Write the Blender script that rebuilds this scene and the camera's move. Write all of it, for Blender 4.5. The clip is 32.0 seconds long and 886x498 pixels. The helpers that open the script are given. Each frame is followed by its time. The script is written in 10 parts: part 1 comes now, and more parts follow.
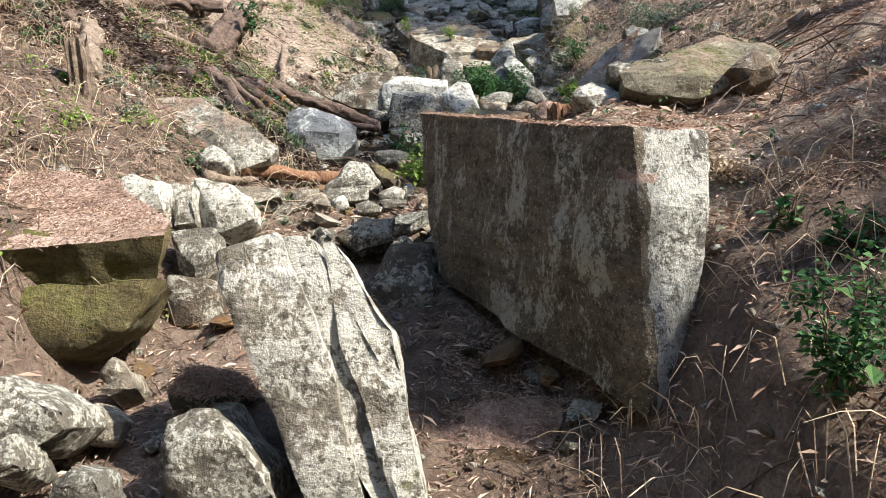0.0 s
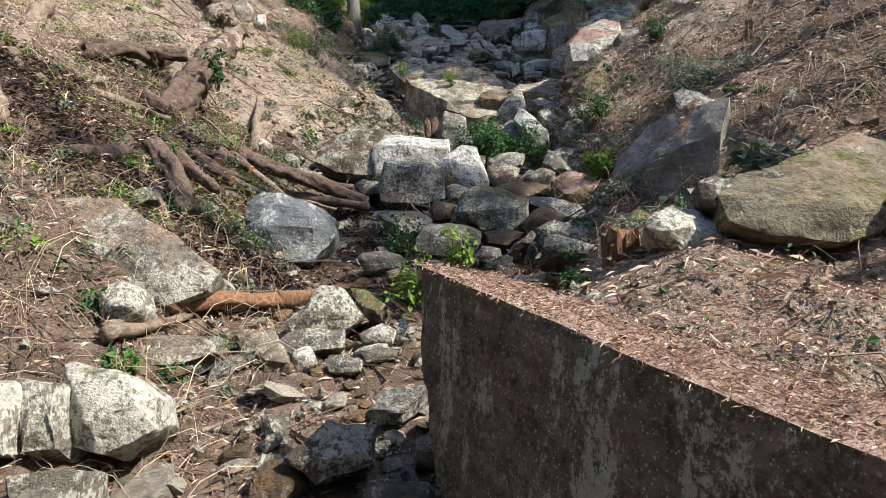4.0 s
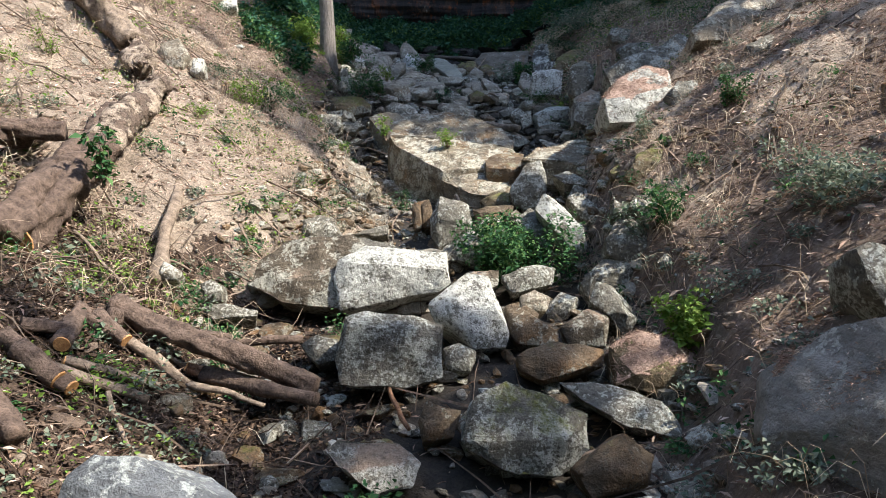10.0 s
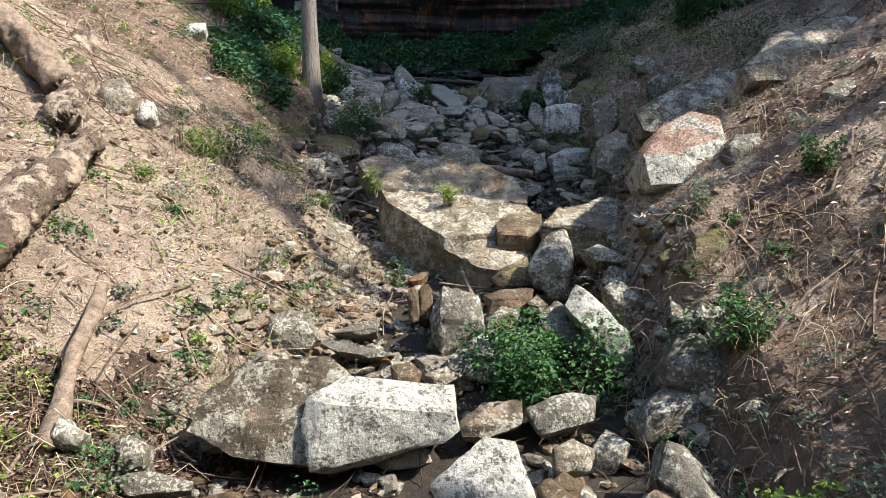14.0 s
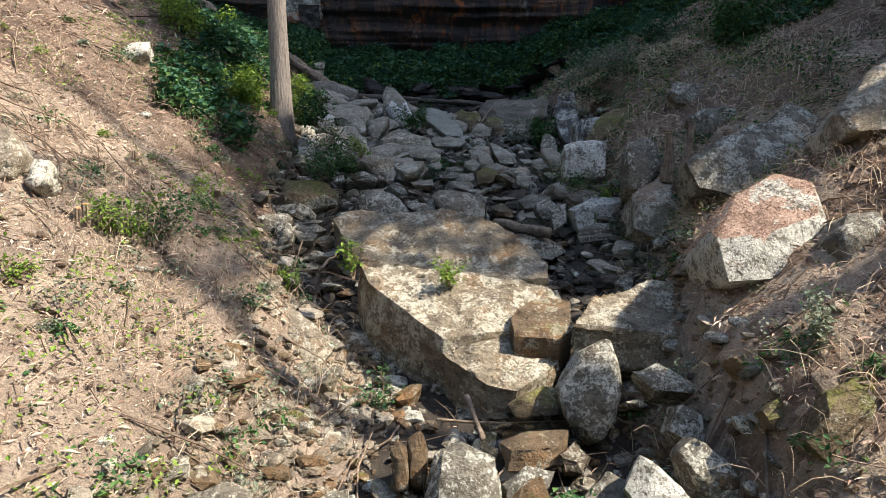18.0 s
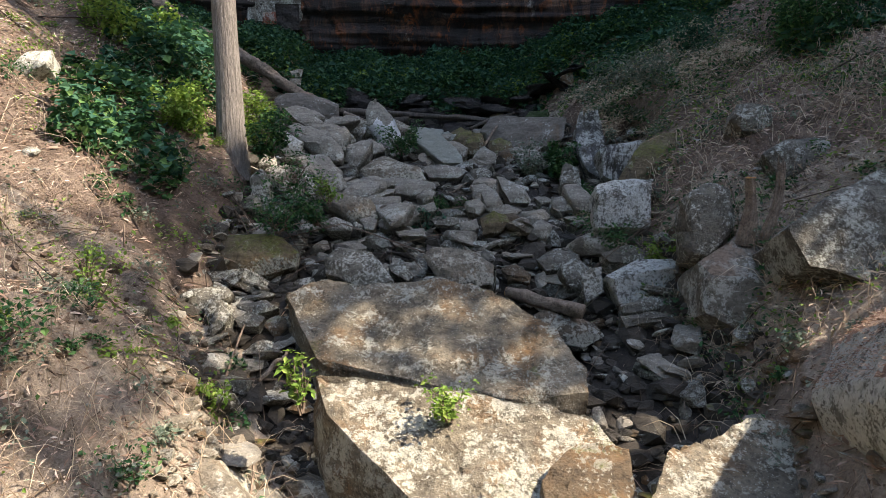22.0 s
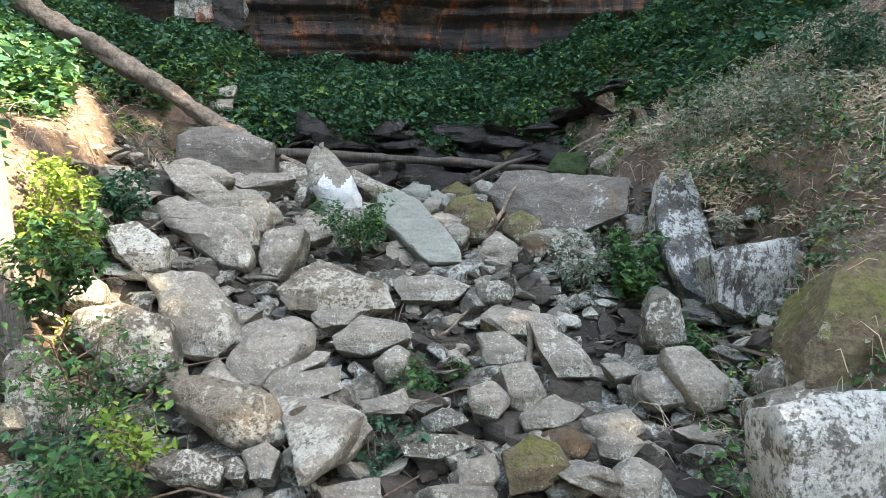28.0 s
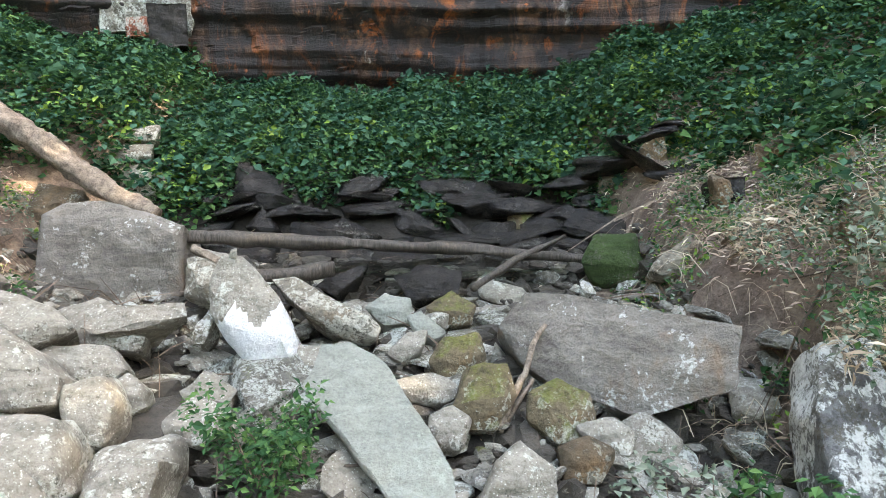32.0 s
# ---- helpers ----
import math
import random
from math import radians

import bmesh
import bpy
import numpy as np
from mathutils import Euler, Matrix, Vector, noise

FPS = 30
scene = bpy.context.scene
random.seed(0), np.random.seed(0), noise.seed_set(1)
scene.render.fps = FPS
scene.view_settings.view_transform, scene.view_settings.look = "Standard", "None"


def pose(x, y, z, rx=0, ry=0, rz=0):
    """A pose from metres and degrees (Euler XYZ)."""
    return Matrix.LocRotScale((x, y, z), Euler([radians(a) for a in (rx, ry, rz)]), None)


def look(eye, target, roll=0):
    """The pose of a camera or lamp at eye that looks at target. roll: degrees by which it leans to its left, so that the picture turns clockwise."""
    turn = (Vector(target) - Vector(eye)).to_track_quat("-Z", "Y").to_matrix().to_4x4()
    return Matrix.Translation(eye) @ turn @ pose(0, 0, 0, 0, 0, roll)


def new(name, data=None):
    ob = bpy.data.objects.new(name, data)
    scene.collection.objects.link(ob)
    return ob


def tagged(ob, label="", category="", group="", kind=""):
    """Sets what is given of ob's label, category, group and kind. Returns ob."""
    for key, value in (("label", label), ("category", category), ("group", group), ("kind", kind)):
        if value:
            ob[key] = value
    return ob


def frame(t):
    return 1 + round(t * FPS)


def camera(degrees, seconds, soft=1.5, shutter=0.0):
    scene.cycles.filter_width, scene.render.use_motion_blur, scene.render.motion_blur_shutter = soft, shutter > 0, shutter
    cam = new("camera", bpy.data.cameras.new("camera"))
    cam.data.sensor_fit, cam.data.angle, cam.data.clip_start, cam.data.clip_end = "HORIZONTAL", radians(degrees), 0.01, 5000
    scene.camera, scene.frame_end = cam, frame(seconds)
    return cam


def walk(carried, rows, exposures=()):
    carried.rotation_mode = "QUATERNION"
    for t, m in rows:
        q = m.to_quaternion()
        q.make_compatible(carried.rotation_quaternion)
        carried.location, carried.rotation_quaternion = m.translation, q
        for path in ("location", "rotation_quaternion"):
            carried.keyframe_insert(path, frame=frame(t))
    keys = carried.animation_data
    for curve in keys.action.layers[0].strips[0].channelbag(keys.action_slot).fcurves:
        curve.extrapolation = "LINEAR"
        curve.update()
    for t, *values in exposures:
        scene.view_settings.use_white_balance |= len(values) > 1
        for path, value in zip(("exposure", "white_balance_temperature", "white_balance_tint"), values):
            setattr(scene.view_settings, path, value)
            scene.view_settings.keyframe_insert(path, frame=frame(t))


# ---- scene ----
cam = camera(67.2, 32.0, soft=0.7)
METRES, EYE, TILT, LEAN, TURN = 18.0, 2.2, -12.0, 0.0, 0.0
ROWS = [
    (0.0, 0.0, 0.0, 0.0, 0.0, 0.0, 0.0),
    (0.5, -0.0008, 0.0104, 0.0074, -0.02, 0.36, -0.01),
    (1.0, -0.0015, 0.0211, 0.0139, -0.05, 0.71, -0.0),
    (1.5, -0.002, 0.0317, 0.0201, -0.09, 1.02, -0.01),
    (2.0, -0.0021, 0.0422, 0.0263, -0.13, 1.28, -0.01),
    (2.5, -0.0022, 0.0532, 0.0326, -0.16, 1.5, -0.01),
    (4.5, -0.0032, 0.1031, 0.0554, -0.32, 2.16, -0.03),
    (5.0, -0.0031, 0.1158, 0.0617, -0.38, 2.28, -0.02),
    (5.5, -0.0029, 0.1284, 0.0682, -0.44, 2.41, -0.02),
    (6.0, -0.0028, 0.1412, 0.0745, -0.48, 2.51, 0.0),
    (6.5, -0.003, 0.1545, 0.0803, -0.52, 2.61, 0.03),
    (7.0, -0.0031, 0.1685, 0.0871, -0.57, 2.67, 0.02),
    (7.5, -0.0032, 0.1828, 0.0954, -0.61, 2.69, 0.05),
    (8.0, -0.0034, 0.1976, 0.1029, -0.67, 2.74, 0.06),
    (8.5, -0.0034, 0.2117, 0.1102, -0.71, 2.81, 0.09),
    (9.0, -0.0035, 0.2241, 0.1176, -0.8, 2.87, 0.09),
    (9.5, -0.0034, 0.2348, 0.1255, -0.84, 2.97, 0.1),
    (10.0, -0.0035, 0.2443, 0.1337, -0.87, 3.07, 0.14),
    (10.5, -0.004, 0.2536, 0.1415, -0.93, 3.19, 0.13),
    (11.0, -0.0047, 0.2635, 0.1487, -1.0, 3.32, 0.14),
    (11.5, -0.0051, 0.2741, 0.1559, -1.04, 3.38, 0.18),
    (12.0, -0.005, 0.2853, 0.1624, -1.08, 3.46, 0.19),
    (12.5, -0.005, 0.2967, 0.1687, -1.15, 3.5, 0.21),
    (13.0, -0.0052, 0.3081, 0.175, -1.16, 3.52, 0.22),
    (13.5, -0.0059, 0.3196, 0.181, -1.23, 3.53, 0.2),
    (14.0, -0.0062, 0.3311, 0.1873, -1.26, 3.56, 0.2),
    (14.5, -0.0068, 0.3426, 0.1943, -1.36, 3.55, 0.23),
    (16.5, -0.007, 0.3913, 0.2242, -1.59, 3.59, 0.27),
    (17.0, -0.0063, 0.4047, 0.2311, -1.62, 3.56, 0.3),
    (17.5, -0.0057, 0.4191, 0.2376, -1.65, 3.59, 0.32),
    (18.0, -0.0054, 0.4338, 0.2438, -1.73, 3.59, 0.31),
    (18.5, -0.0047, 0.4482, 0.2496, -1.72, 3.55, 0.34),
    (19.0, -0.0043, 0.4628, 0.2553, -1.78, 3.6, 0.35),
    (19.5, -0.0037, 0.4775, 0.2611, -1.85, 3.63, 0.33),
    (20.0, -0.003, 0.4921, 0.267, -1.91, 3.64, 0.34),
    (20.5, -0.0019, 0.506, 0.2729, -1.88, 3.61, 0.39),
    (21.0, -0.0015, 0.5189, 0.2788, -1.95, 3.61, 0.41),
    (21.5, -0.001, 0.5321, 0.2853, -1.99, 3.6, 0.39),
    (22.0, -0.0008, 0.5465, 0.2914, -2.02, 3.62, 0.42),
    (22.5, -0.0007, 0.5619, 0.2973, -2.06, 3.63, 0.43),
    (23.0, -0.0004, 0.5785, 0.3032, -2.05, 3.62, 0.45),
    (23.5, -0.0005, 0.5961, 0.3093, -2.14, 3.58, 0.44),
    (24.0, 0.0004, 0.6143, 0.3152, -2.16, 3.56, 0.46),
    (24.5, 0.002, 0.6326, 0.3214, -2.16, 3.49, 0.49),
    (25.0, 0.0028, 0.651, 0.3285, -2.29, 3.48, 0.51),
    (25.5, 0.0039, 0.6689, 0.3371, -2.33, 3.43, 0.55),
    (27.5, 0.0097, 0.7395, 0.3713, -2.53, 3.39, 0.53),
    (28.0, 0.0116, 0.756, 0.3791, -2.51, 3.37, 0.55),
    (28.5, 0.0132, 0.7738, 0.3868, -2.57, 3.39, 0.54),
    (29.0, 0.0155, 0.7916, 0.394, -2.55, 3.36, 0.53),
    (29.5, 0.0174, 0.8094, 0.4016, -2.6, 3.39, 0.54),
    (30.0, 0.0189, 0.8272, 0.4103, -2.59, 3.37, 0.56),
    (30.5, 0.0198, 0.845, 0.4184, -2.65, 3.37, 0.57),
    (31.0, 0.021, 0.8629, 0.4275, -2.65, 3.36, 0.56),
    (31.5, 0.0222, 0.88, 0.4373, -2.66, 3.43, 0.51),
    (32.0, 0.0229, 0.8896, 0.4458, -2.63, 3.4, 0.49),
]
walk(cam, [(t, pose(0, 0, EYE, TILT, LEAN, TURN) @ pose(METRES * x, METRES * y, METRES * z, 90 + pitch, roll, yaw)) for t, x, y, z, yaw, pitch, roll in ROWS],
     exposures=[(0.0, 1.85, 6500, 10), (5.0, 1.5, 6500, 10), (9.0, 1.75, 6500, 10), (12.0, 1.85, 6500, 10), (14.0, 1.8, 6700, 10), (19.0, 1.85, 7200, 12), (22.0, 2.0, 7300, 13), (23.0, 2.2, 7200, 13), (24.0, 2.65, 7000, 11), (25.0, 3.45, 7700, 10), (28.0, 3.85, 8600, 9), (31.0, 4.05, 9100, 9), (32.0, 4.4, 9200, 9)])

# ---- light ----
SUN = Vector((0.76, -0.18, 0.92)).normalized()
world = bpy.data.worlds.new("world")
scene.world = world
world.use_nodes = True
sky = world.node_tree.nodes.new("ShaderNodeTexSky")
sky.sky_type = "NISHITA"
sky.sun_disc = False
sky.sun_elevation = math.asin(SUN.z)
sky.sun_rotation = math.atan2(SUN.x, SUN.y)
world.node_tree.links.new(sky.outputs[0], world.node_tree.nodes["Background"].inputs[0])
world.node_tree.nodes["Background"].inputs[1].default_value = 0.15
lamp = bpy.data.lights.new("sun", "SUN")
lamp.energy, lamp.angle, lamp.color = 3.3, radians(0.6), (1.0, 0.93, 0.82)
new("sun", lamp).matrix_world = look(SUN * 60, (0, 0, 0))

# ---- shape of the ground ----
# stations along the stream: y, left edge, right edge, bed height, left lip, right lip, left slope, right slope
STATIONS = [
    (1.5, -1.9, 0.85, 0.50, 0.5, 0.35, 0.4, 0.5),
    (3.2, -1.75, 0.85, 0.80, 0.6, 0.6, 0.45, 0.5),
    (5.0, -1.35, 0.2, 1.22, 0.15, 0.5, 0.45, 0.40),
    (7.0, -1.5, 0.9, 1.58, 0.1, 0.4, 0.57, 0.4),
    (9.0, -1.6, 1.6, 1.84, 0.1, 0.45, 0.58, 0.57),
    (11.0, -2.0, 1.7, 2.17, 0.15, 0.45, 0.61, 0.6),
    (12.6, -1.3, 1.6, 2.6, 0.15, 0.5, 0.54, 0.66),
    (14.4, -1.0, 1.8, 3.0, 0.3, 0.55, 0.62, 0.70),
    (15.4, -1.4, 2.35, 3.42, 0.25, 0.45, 0.62, 0.68),
    (16.2, -1.8, 2.25, 3.85, 0.25, 0.35, 0.6, 0.62),
    (18.2, -1.7, 1.9, 4.56, 0.6, 0.3, 0.52, 0.5),
    (19.4, -1.95, 2.9, 4.88, 0.55, 0.9, 0.5, 0.5),
    (20.4, -2.1, 2.45, 5.15, 0.5, 0.6, 0.5, 0.52),
    (21.5, -2.4, 2.0, 5.4, 0.4, 0.4, 0.5, 0.53),
    (23.8, -2.6, 2.4, 5.65, 0.5, 0.5, 0.5, 0.5),
]


def lattice(p, seed):
    """Repeatable values from -1 to 1 at whole-numbered places."""
    n = (p[..., 0] * 374761393 + p[..., 1] * 668265263 + p[..., 2] * 1274126177 + seed * 144665) & 0xFFFFFFFF
    n = ((n ^ (n >> 13)) * 1274126177) & 0xFFFFFFFF
    return ((n ^ (n >> 16)) & 0xFFFF) / 32767.5 - 1


def waves(p, seed=0):
    """Smooth noise of points, rows of three."""
    p = np.asarray(p, float)
    base = np.floor(p).astype(np.int64)
    f = p - base
    f = f * f * (3 - 2 * f)
    out = 0
    for dx in (0, 1):
        for dy in (0, 1):
            for dz in (0, 1):
                weight = (f[..., 0] if dx else 1 - f[..., 0]) * (f[..., 1] if dy else 1 - f[..., 1]) * (f[..., 2] if dz else 1 - f[..., 2])
                out = out + weight * lattice(base + np.array((dx, dy, dz)), seed)
    return out


def rough(p, octaves, seed=0):
    out, size = 0, 1.0
    for n in range(octaves):
        out = out + waves(np.asarray(p) * 2**n, seed + n) * size
        size *= 0.5
    return out


def ease(v):
    v = np.clip(v, 0, 1)
    return v * v * (3 - 2 * v)


def height(x, y, fine=True):
    """The ground's height: a stepped stream bed between two banks, a green apron at the head and flat land far out."""
    x, y = np.asarray(x, float), np.asarray(y, float)
    ys = [s[0] for s in STATIONS]
    left, right, bed, lip_l, lip_r, slope_l, slope_r = (np.interp(y, ys, [s[n] for s in STATIONS]) for n in range(1, 8))
    bed = bed + np.minimum(y - 1.5, 0) * 0.24
    # behind the pool the bed rises as an apron to the cliff's foot
    apron = ease((y - 23.9) / 1.3) * 0.85 + np.clip(y - 25.0, 0, 4.5) * 0.3
    a, b = left - x, x - right
    bank = lip_l * ease(a / 0.5) + slope_l * np.clip(a, 0, 9) + lip_r * ease(b / 0.5) + slope_r * np.clip(b, 0, 9)
    bank = bank + 0.2 * np.clip(a - 9, 0, 12) + 0.2 * np.clip(b - 9, 0, 12)
    z = bed + apron + bank * (1 - 0.35 * ease((y - 24) / 2))
    # soil heaped up behind the leaning boulder
    s, t = 0.872 * (x - 0.82) + 0.49 * (y - 2.9), -0.49 * (x - 0.82) + 0.872 * (y - 2.9)
    z = z + np.clip(1.9 - z, 0, 1.2) * ease((s - 0.12) / 0.15) * ease((2.0 - s) / 0.9) * ease((t - 0.1) / 0.8) * ease((2.4 - t) / 0.7)
    # the hollow under the little fall
    z = z - 0.62 * np.exp(-(((x - 0.95) / 0.55) ** 2) - ((y - 16.35) / 0.5) ** 2)
    # the trough in front of the tilted grey boulder
    z = z - 0.32 * np.exp(-(((x - 1.7) / 0.75) ** 2) - ((y - 6.95) / 0.6) ** 2)
    # the hollow at the leaning boulder's foot
    z = z - 0.26 * np.exp(-(((x - 0.25) / 0.45) ** 2) - ((y - 2.5) / 0.8) ** 2)
    # the boulder heap on the left below the pool
    z = z + 0.42 * ease((-0.5 - x) / 1.3) * ease((y - 18.4) / 1.2) * ease((22.9 - y) / 1.4)
    if fine:
        # the bed between its boulders is washed out
        z = z - 0.15 * ease(np.minimum(-a, -b) / 0.35) * ease((y - 5.6) / 0.8) * ease((23.0 - y) / 0.6)
        p = np.stack([x, y, x * 0], -1)
        on_bank = ease(np.maximum(a, b) / 0.6)
        z = z + rough(p * 0.9, 3, 3) * (0.07 + 0.07 * on_bank) + rough(p * 4.1, 3, 9) * 0.035
    return z


# ---- materials ----
class Nodes:
    """A node material in the making."""

    def __init__(self, name, rough_value=0.85):
        self.mat = bpy.data.materials.new(name)
        self.mat.use_nodes = True
        self.tree = self.mat.node_tree
        self.out = self.tree.nodes["Principled BSDF"]
        self.out.inputs["Roughness"].default_value = rough_value
        self.out.inputs["Specular IOR Level"].default_value = 0.3
        self.co = self.add("ShaderNodeTexCoord").outputs["Object"]

    def add(self, kind):
        return self.tree.nodes.new(kind)

    def link(self, a, b):
        self.tree.links.new(a, b)

    def noise(self, scale, detail=4.0, rough_value=0.6, stretch=None, warp=0.0):
        n = self.add("ShaderNodeTexNoise")
        n.inputs["Scale"].default_value, n.inputs["Detail"].default_value = scale, detail
        n.inputs["Roughness"].default_value, n.inputs["Distortion"].default_value = rough_value, warp
        if stretch:
            m = self.add("ShaderNodeMapping")
            m.inputs["Scale"].default_value = stretch
            self.link(self.co, m.inputs["Vector"])
            self.link(m.outputs[0], n.inputs["Vector"])
        else:
            self.link(self.co, n.inputs["Vector"])
        return n.outputs["Fac"]

    def cells(self, scale, feature="F1", warp=0.0):
        n = self.add("ShaderNodeTexVoronoi")
        n.feature = feature
        n.inputs["Scale"].default_value = scale
        if warp:
            w = self.add("ShaderNodeTexNoise")
            w.inputs["Scale"].default_value, w.inputs["Detail"].default_value = 5.0, 4.0
            self.link(self.co, w.inputs["Vector"])
            shift = self.mix(warp, self.co, w.outputs["Color"], "ADD")
            self.link(shift, n.inputs["Vector"])
        else:
            self.link(self.co, n.inputs["Vector"])
        return n.outputs["Distance"]

    def ramp(self, fac, stops):
        n = self.add("ShaderNodeValToRGB")
        while len(n.color_ramp.elements) < len(stops):
            n.color_ramp.elements.new(0.5)
        for e, (pos, col) in zip(n.color_ramp.elements, stops):
            e.position = pos
            e.color = (*col, 1) if isinstance(col, tuple) else (col, col, col, 1)
        self.link(fac, n.inputs[0])
        return n.outputs[0]

    def mix(self, fac, a, b, mode="MIX"):
        n = self.add("ShaderNodeMix")
        n.data_type, n.blend_type = "RGBA", mode
        for value, socket in ((fac, n.inputs[0]), (a, n.inputs[6]), (b, n.inputs[7])):
            if isinstance(value, tuple):
                socket.default_value = (*value, 1)
            elif isinstance(value, (int, float)):
                socket.default_value = value
            else:
                self.link(value, socket)
        return n.outputs[2]

    def maths(self, op, a, b=0.0):
        n = self.add("ShaderNodeMath")
        n.operation = op
        for value, socket in ((a, n.inputs[0]), (b, n.inputs[1])):
            if isinstance(value, (int, float)):
                socket.default_value = value
            else:
                self.link(value, socket)
        return n.outputs[0]

    def up(self):
        g = self.add("ShaderNodeNewGeometry")
        s = self.add("ShaderNodeSeparateXYZ")
        self.link(g.outputs["Normal"], s.inputs[0])
        return s.outputs["Z"]

    def any_object(self):
        return self.add("ShaderNodeObjectInfo").outputs["Random"]

    def any_island(self):
        return self.add("ShaderNodeNewGeometry").outputs["Random Per Island"]

    def done(self, colour, bump=None, depth=0.01, strength=0.8, gloss=None):
        self.link(colour, self.out.inputs["Base Color"])
        if bump is not None:
            b = self.add("ShaderNodeBump")
            b.inputs["Strength"].default_value, b.inputs["Distance"].default_value = strength, depth
            self.link(bump, b.inputs["Height"])
            self.link(b.outputs[0], self.out.inputs["Normal"])
        if gloss is not None:
            self.link(gloss, self.out.inputs["Roughness"])
        return self.mat


def rock_material(name, dark, pale, lichen, lichen_colour=(0.56, 0.57, 0.54), moss=0.0, litter=0.0, rough_value=0.85, iron=0.0, white=0.0, specks=0.0, stain=0.3, run=1.0, plainness=0.0):
    """Weathered stone: mineral grain, soft bands, lichen crusts, speckles, and moss or needles lying on its upper faces."""
    m = Nodes(name, rough_value)
    big, mid, fine = m.noise(1.7, 5, 0.62), m.noise(7.0, 6, 0.65), m.noise(60, 4, 0.7)
    band = m.noise(3.0, 4, 0.6, (1.0, 1.0, 6.0), 0.6)
    col = m.ramp(m.maths("ADD", m.maths("MULTIPLY", big, 0.5), m.maths("MULTIPLY", band, 0.5)), [(0.34, dark), (0.66, pale)])
    col = m.mix(0.6, col, m.ramp(fine, [(0.3, 0.55), (0.7, 1.0)]), "MULTIPLY")
    if iron:
        col = m.mix(m.ramp(m.noise(2.6, 5, 0.65, (1, 1, 0.5)), [(0.62 - iron * 0.3, 0.0), (0.78 - iron * 0.2, 0.75)]), col, (0.20, 0.105, 0.04))
    crust = m.maths("ADD", m.maths("MULTIPLY", m.noise(4.2, 5, 0.62, (1.0, 1.0, run)), 0.6), m.maths("MULTIPLY", m.noise(34, 7, 0.8, (1.0, 1.0, run), 0.5), 0.4))
    crust = m.maths("ADD", crust, m.maths("MULTIPLY", m.any_object(), 0.05))
    mask = m.ramp(crust, [(0.615 - lichen * 0.20, 0.0), (0.63 - lichen * 0.195, 0.92)])
    tint = m.mix(m.noise(9, 3), lichen_colour, (lichen_colour[0] * 0.72, lichen_colour[1] * 0.72, lichen_colour[2] * 0.66))
    col = m.mix(mask, col, tint)
    spots = m.ramp(m.cells(26), [(0.10, 0.8 * (1 - plainness)), (0.17, 0.0)])
    spots = m.mix(1.0, spots, m.ramp(m.noise(3.5, 3), [(0.50, 0.0), (0.60, 1.0)]), "MULTIPLY")
    col = m.mix(spots, col, lichen_colour)
    if specks:
        dots = m.mix(1.0, m.ramp(m.cells(58), [(0.16, 0.9), (0.24, 0.0)]), m.ramp(m.noise(11, 4, 0.7), [(0.58 - specks * 0.2, 0.0), (0.66 - specks * 0.2, 1.0)]), "MULTIPLY")
        col = m.mix(dots, col, lichen_colour)
    if stain:
        where = m.maths("ADD", m.maths("MULTIPLY", m.noise(5.0, 5, 0.7), 0.45), m.maths("MULTIPLY", m.noise(38, 6, 0.8), 0.55))
        col = m.mix(m.ramp(where, [(0.62 - stain * 0.22, 0.0), (0.64 - stain * 0.22, 0.8)]), col, (0.075, 0.066, 0.048))
    if white:
        col = m.mix(m.ramp(m.noise(1.9, 6, 0.7), [(0.60 - 0.2 * white, 0.0), (0.66 - 0.2 * white, 0.9)]), col, (0.80, 0.80, 0.77))
    if moss:
        where = m.maths("ADD", m.maths("ADD", m.maths("MULTIPLY", m.noise(2.4, 5, 0.65), 0.6), m.maths("MULTIPLY", m.noise(17, 5, 0.75), 0.4)), m.maths("MULTIPLY", m.up(), 0.16))
        soft = m.mix(m.noise(30, 3), (0.058, 0.068, 0.014), (0.16, 0.155, 0.034))
        col = m.mix(m.ramp(where, [(0.78 - moss * 0.35, 0.0), (0.86 - moss * 0.3, 0.95)]), col, soft)
    if litter:
        where = m.maths("ADD", m.maths("MULTIPLY", m.noise(3.0, 6, 0.7), 0.7), m.maths("MULTIPLY", m.up(), 0.5))
        soft = m.mix(m.noise(45, 4, 0.7), (0.13, 0.09, 0.066), (0.36, 0.27, 0.20))
        col = m.mix(m.ramp(where, [(0.86 - litter * 0.2, 0.0), (0.92 - litter * 0.16, 0.95)]), col, soft)
    grit = m.noise(22, 6, 0.75)
    col = m.mix(0.85 - 0.5 * plainness, col, m.ramp(grit, [(0.36, 0.42), (0.50, 0.95), (0.7, 1.1)]), "MULTIPLY")
    relief = m.maths("ADD", m.maths("MULTIPLY", mid, 0.9), m.maths("ADD", m.maths("MULTIPLY", fine, 0.25), m.maths("MULTIPLY", band, 0.12)))
    relief = m.maths("ADD", relief, m.maths("ADD", m.maths("MULTIPLY", m.cells(5.5), 0.9), m.maths("MULTIPLY", grit, 0.5)))
    return m.done(col, relief, 0.045, 1.0)


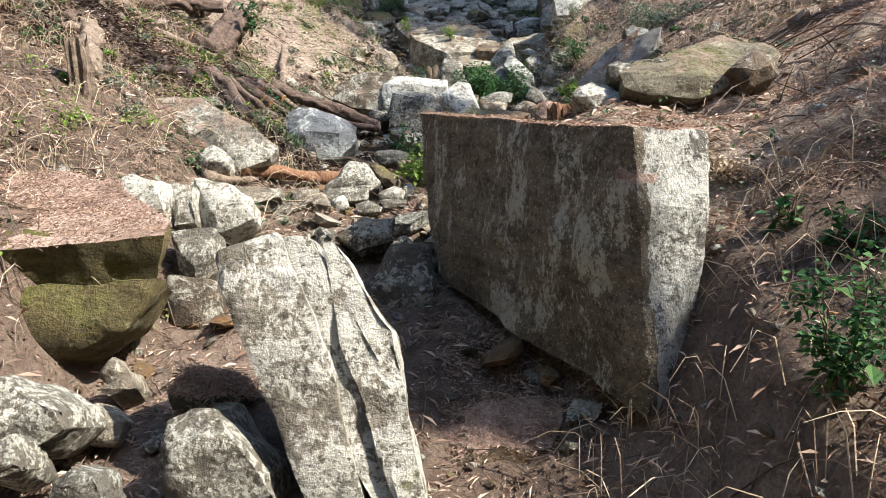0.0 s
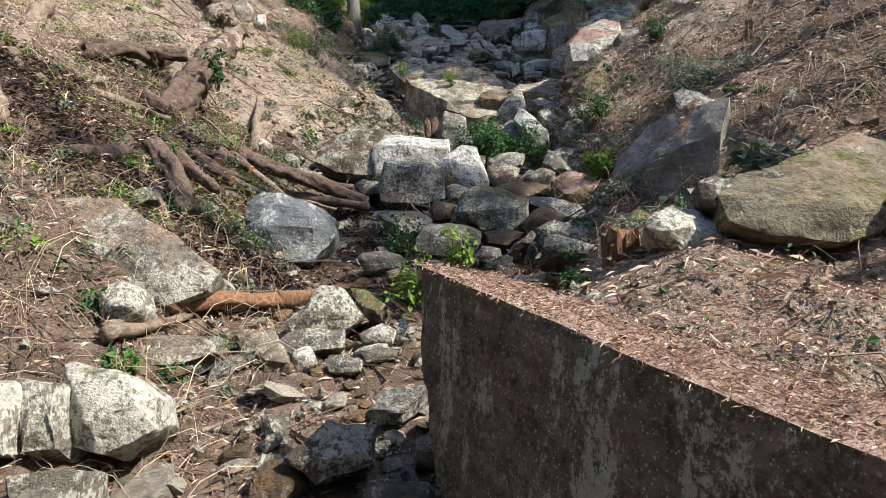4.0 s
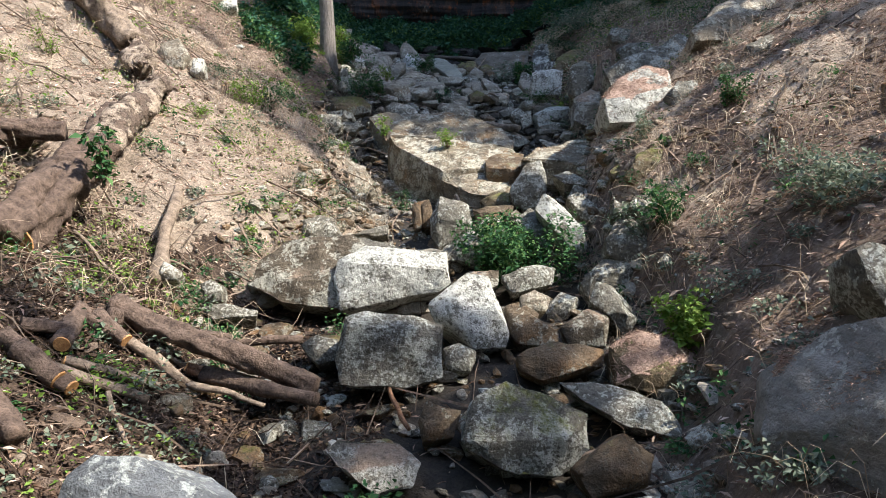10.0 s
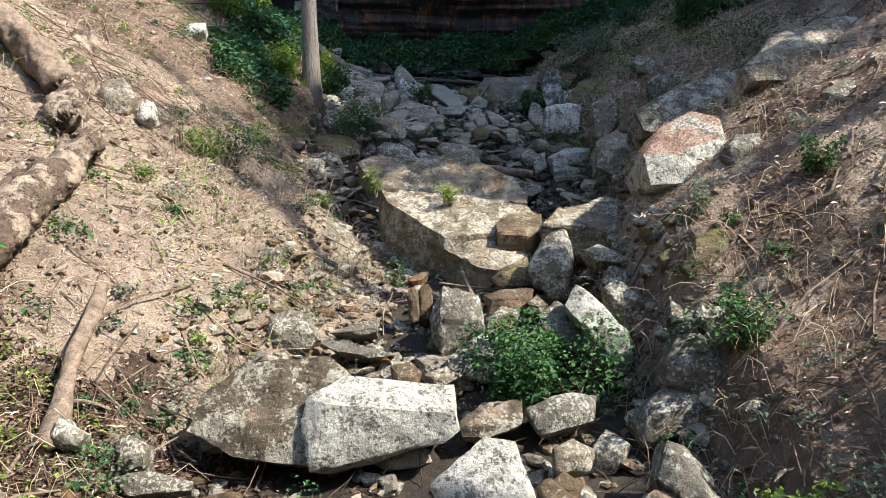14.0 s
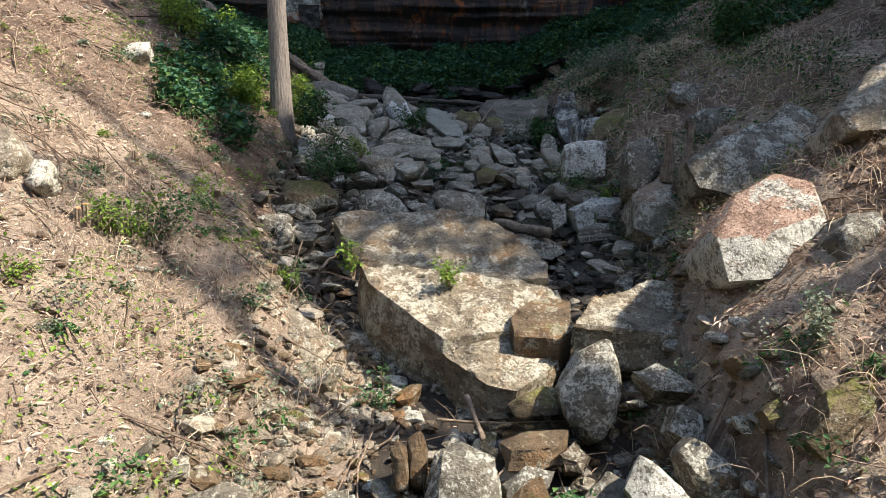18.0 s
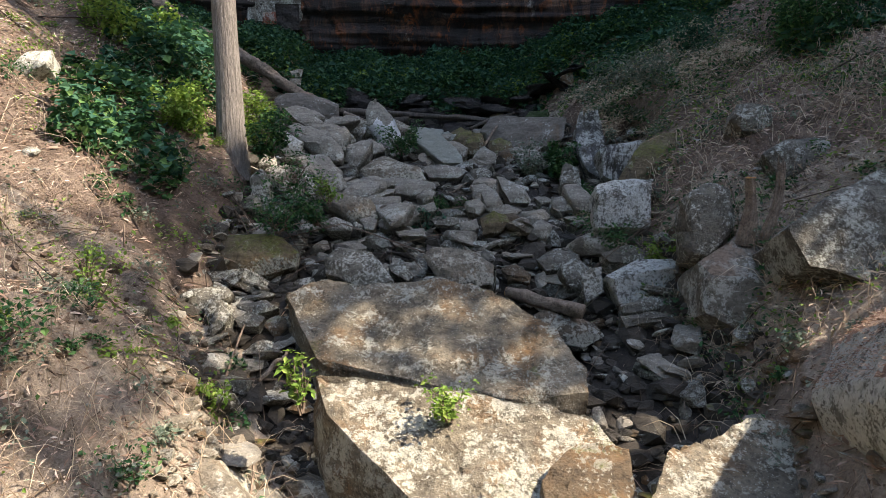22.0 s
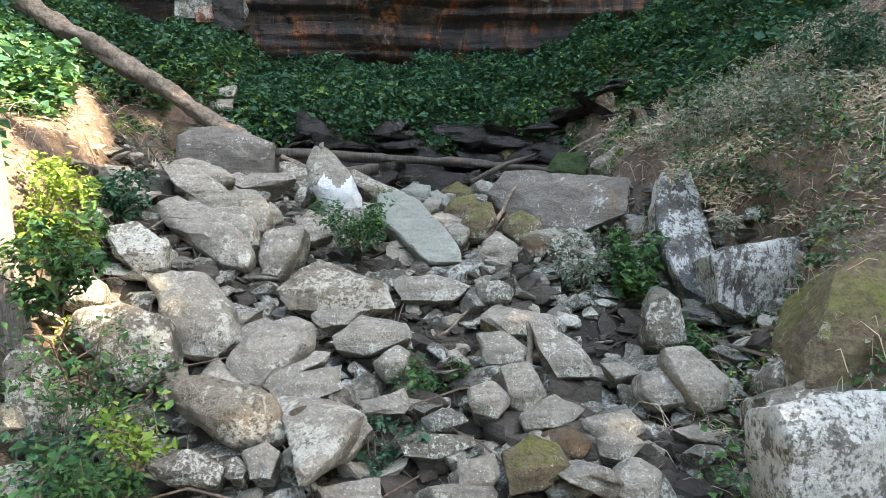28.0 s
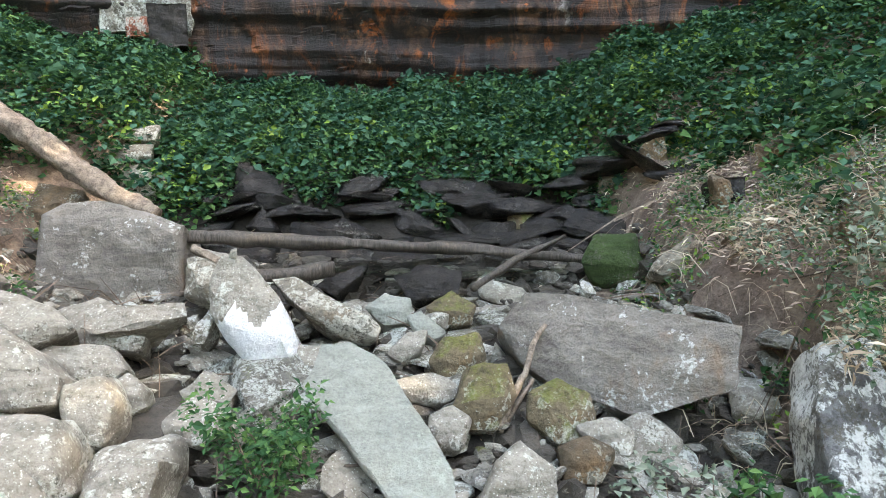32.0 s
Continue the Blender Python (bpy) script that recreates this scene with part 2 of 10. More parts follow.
GREY = rock_material("grey_lichen_stone", (0.10, 0.095, 0.08), (0.27, 0.25, 0.21), 0.46, (0.47, 0.48, 0.44), stain=0.5, moss=0.12)
PALE = rock_material("pale_lichen_stone", (0.11, 0.10, 0.08), (0.29, 0.265, 0.215), 0.50, (0.55, 0.545, 0.49), moss=0.25, stain=0.48)
WHITE = rock_material("white_crusted_stone", (0.15, 0.135, 0.105), (0.38, 0.345, 0.28), 0.62, (0.63, 0.62, 0.57), moss=0.40, stain=0.36, plainness=0.2)
BROWN = rock_material("brown_wet_stone", (0.06, 0.042, 0.026), (0.20, 0.145, 0.09), 0.22, (0.36, 0.34, 0.29), moss=0.3, rough_value=0.6, iron=0.6)
BOULDER = rock_material("brown_speckled_boulder_stone", (0.10, 0.082, 0.06), (0.31, 0.26, 0.19), 0.34, (0.52, 0.51, 0.45), moss=0.3, litter=0.2, specks=1.5, run=0.45, stain=0.4)
DARK = rock_material("dark_mossy_boulder_stone", (0.06, 0.047, 0.033), (0.17, 0.138, 0.10), 0.50, (0.40, 0.39, 0.34), moss=0.15, litter=0.55)
TAN = rock_material("tan_slab_stone", (0.14, 0.118, 0.088), (0.37, 0.32, 0.25), 0.40, (0.50, 0.47, 0.40), iron=0.35)
TALUS = rock_material("grey_talus_stone", (0.19, 0.168, 0.135), (0.44, 0.40, 0.33), 0.22, (0.56, 0.54, 0.48), moss=0.1, stain=0.22, specks=0.8, plainness=0.5)
MOSSY = rock_material("moss_covered_stone", (0.08, 0.062, 0.036), (0.26, 0.20, 0.125), 0.3, (0.45, 0.44, 0.37), moss=0.62, iron=0.3)
LITTERED = rock_material("needle_strewn_stone", (0.14, 0.125, 0.10), (0.36, 0.335, 0.28), 0.55, (0.56, 0.55, 0.50), litter=1.0)
DRYMOSS = rock_material("dry_moss_on_stone", (0.12, 0.105, 0.075), (0.30, 0.265, 0.19), 0.35, (0.45, 0.42, 0.34), moss=0.55, litter=0.5)
FLATSTONE = rock_material("grey_brown_flat_stone", (0.13, 0.112, 0.094), (0.30, 0.268, 0.228), 0.06, (0.55, 0.54, 0.50), iron=0.1, stain=0.05, plainness=1.0)
SLATE = rock_material("smooth_green_grey_stone", (0.22, 0.225, 0.19), (0.36, 0.365, 0.31), 0.05, (0.40, 0.41, 0.36), rough_value=0.7, stain=0.0, plainness=1.0)
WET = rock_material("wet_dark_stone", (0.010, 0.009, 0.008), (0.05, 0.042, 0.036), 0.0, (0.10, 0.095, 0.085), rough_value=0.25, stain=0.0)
STREAKED = rock_material("white_streaked_dark_stone", (0.07, 0.068, 0.064), (0.24, 0.235, 0.225), 0.66, (0.60, 0.60, 0.57), stain=0.45, run=0.4)
# damp stone, darkened further so gaps between lighter stones read as shade
BED_STONE = rock_material("damp_gap_shade_stone", (0.03, 0.026, 0.02), (0.10, 0.085, 0.068), 0.1, (0.3, 0.29, 0.25), rough_value=0.6, plainness=0.7)
CHALK = rock_material("chalky_white_crust", (0.68, 0.68, 0.66), (0.83, 0.83, 0.81), 0.3, (0.85, 0.85, 0.83), stain=0.0, plainness=1.0)
BRICK = rock_material("brick_red_stone", (0.20, 0.06, 0.035), (0.42, 0.15, 0.09), 0.2, (0.5, 0.45, 0.4))
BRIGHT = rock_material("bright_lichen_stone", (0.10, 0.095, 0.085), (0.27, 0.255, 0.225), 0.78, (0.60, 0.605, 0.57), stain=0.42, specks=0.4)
MOSSBLOCK = rock_material("grey_stone_with_moss", (0.085, 0.078, 0.06), (0.24, 0.22, 0.175), 0.42, (0.46, 0.46, 0.41), moss=0.5, stain=0.4)
SLAB = rock_material("worn_speckled_slab_stone", (0.11, 0.092, 0.068), (0.34, 0.29, 0.215), 0.36, (0.50, 0.48, 0.41), iron=0.35, specks=0.7, stain=0.35, moss=0.12)
MOSSGREEN = rock_material("bright_moss_stone", (0.09, 0.075, 0.035), (0.22, 0.18, 0.08), 0.1, (0.36, 0.34, 0.24), moss=0.66, stain=0.3)

SMOOTH = rock_material("smooth_warm_grey_boulder_stone", (0.17, 0.16, 0.143), (0.40, 0.375, 0.333), 0.12, (0.50, 0.49, 0.45), stain=0.12, plainness=0.9)
POOL_MOSS = rock_material("wet_green_moss", (0.015, 0.03, 0.008), (0.05, 0.085, 0.02), 0.0, (0.08, 0.12, 0.03), stain=0.35, plainness=1.0)
# grey stone; the blue cast of shade is put into its colour
SHADE_BLUEGREY = rock_material("shade_blue_grey_stone", (0.085, 0.092, 0.10), (0.22, 0.235, 0.25), 0.26, (0.40, 0.43, 0.43), stain=0.2, plainness=0.7)


def soil_material(name, low, middle, high):
    m = Nodes(name, 0.95)
    big, mid, fine = m.noise(0.8, 5, 0.6), m.noise(6, 6, 0.7), m.noise(55, 5, 0.75)
    col = m.ramp(m.maths("ADD", m.maths("MULTIPLY", big, 0.45), m.maths("MULTIPLY", mid, 0.55)),
                 [(0.34, low), (0.5, middle), (0.66, high)])
    col = m.mix(0.75, col, m.ramp(fine, [(0.32, 0.35), (0.68, 1.1)]), "MULTIPLY")
    return m.done(col, m.maths("ADD", mid, m.maths("MULTIPLY", fine, 0.7)), 0.05, 1.0)


SOIL = soil_material("pale_dry_forest_floor", (0.155, 0.12, 0.093), (0.38, 0.305, 0.24), (0.60, 0.50, 0.395))
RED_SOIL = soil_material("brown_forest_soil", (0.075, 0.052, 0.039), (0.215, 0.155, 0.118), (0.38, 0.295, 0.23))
LEAFY = soil_material("needle_mat", (0.21, 0.13, 0.10), (0.50, 0.35, 0.28), (0.72, 0.57, 0.47))


def cliff_material():
    """Layered wet sandstone, rust and black in streaks that run down from the ledges."""
    m = Nodes("rust_stained_sandstone", 0.55)
    streak = m.noise(1.5, 6, 0.7, (1.5, 1.5, 0.14), 0.6)
    layer = m.noise(1.0, 6, 0.68, (0.45, 0.45, 3.6), 0.8)
    col = m.ramp(layer, [(0.34, (0.03, 0.017, 0.012)), (0.5, (0.105, 0.05, 0.03)), (0.66, (0.22, 0.115, 0.07))])
    col = m.mix(m.ramp(streak, [(0.41, 0.0), (0.52, 0.94)]), col, (0.014, 0.012, 0.011))
    col = m.mix(m.ramp(m.noise(2.2, 6, 0.72, (1.1, 1.1, 0.4), 0.8), [(0.55, 0.0), (0.66, 0.9)]), col, (0.40, 0.11, 0.025))
    col = m.mix(m.ramp(m.noise(2.0, 6, 0.75, (1, 1, 0.6)), [(0.63, 0.0), (0.70, 0.8)]), col, (0.46, 0.40, 0.35))
    col = m.mix(m.ramp(m.noise(0.55, 5, 0.65, (1.0, 1.0, 0.7), 0.7), [(0.46, 0.0), (0.58, 0.88)]), col, (0.016, 0.013, 0.012))
    col = m.mix(m.ramp(m.noise(5.0, 4, 0.6, (1.0, 1.0, 0.55)), [(0.69, 0.0), (0.74, 0.9)]), col, (0.50, 0.13, 0.03))
    grain = m.noise(24, 5, 0.7)
    col = m.mix(0.7, col, m.ramp(grain, [(0.3, 0.4), (0.7, 1.1)]), "MULTIPLY")
    return m.done(col, m.maths("ADD", m.maths("MULTIPLY", layer, 1.2), m.maths("MULTIPLY", grain, 0.35)), 0.06, 0.9)


CLIFF = cliff_material()


def plain(name, a, b, scale=8.0, rough_value=0.8, stretch=None, relief=0.01, island=0.0, gloss_spec=0.3):
    m = Nodes(name, rough_value)
    m.out.inputs["Specular IOR Level"].default_value = gloss_spec
    n = m.noise(scale, 5, 0.65, stretch)
    col = m.ramp(n, [(0.3, a), (0.7, b)])
    fine = m.noise(scale * 4.5, 4, 0.75, stretch)
    col = m.mix(0.8, col, m.ramp(fine, [(0.34, 0.35), (0.52, 0.95), (0.7, 1.15)]), "MULTIPLY")
    n = m.maths("ADD", n, m.maths("MULTIPLY", fine, 0.5))
    if island:
        col = m.mix(1.0, col, m.ramp(m.any_island(), [(0.0, 1 - island), (1.0, 1 + island * 0.6)]), "MULTIPLY")
    return m.done(col, n, relief, 0.8)


def leaf_material(name, a, b, c, through_light=0.25):
    m = Nodes(name, 0.65)
    m.out.inputs["Specular IOR Level"].default_value = 0.15
    pick = m.ramp(m.any_island(), [(0.0, a), (0.55, b), (1.0, c)])
    col = m.mix(0.4, pick, m.ramp(m.noise(30, 3), [(0.3, 0.6), (0.7, 1.1)]), "MULTIPLY")
    m.link(col, m.out.inputs["Base Color"])
    soft = m.add("ShaderNodeBsdfTranslucent")
    m.link(col, soft.inputs[0])
    both = m.add("ShaderNodeMixShader")
    both.inputs[0].default_value = through_light
    m.link(m.out.outputs[0], both.inputs[1])
    m.link(soft.outputs[0], both.inputs[2])
    m.link(both.outputs[0], m.tree.nodes["Material Output"].inputs[0])
    return m.mat


def peeled_material():
    """Half-rotten trunk: pale bare wood with dark bark still clinging in patches."""
    m = Nodes("half_peeled_trunk", 0.9)
    fine = m.noise(45, 5, 0.75)
    wood = m.ramp(m.noise(11, 5, 0.65), [(0.3, (0.17, 0.13, 0.10)), (0.7, (0.47, 0.385, 0.30))])
    bark = m.ramp(m.noise(20, 5, 0.7), [(0.3, (0.045, 0.032, 0.025)), (0.7, (0.20, 0.145, 0.112))])
    left_on = m.noise(3.2, 6, 0.72)
    col = m.mix(m.ramp(left_on, [(0.49, 0.0), (0.53, 1.0)]), wood, bark)
    col = m.mix(0.8, col, m.ramp(fine, [(0.34, 0.35), (0.52, 0.95), (0.7, 1.15)]), "MULTIPLY")
    relief = m.maths("ADD", m.maths("MULTIPLY", m.ramp(left_on, [(0.48, 0.0), (0.54, 1.0)]), 0.8), m.maths("MULTIPLY", fine, 0.6))
    return m.done(col, relief, 0.03, 1.0)


PEELED = peeled_material()
HUMUS = plain("dark_rotten_humus", (0.03, 0.021, 0.016), (0.12, 0.083, 0.06), 18, 0.95, None, 0.04)
# damp floor whose near-black also stands for shade between the stones
BED = plain("damp_gap_shade_bed", (0.012, 0.010, 0.008), (0.05, 0.040, 0.031), 14, 0.75, None, 0.03)
BARK = plain("rough_brown_bark", (0.05, 0.034, 0.027), (0.19, 0.135, 0.105), 13, 0.9, None, 0.04)
TREE_BARK = plain("grey_tree_bark", (0.11, 0.095, 0.085), (0.30, 0.27, 0.245), 16, 0.9, (3, 3, 0.5), 0.02)
DEADWOOD = plain("grey_brown_dead_wood", (0.095, 0.07, 0.052), (0.32, 0.25, 0.19), 16, 0.85, None, 0.02)
REDWOOD = plain("reddish_split_wood", (0.12, 0.055, 0.03), (0.34, 0.19, 0.11), 14, 0.85, (4, 4, 0.4), 0.015)
CUTWOOD = plain("fresh_cut_wood", (0.42, 0.20, 0.08), (0.62, 0.36, 0.16), 20, 0.8, None, 0.004)
WETWOOD = plain("dark_wet_wood", (0.03, 0.025, 0.02), (0.13, 0.105, 0.085), 10, 0.55, (4, 4, 0.4), 0.015)
LEAF = leaf_material("green_leaf", (0.020, 0.066, 0.026), (0.045, 0.125, 0.047), (0.11, 0.205, 0.062))
BRIGHT_LEAF = leaf_material("bright_green_leaf", (0.11, 0.20, 0.035), (0.18, 0.29, 0.055), (0.28, 0.37, 0.09), 0.35)
BLUE_LEAF = leaf_material("blue_green_leaf", (0.020, 0.070, 0.044), (0.038, 0.115, 0.070), (0.075, 0.165, 0.09))
PALE_LEAF = leaf_material("grey_green_leaf", (0.10, 0.14, 0.10), (0.17, 0.21, 0.15), (0.27, 0.30, 0.23))
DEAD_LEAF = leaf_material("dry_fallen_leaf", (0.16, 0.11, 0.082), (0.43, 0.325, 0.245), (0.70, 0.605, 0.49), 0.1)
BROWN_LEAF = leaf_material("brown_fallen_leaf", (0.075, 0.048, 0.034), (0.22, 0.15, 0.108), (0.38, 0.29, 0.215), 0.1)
STRAW = leaf_material("dry_straw", (0.28, 0.205, 0.145), (0.52, 0.41, 0.295), (0.74, 0.63, 0.47), 0.1)
DARK_LITTER = leaf_material("dark_bark_litter", (0.03, 0.02, 0.015), (0.075, 0.048, 0.035), (0.17, 0.115, 0.08), 0.05)
NEEDLE = leaf_material("red_brown_needles", (0.26, 0.16, 0.12), (0.52, 0.37, 0.29), (0.76, 0.62, 0.51), 0.05)
TWIG = plain("dry_twig", (0.085, 0.06, 0.045), (0.27, 0.20, 0.15), 12, 0.85, None, 0.004, island=0.5)


# ---- making meshes ----
def mesh_of(name, verts, faces, material, smooth=False):
    me = bpy.data.meshes.new(name)
    me.from_pydata(np.asarray(verts, float).tolist(), [], faces if isinstance(faces, list) else faces.tolist())
    me.materials.append(material)
    if smooth:
        me.polygons.foreach_set("use_smooth", [True] * len(me.polygons))
    me.update()
    return me


def part(name, me, parent, label="", m=None):
    """One mesh as a part of a thing."""
    ob = new(name, me)
    ob.parent = parent
    if m is not None:
        ob.matrix_basis = m
    return tagged(ob, label)


def thing(name, label, category, group="", m=None, me=None, kind=""):
    ob = new(name, me)
    if m is not None:
        ob.matrix_basis = m
    return tagged(ob, label, category, group, kind)


BALLS = {}


def ball(level):
    if level not in BALLS:
        bm = bmesh.new()
        bmesh.ops.create_icosphere(bm, subdivisions=level, radius=1)
        BALLS[level] = (np.array([v.co for v in bm.verts]), [[v.index for v in f.verts] for f in bm.faces])
        bm.free()
    return BALLS[level]


def stone_mesh(name, size, seed, material, level=4, sharp=46.0, chops=9, wear=0.05, layers=0.8, taper=0.0, lean=0.0):
    """A broken block: six uneven sides and some corners knocked off, then worn, with ledges where the stone is layered."""
    rng = np.random.default_rng(seed)
    way, faces = ball(level)
    normals = np.vstack([np.eye(3), -np.eye(3)]) + rng.normal(0, 0.28, (6, 3))
    extra = rng.normal(0, 1, (chops, 3)) * (1, 1, 0.8)
    extra /= np.linalg.norm(extra, axis=1)[:, None]
    normals /= np.linalg.norm(normals, axis=1)[:, None]
    far = np.r_[rng.uniform(0.8, 1.05, 6), rng.uniform(0.76, 1.12, chops)]
    against = np.clip(way @ np.vstack([normals, extra]).T, 1e-6, None) / far
    reach = (against**sharp).sum(1) ** (-1 / sharp)
    half = np.array(size) / 2
    v = way * reach[:, None]
    v[:, :2] *= 1 - taper * v[:, 2:3] * 0.5
    v[:, 0] += lean * v[:, 2]
    v = v - (v.max(0) + v.min(0)) / 2
    v = v / np.abs(v).max(0) * half
    small = half.min()
    p = v / small
    bumps = rough(p * 0.8 + seed % 97, 5, seed % 1000) * wear
    ridge = 1 - np.abs(rough(p * 1.1 + seed % 31, 3, seed % 777)) * 2.2
    v = v + way * ((bumps - np.clip(ridge - 0.72, 0, 1) * wear * 1.6) * small)[:, None]
    if layers:
        step = waves(np.stack([p[:, 0] * 0.3, p[:, 1] * 0.3, p[:, 2] * layers * 2.2 + seed % 17], -1), seed % 500)
        v[:, :2] *= (1 + 0.045 * np.tanh(step * 3))[:, None]
    return mesh_of(name, v, faces, material)


ROCKS = 0


def rock(name, label, material, place, size, turn=(0, 0, 0), level=4, group="", category="boulder", **shape):
    global ROCKS
    ROCKS += 1
    me = stone_mesh(name, size, 1000 + ROCKS * 37, material, level, **shape)
    return thing(name, label, category, group, pose(*place, *turn), me)


# ---- ground ----
def spread(near, far, step, reach):
    """Lines close together from near to far, ever wider apart outside."""
    inner = list(np.arange(near, far + step / 2, step))
    out, gap, at = [], step, 0.0
    while at < reach:
        gap *= 1.35
        at += gap
        out.append(at)
    return np.array([near - o for o in reversed(out)] + inner + [far + o for o in out])


def build_ground():
    xs, ys = spread(-6.5, 7.0, 0.055, 400), spread(-0.5, 28.5, 0.055, 400)
    gx, gy = np.meshgrid(xs, ys)
    gz = height(gx, gy)
    n, k = len(ys), len(xs)
    i = (np.arange(n - 1)[:, None] * k + np.arange(k - 1)[None, :]).ravel()
    faces = np.stack([i, i + 1, i + k + 1, i + k], -1)
    me = mesh_of("ground", np.stack([gx.ravel(), gy.ravel(), gz.ravel()], -1), faces, SOIL, True)
    me.materials.append(BED)
    x, y = gx.ravel()[i], gy.ravel()[i]
    ys_at = [s[0] for s in STATIONS]
    into = np.minimum(x - np.interp(y, ys_at, [s[1] for s in STATIONS]), np.interp(y, ys_at, [s[2] for s in STATIONS]) - x)
    into = into - 0.55 * np.exp(-((y - 13.2) / 1.5) ** 2) * (x < 0)
    # bed faces take the dark material: damp, plus shade painted between stones
    damp = (into + 0.3 * rough(np.stack([x, y, x * 0], -1) * 1.5, 3, 14) > 0.1) & (y + 0.6 * rough(np.stack([x, y, x * 0], -1), 3, 77) > 7.8) & (y < 25.3)
    me.materials.append(HUMUS)
    heap = ((x + 2.3) / 1.8) ** 2 + ((y - 8.6) / 2.2) ** 2 + 0.9 * rough(np.stack([x, y, x * 0], -1) * 2.2, 4, 19) < 0.9
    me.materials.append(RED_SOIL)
    # brown soil; its darker tone also stands for shade past y 16.2
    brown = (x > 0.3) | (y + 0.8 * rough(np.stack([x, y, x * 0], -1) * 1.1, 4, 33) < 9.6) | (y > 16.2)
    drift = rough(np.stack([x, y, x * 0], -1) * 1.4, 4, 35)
    # pale soil again on the right bank, brightening slopes turned from the sun
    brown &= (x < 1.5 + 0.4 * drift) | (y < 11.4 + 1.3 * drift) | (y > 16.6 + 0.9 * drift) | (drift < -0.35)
    # pale patch near the start: sunlight put into the soil's colour
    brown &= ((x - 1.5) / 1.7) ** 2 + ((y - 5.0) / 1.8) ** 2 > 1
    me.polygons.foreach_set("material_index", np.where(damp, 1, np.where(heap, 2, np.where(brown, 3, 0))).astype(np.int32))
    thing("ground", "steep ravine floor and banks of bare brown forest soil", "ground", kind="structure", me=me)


build_ground()


def build_cliff():
    """The rock wall round the ravine's head, hollowed at its foot, with ledges along the layers."""
    us, zs = np.linspace(-1, 1, 420), np.r_[np.linspace(5.6, 10.5, 170), np.linspace(10.6, 17, 40)]
    gu, gz = np.meshgrid(us, zs)
    x = 0.7 + 11.5 * np.sin(gu * 1.45) / np.sin(1.45)
    y = 18.0 + 10.6 * np.cos(gu * 1.45) ** 0.6
    p = np.stack([x, y, gz], -1)
    ledge = waves(np.stack([x * 0.22, y * 0.22, gz * 2.6], -1), 5) + 0.5 * waves(np.stack([x * 0.5, y * 0.5, gz * 7.5], -1), 6)
    inward = 0.16 * ledge + 0.14 * rough(p * 0.8, 4, 8) + 0.16 * np.clip(gz - 8.2, 0, 9) - 0.25 * np.exp(-((gz - 7.7) / 0.35) ** 2)
    inward = inward - 0.04 * np.round(waves(np.stack([x * 0.9, y * 0.9, gz * 0.5], -1), 12) * 3)
    away = np.stack([0.7 - x, 18.0 - y], -1)
    away /= np.linalg.norm(away, axis=-1)[..., None]
    x, y = x + away[..., 0] * inward, y + away[..., 1] * inward
    n, k = gu.shape
    front = np.stack([x, y, gz], -1).reshape(-1, 3)
    back = front[-k:] + np.c_[-away[-1] * 14, np.full(k, 0.6)]
    i = (np.arange(n - 1)[:, None] * k + np.arange(k - 1)[None, :]).ravel()
    faces = np.stack([i, i + 1, i + k + 1, i + k], -1)
    j = (n - 1) * k + np.arange(k - 1)
    faces = np.vstack([faces, np.stack([j, j + 1, j + k + 1, j + k], -1)])
    me = mesh_of("cliff", np.vstack([front, back]), faces, CLIFF)
    thing("cliff", "rust-streaked black layered rock wall at the ravine's head", "cliff", kind="structure", me=me)


build_cliff()


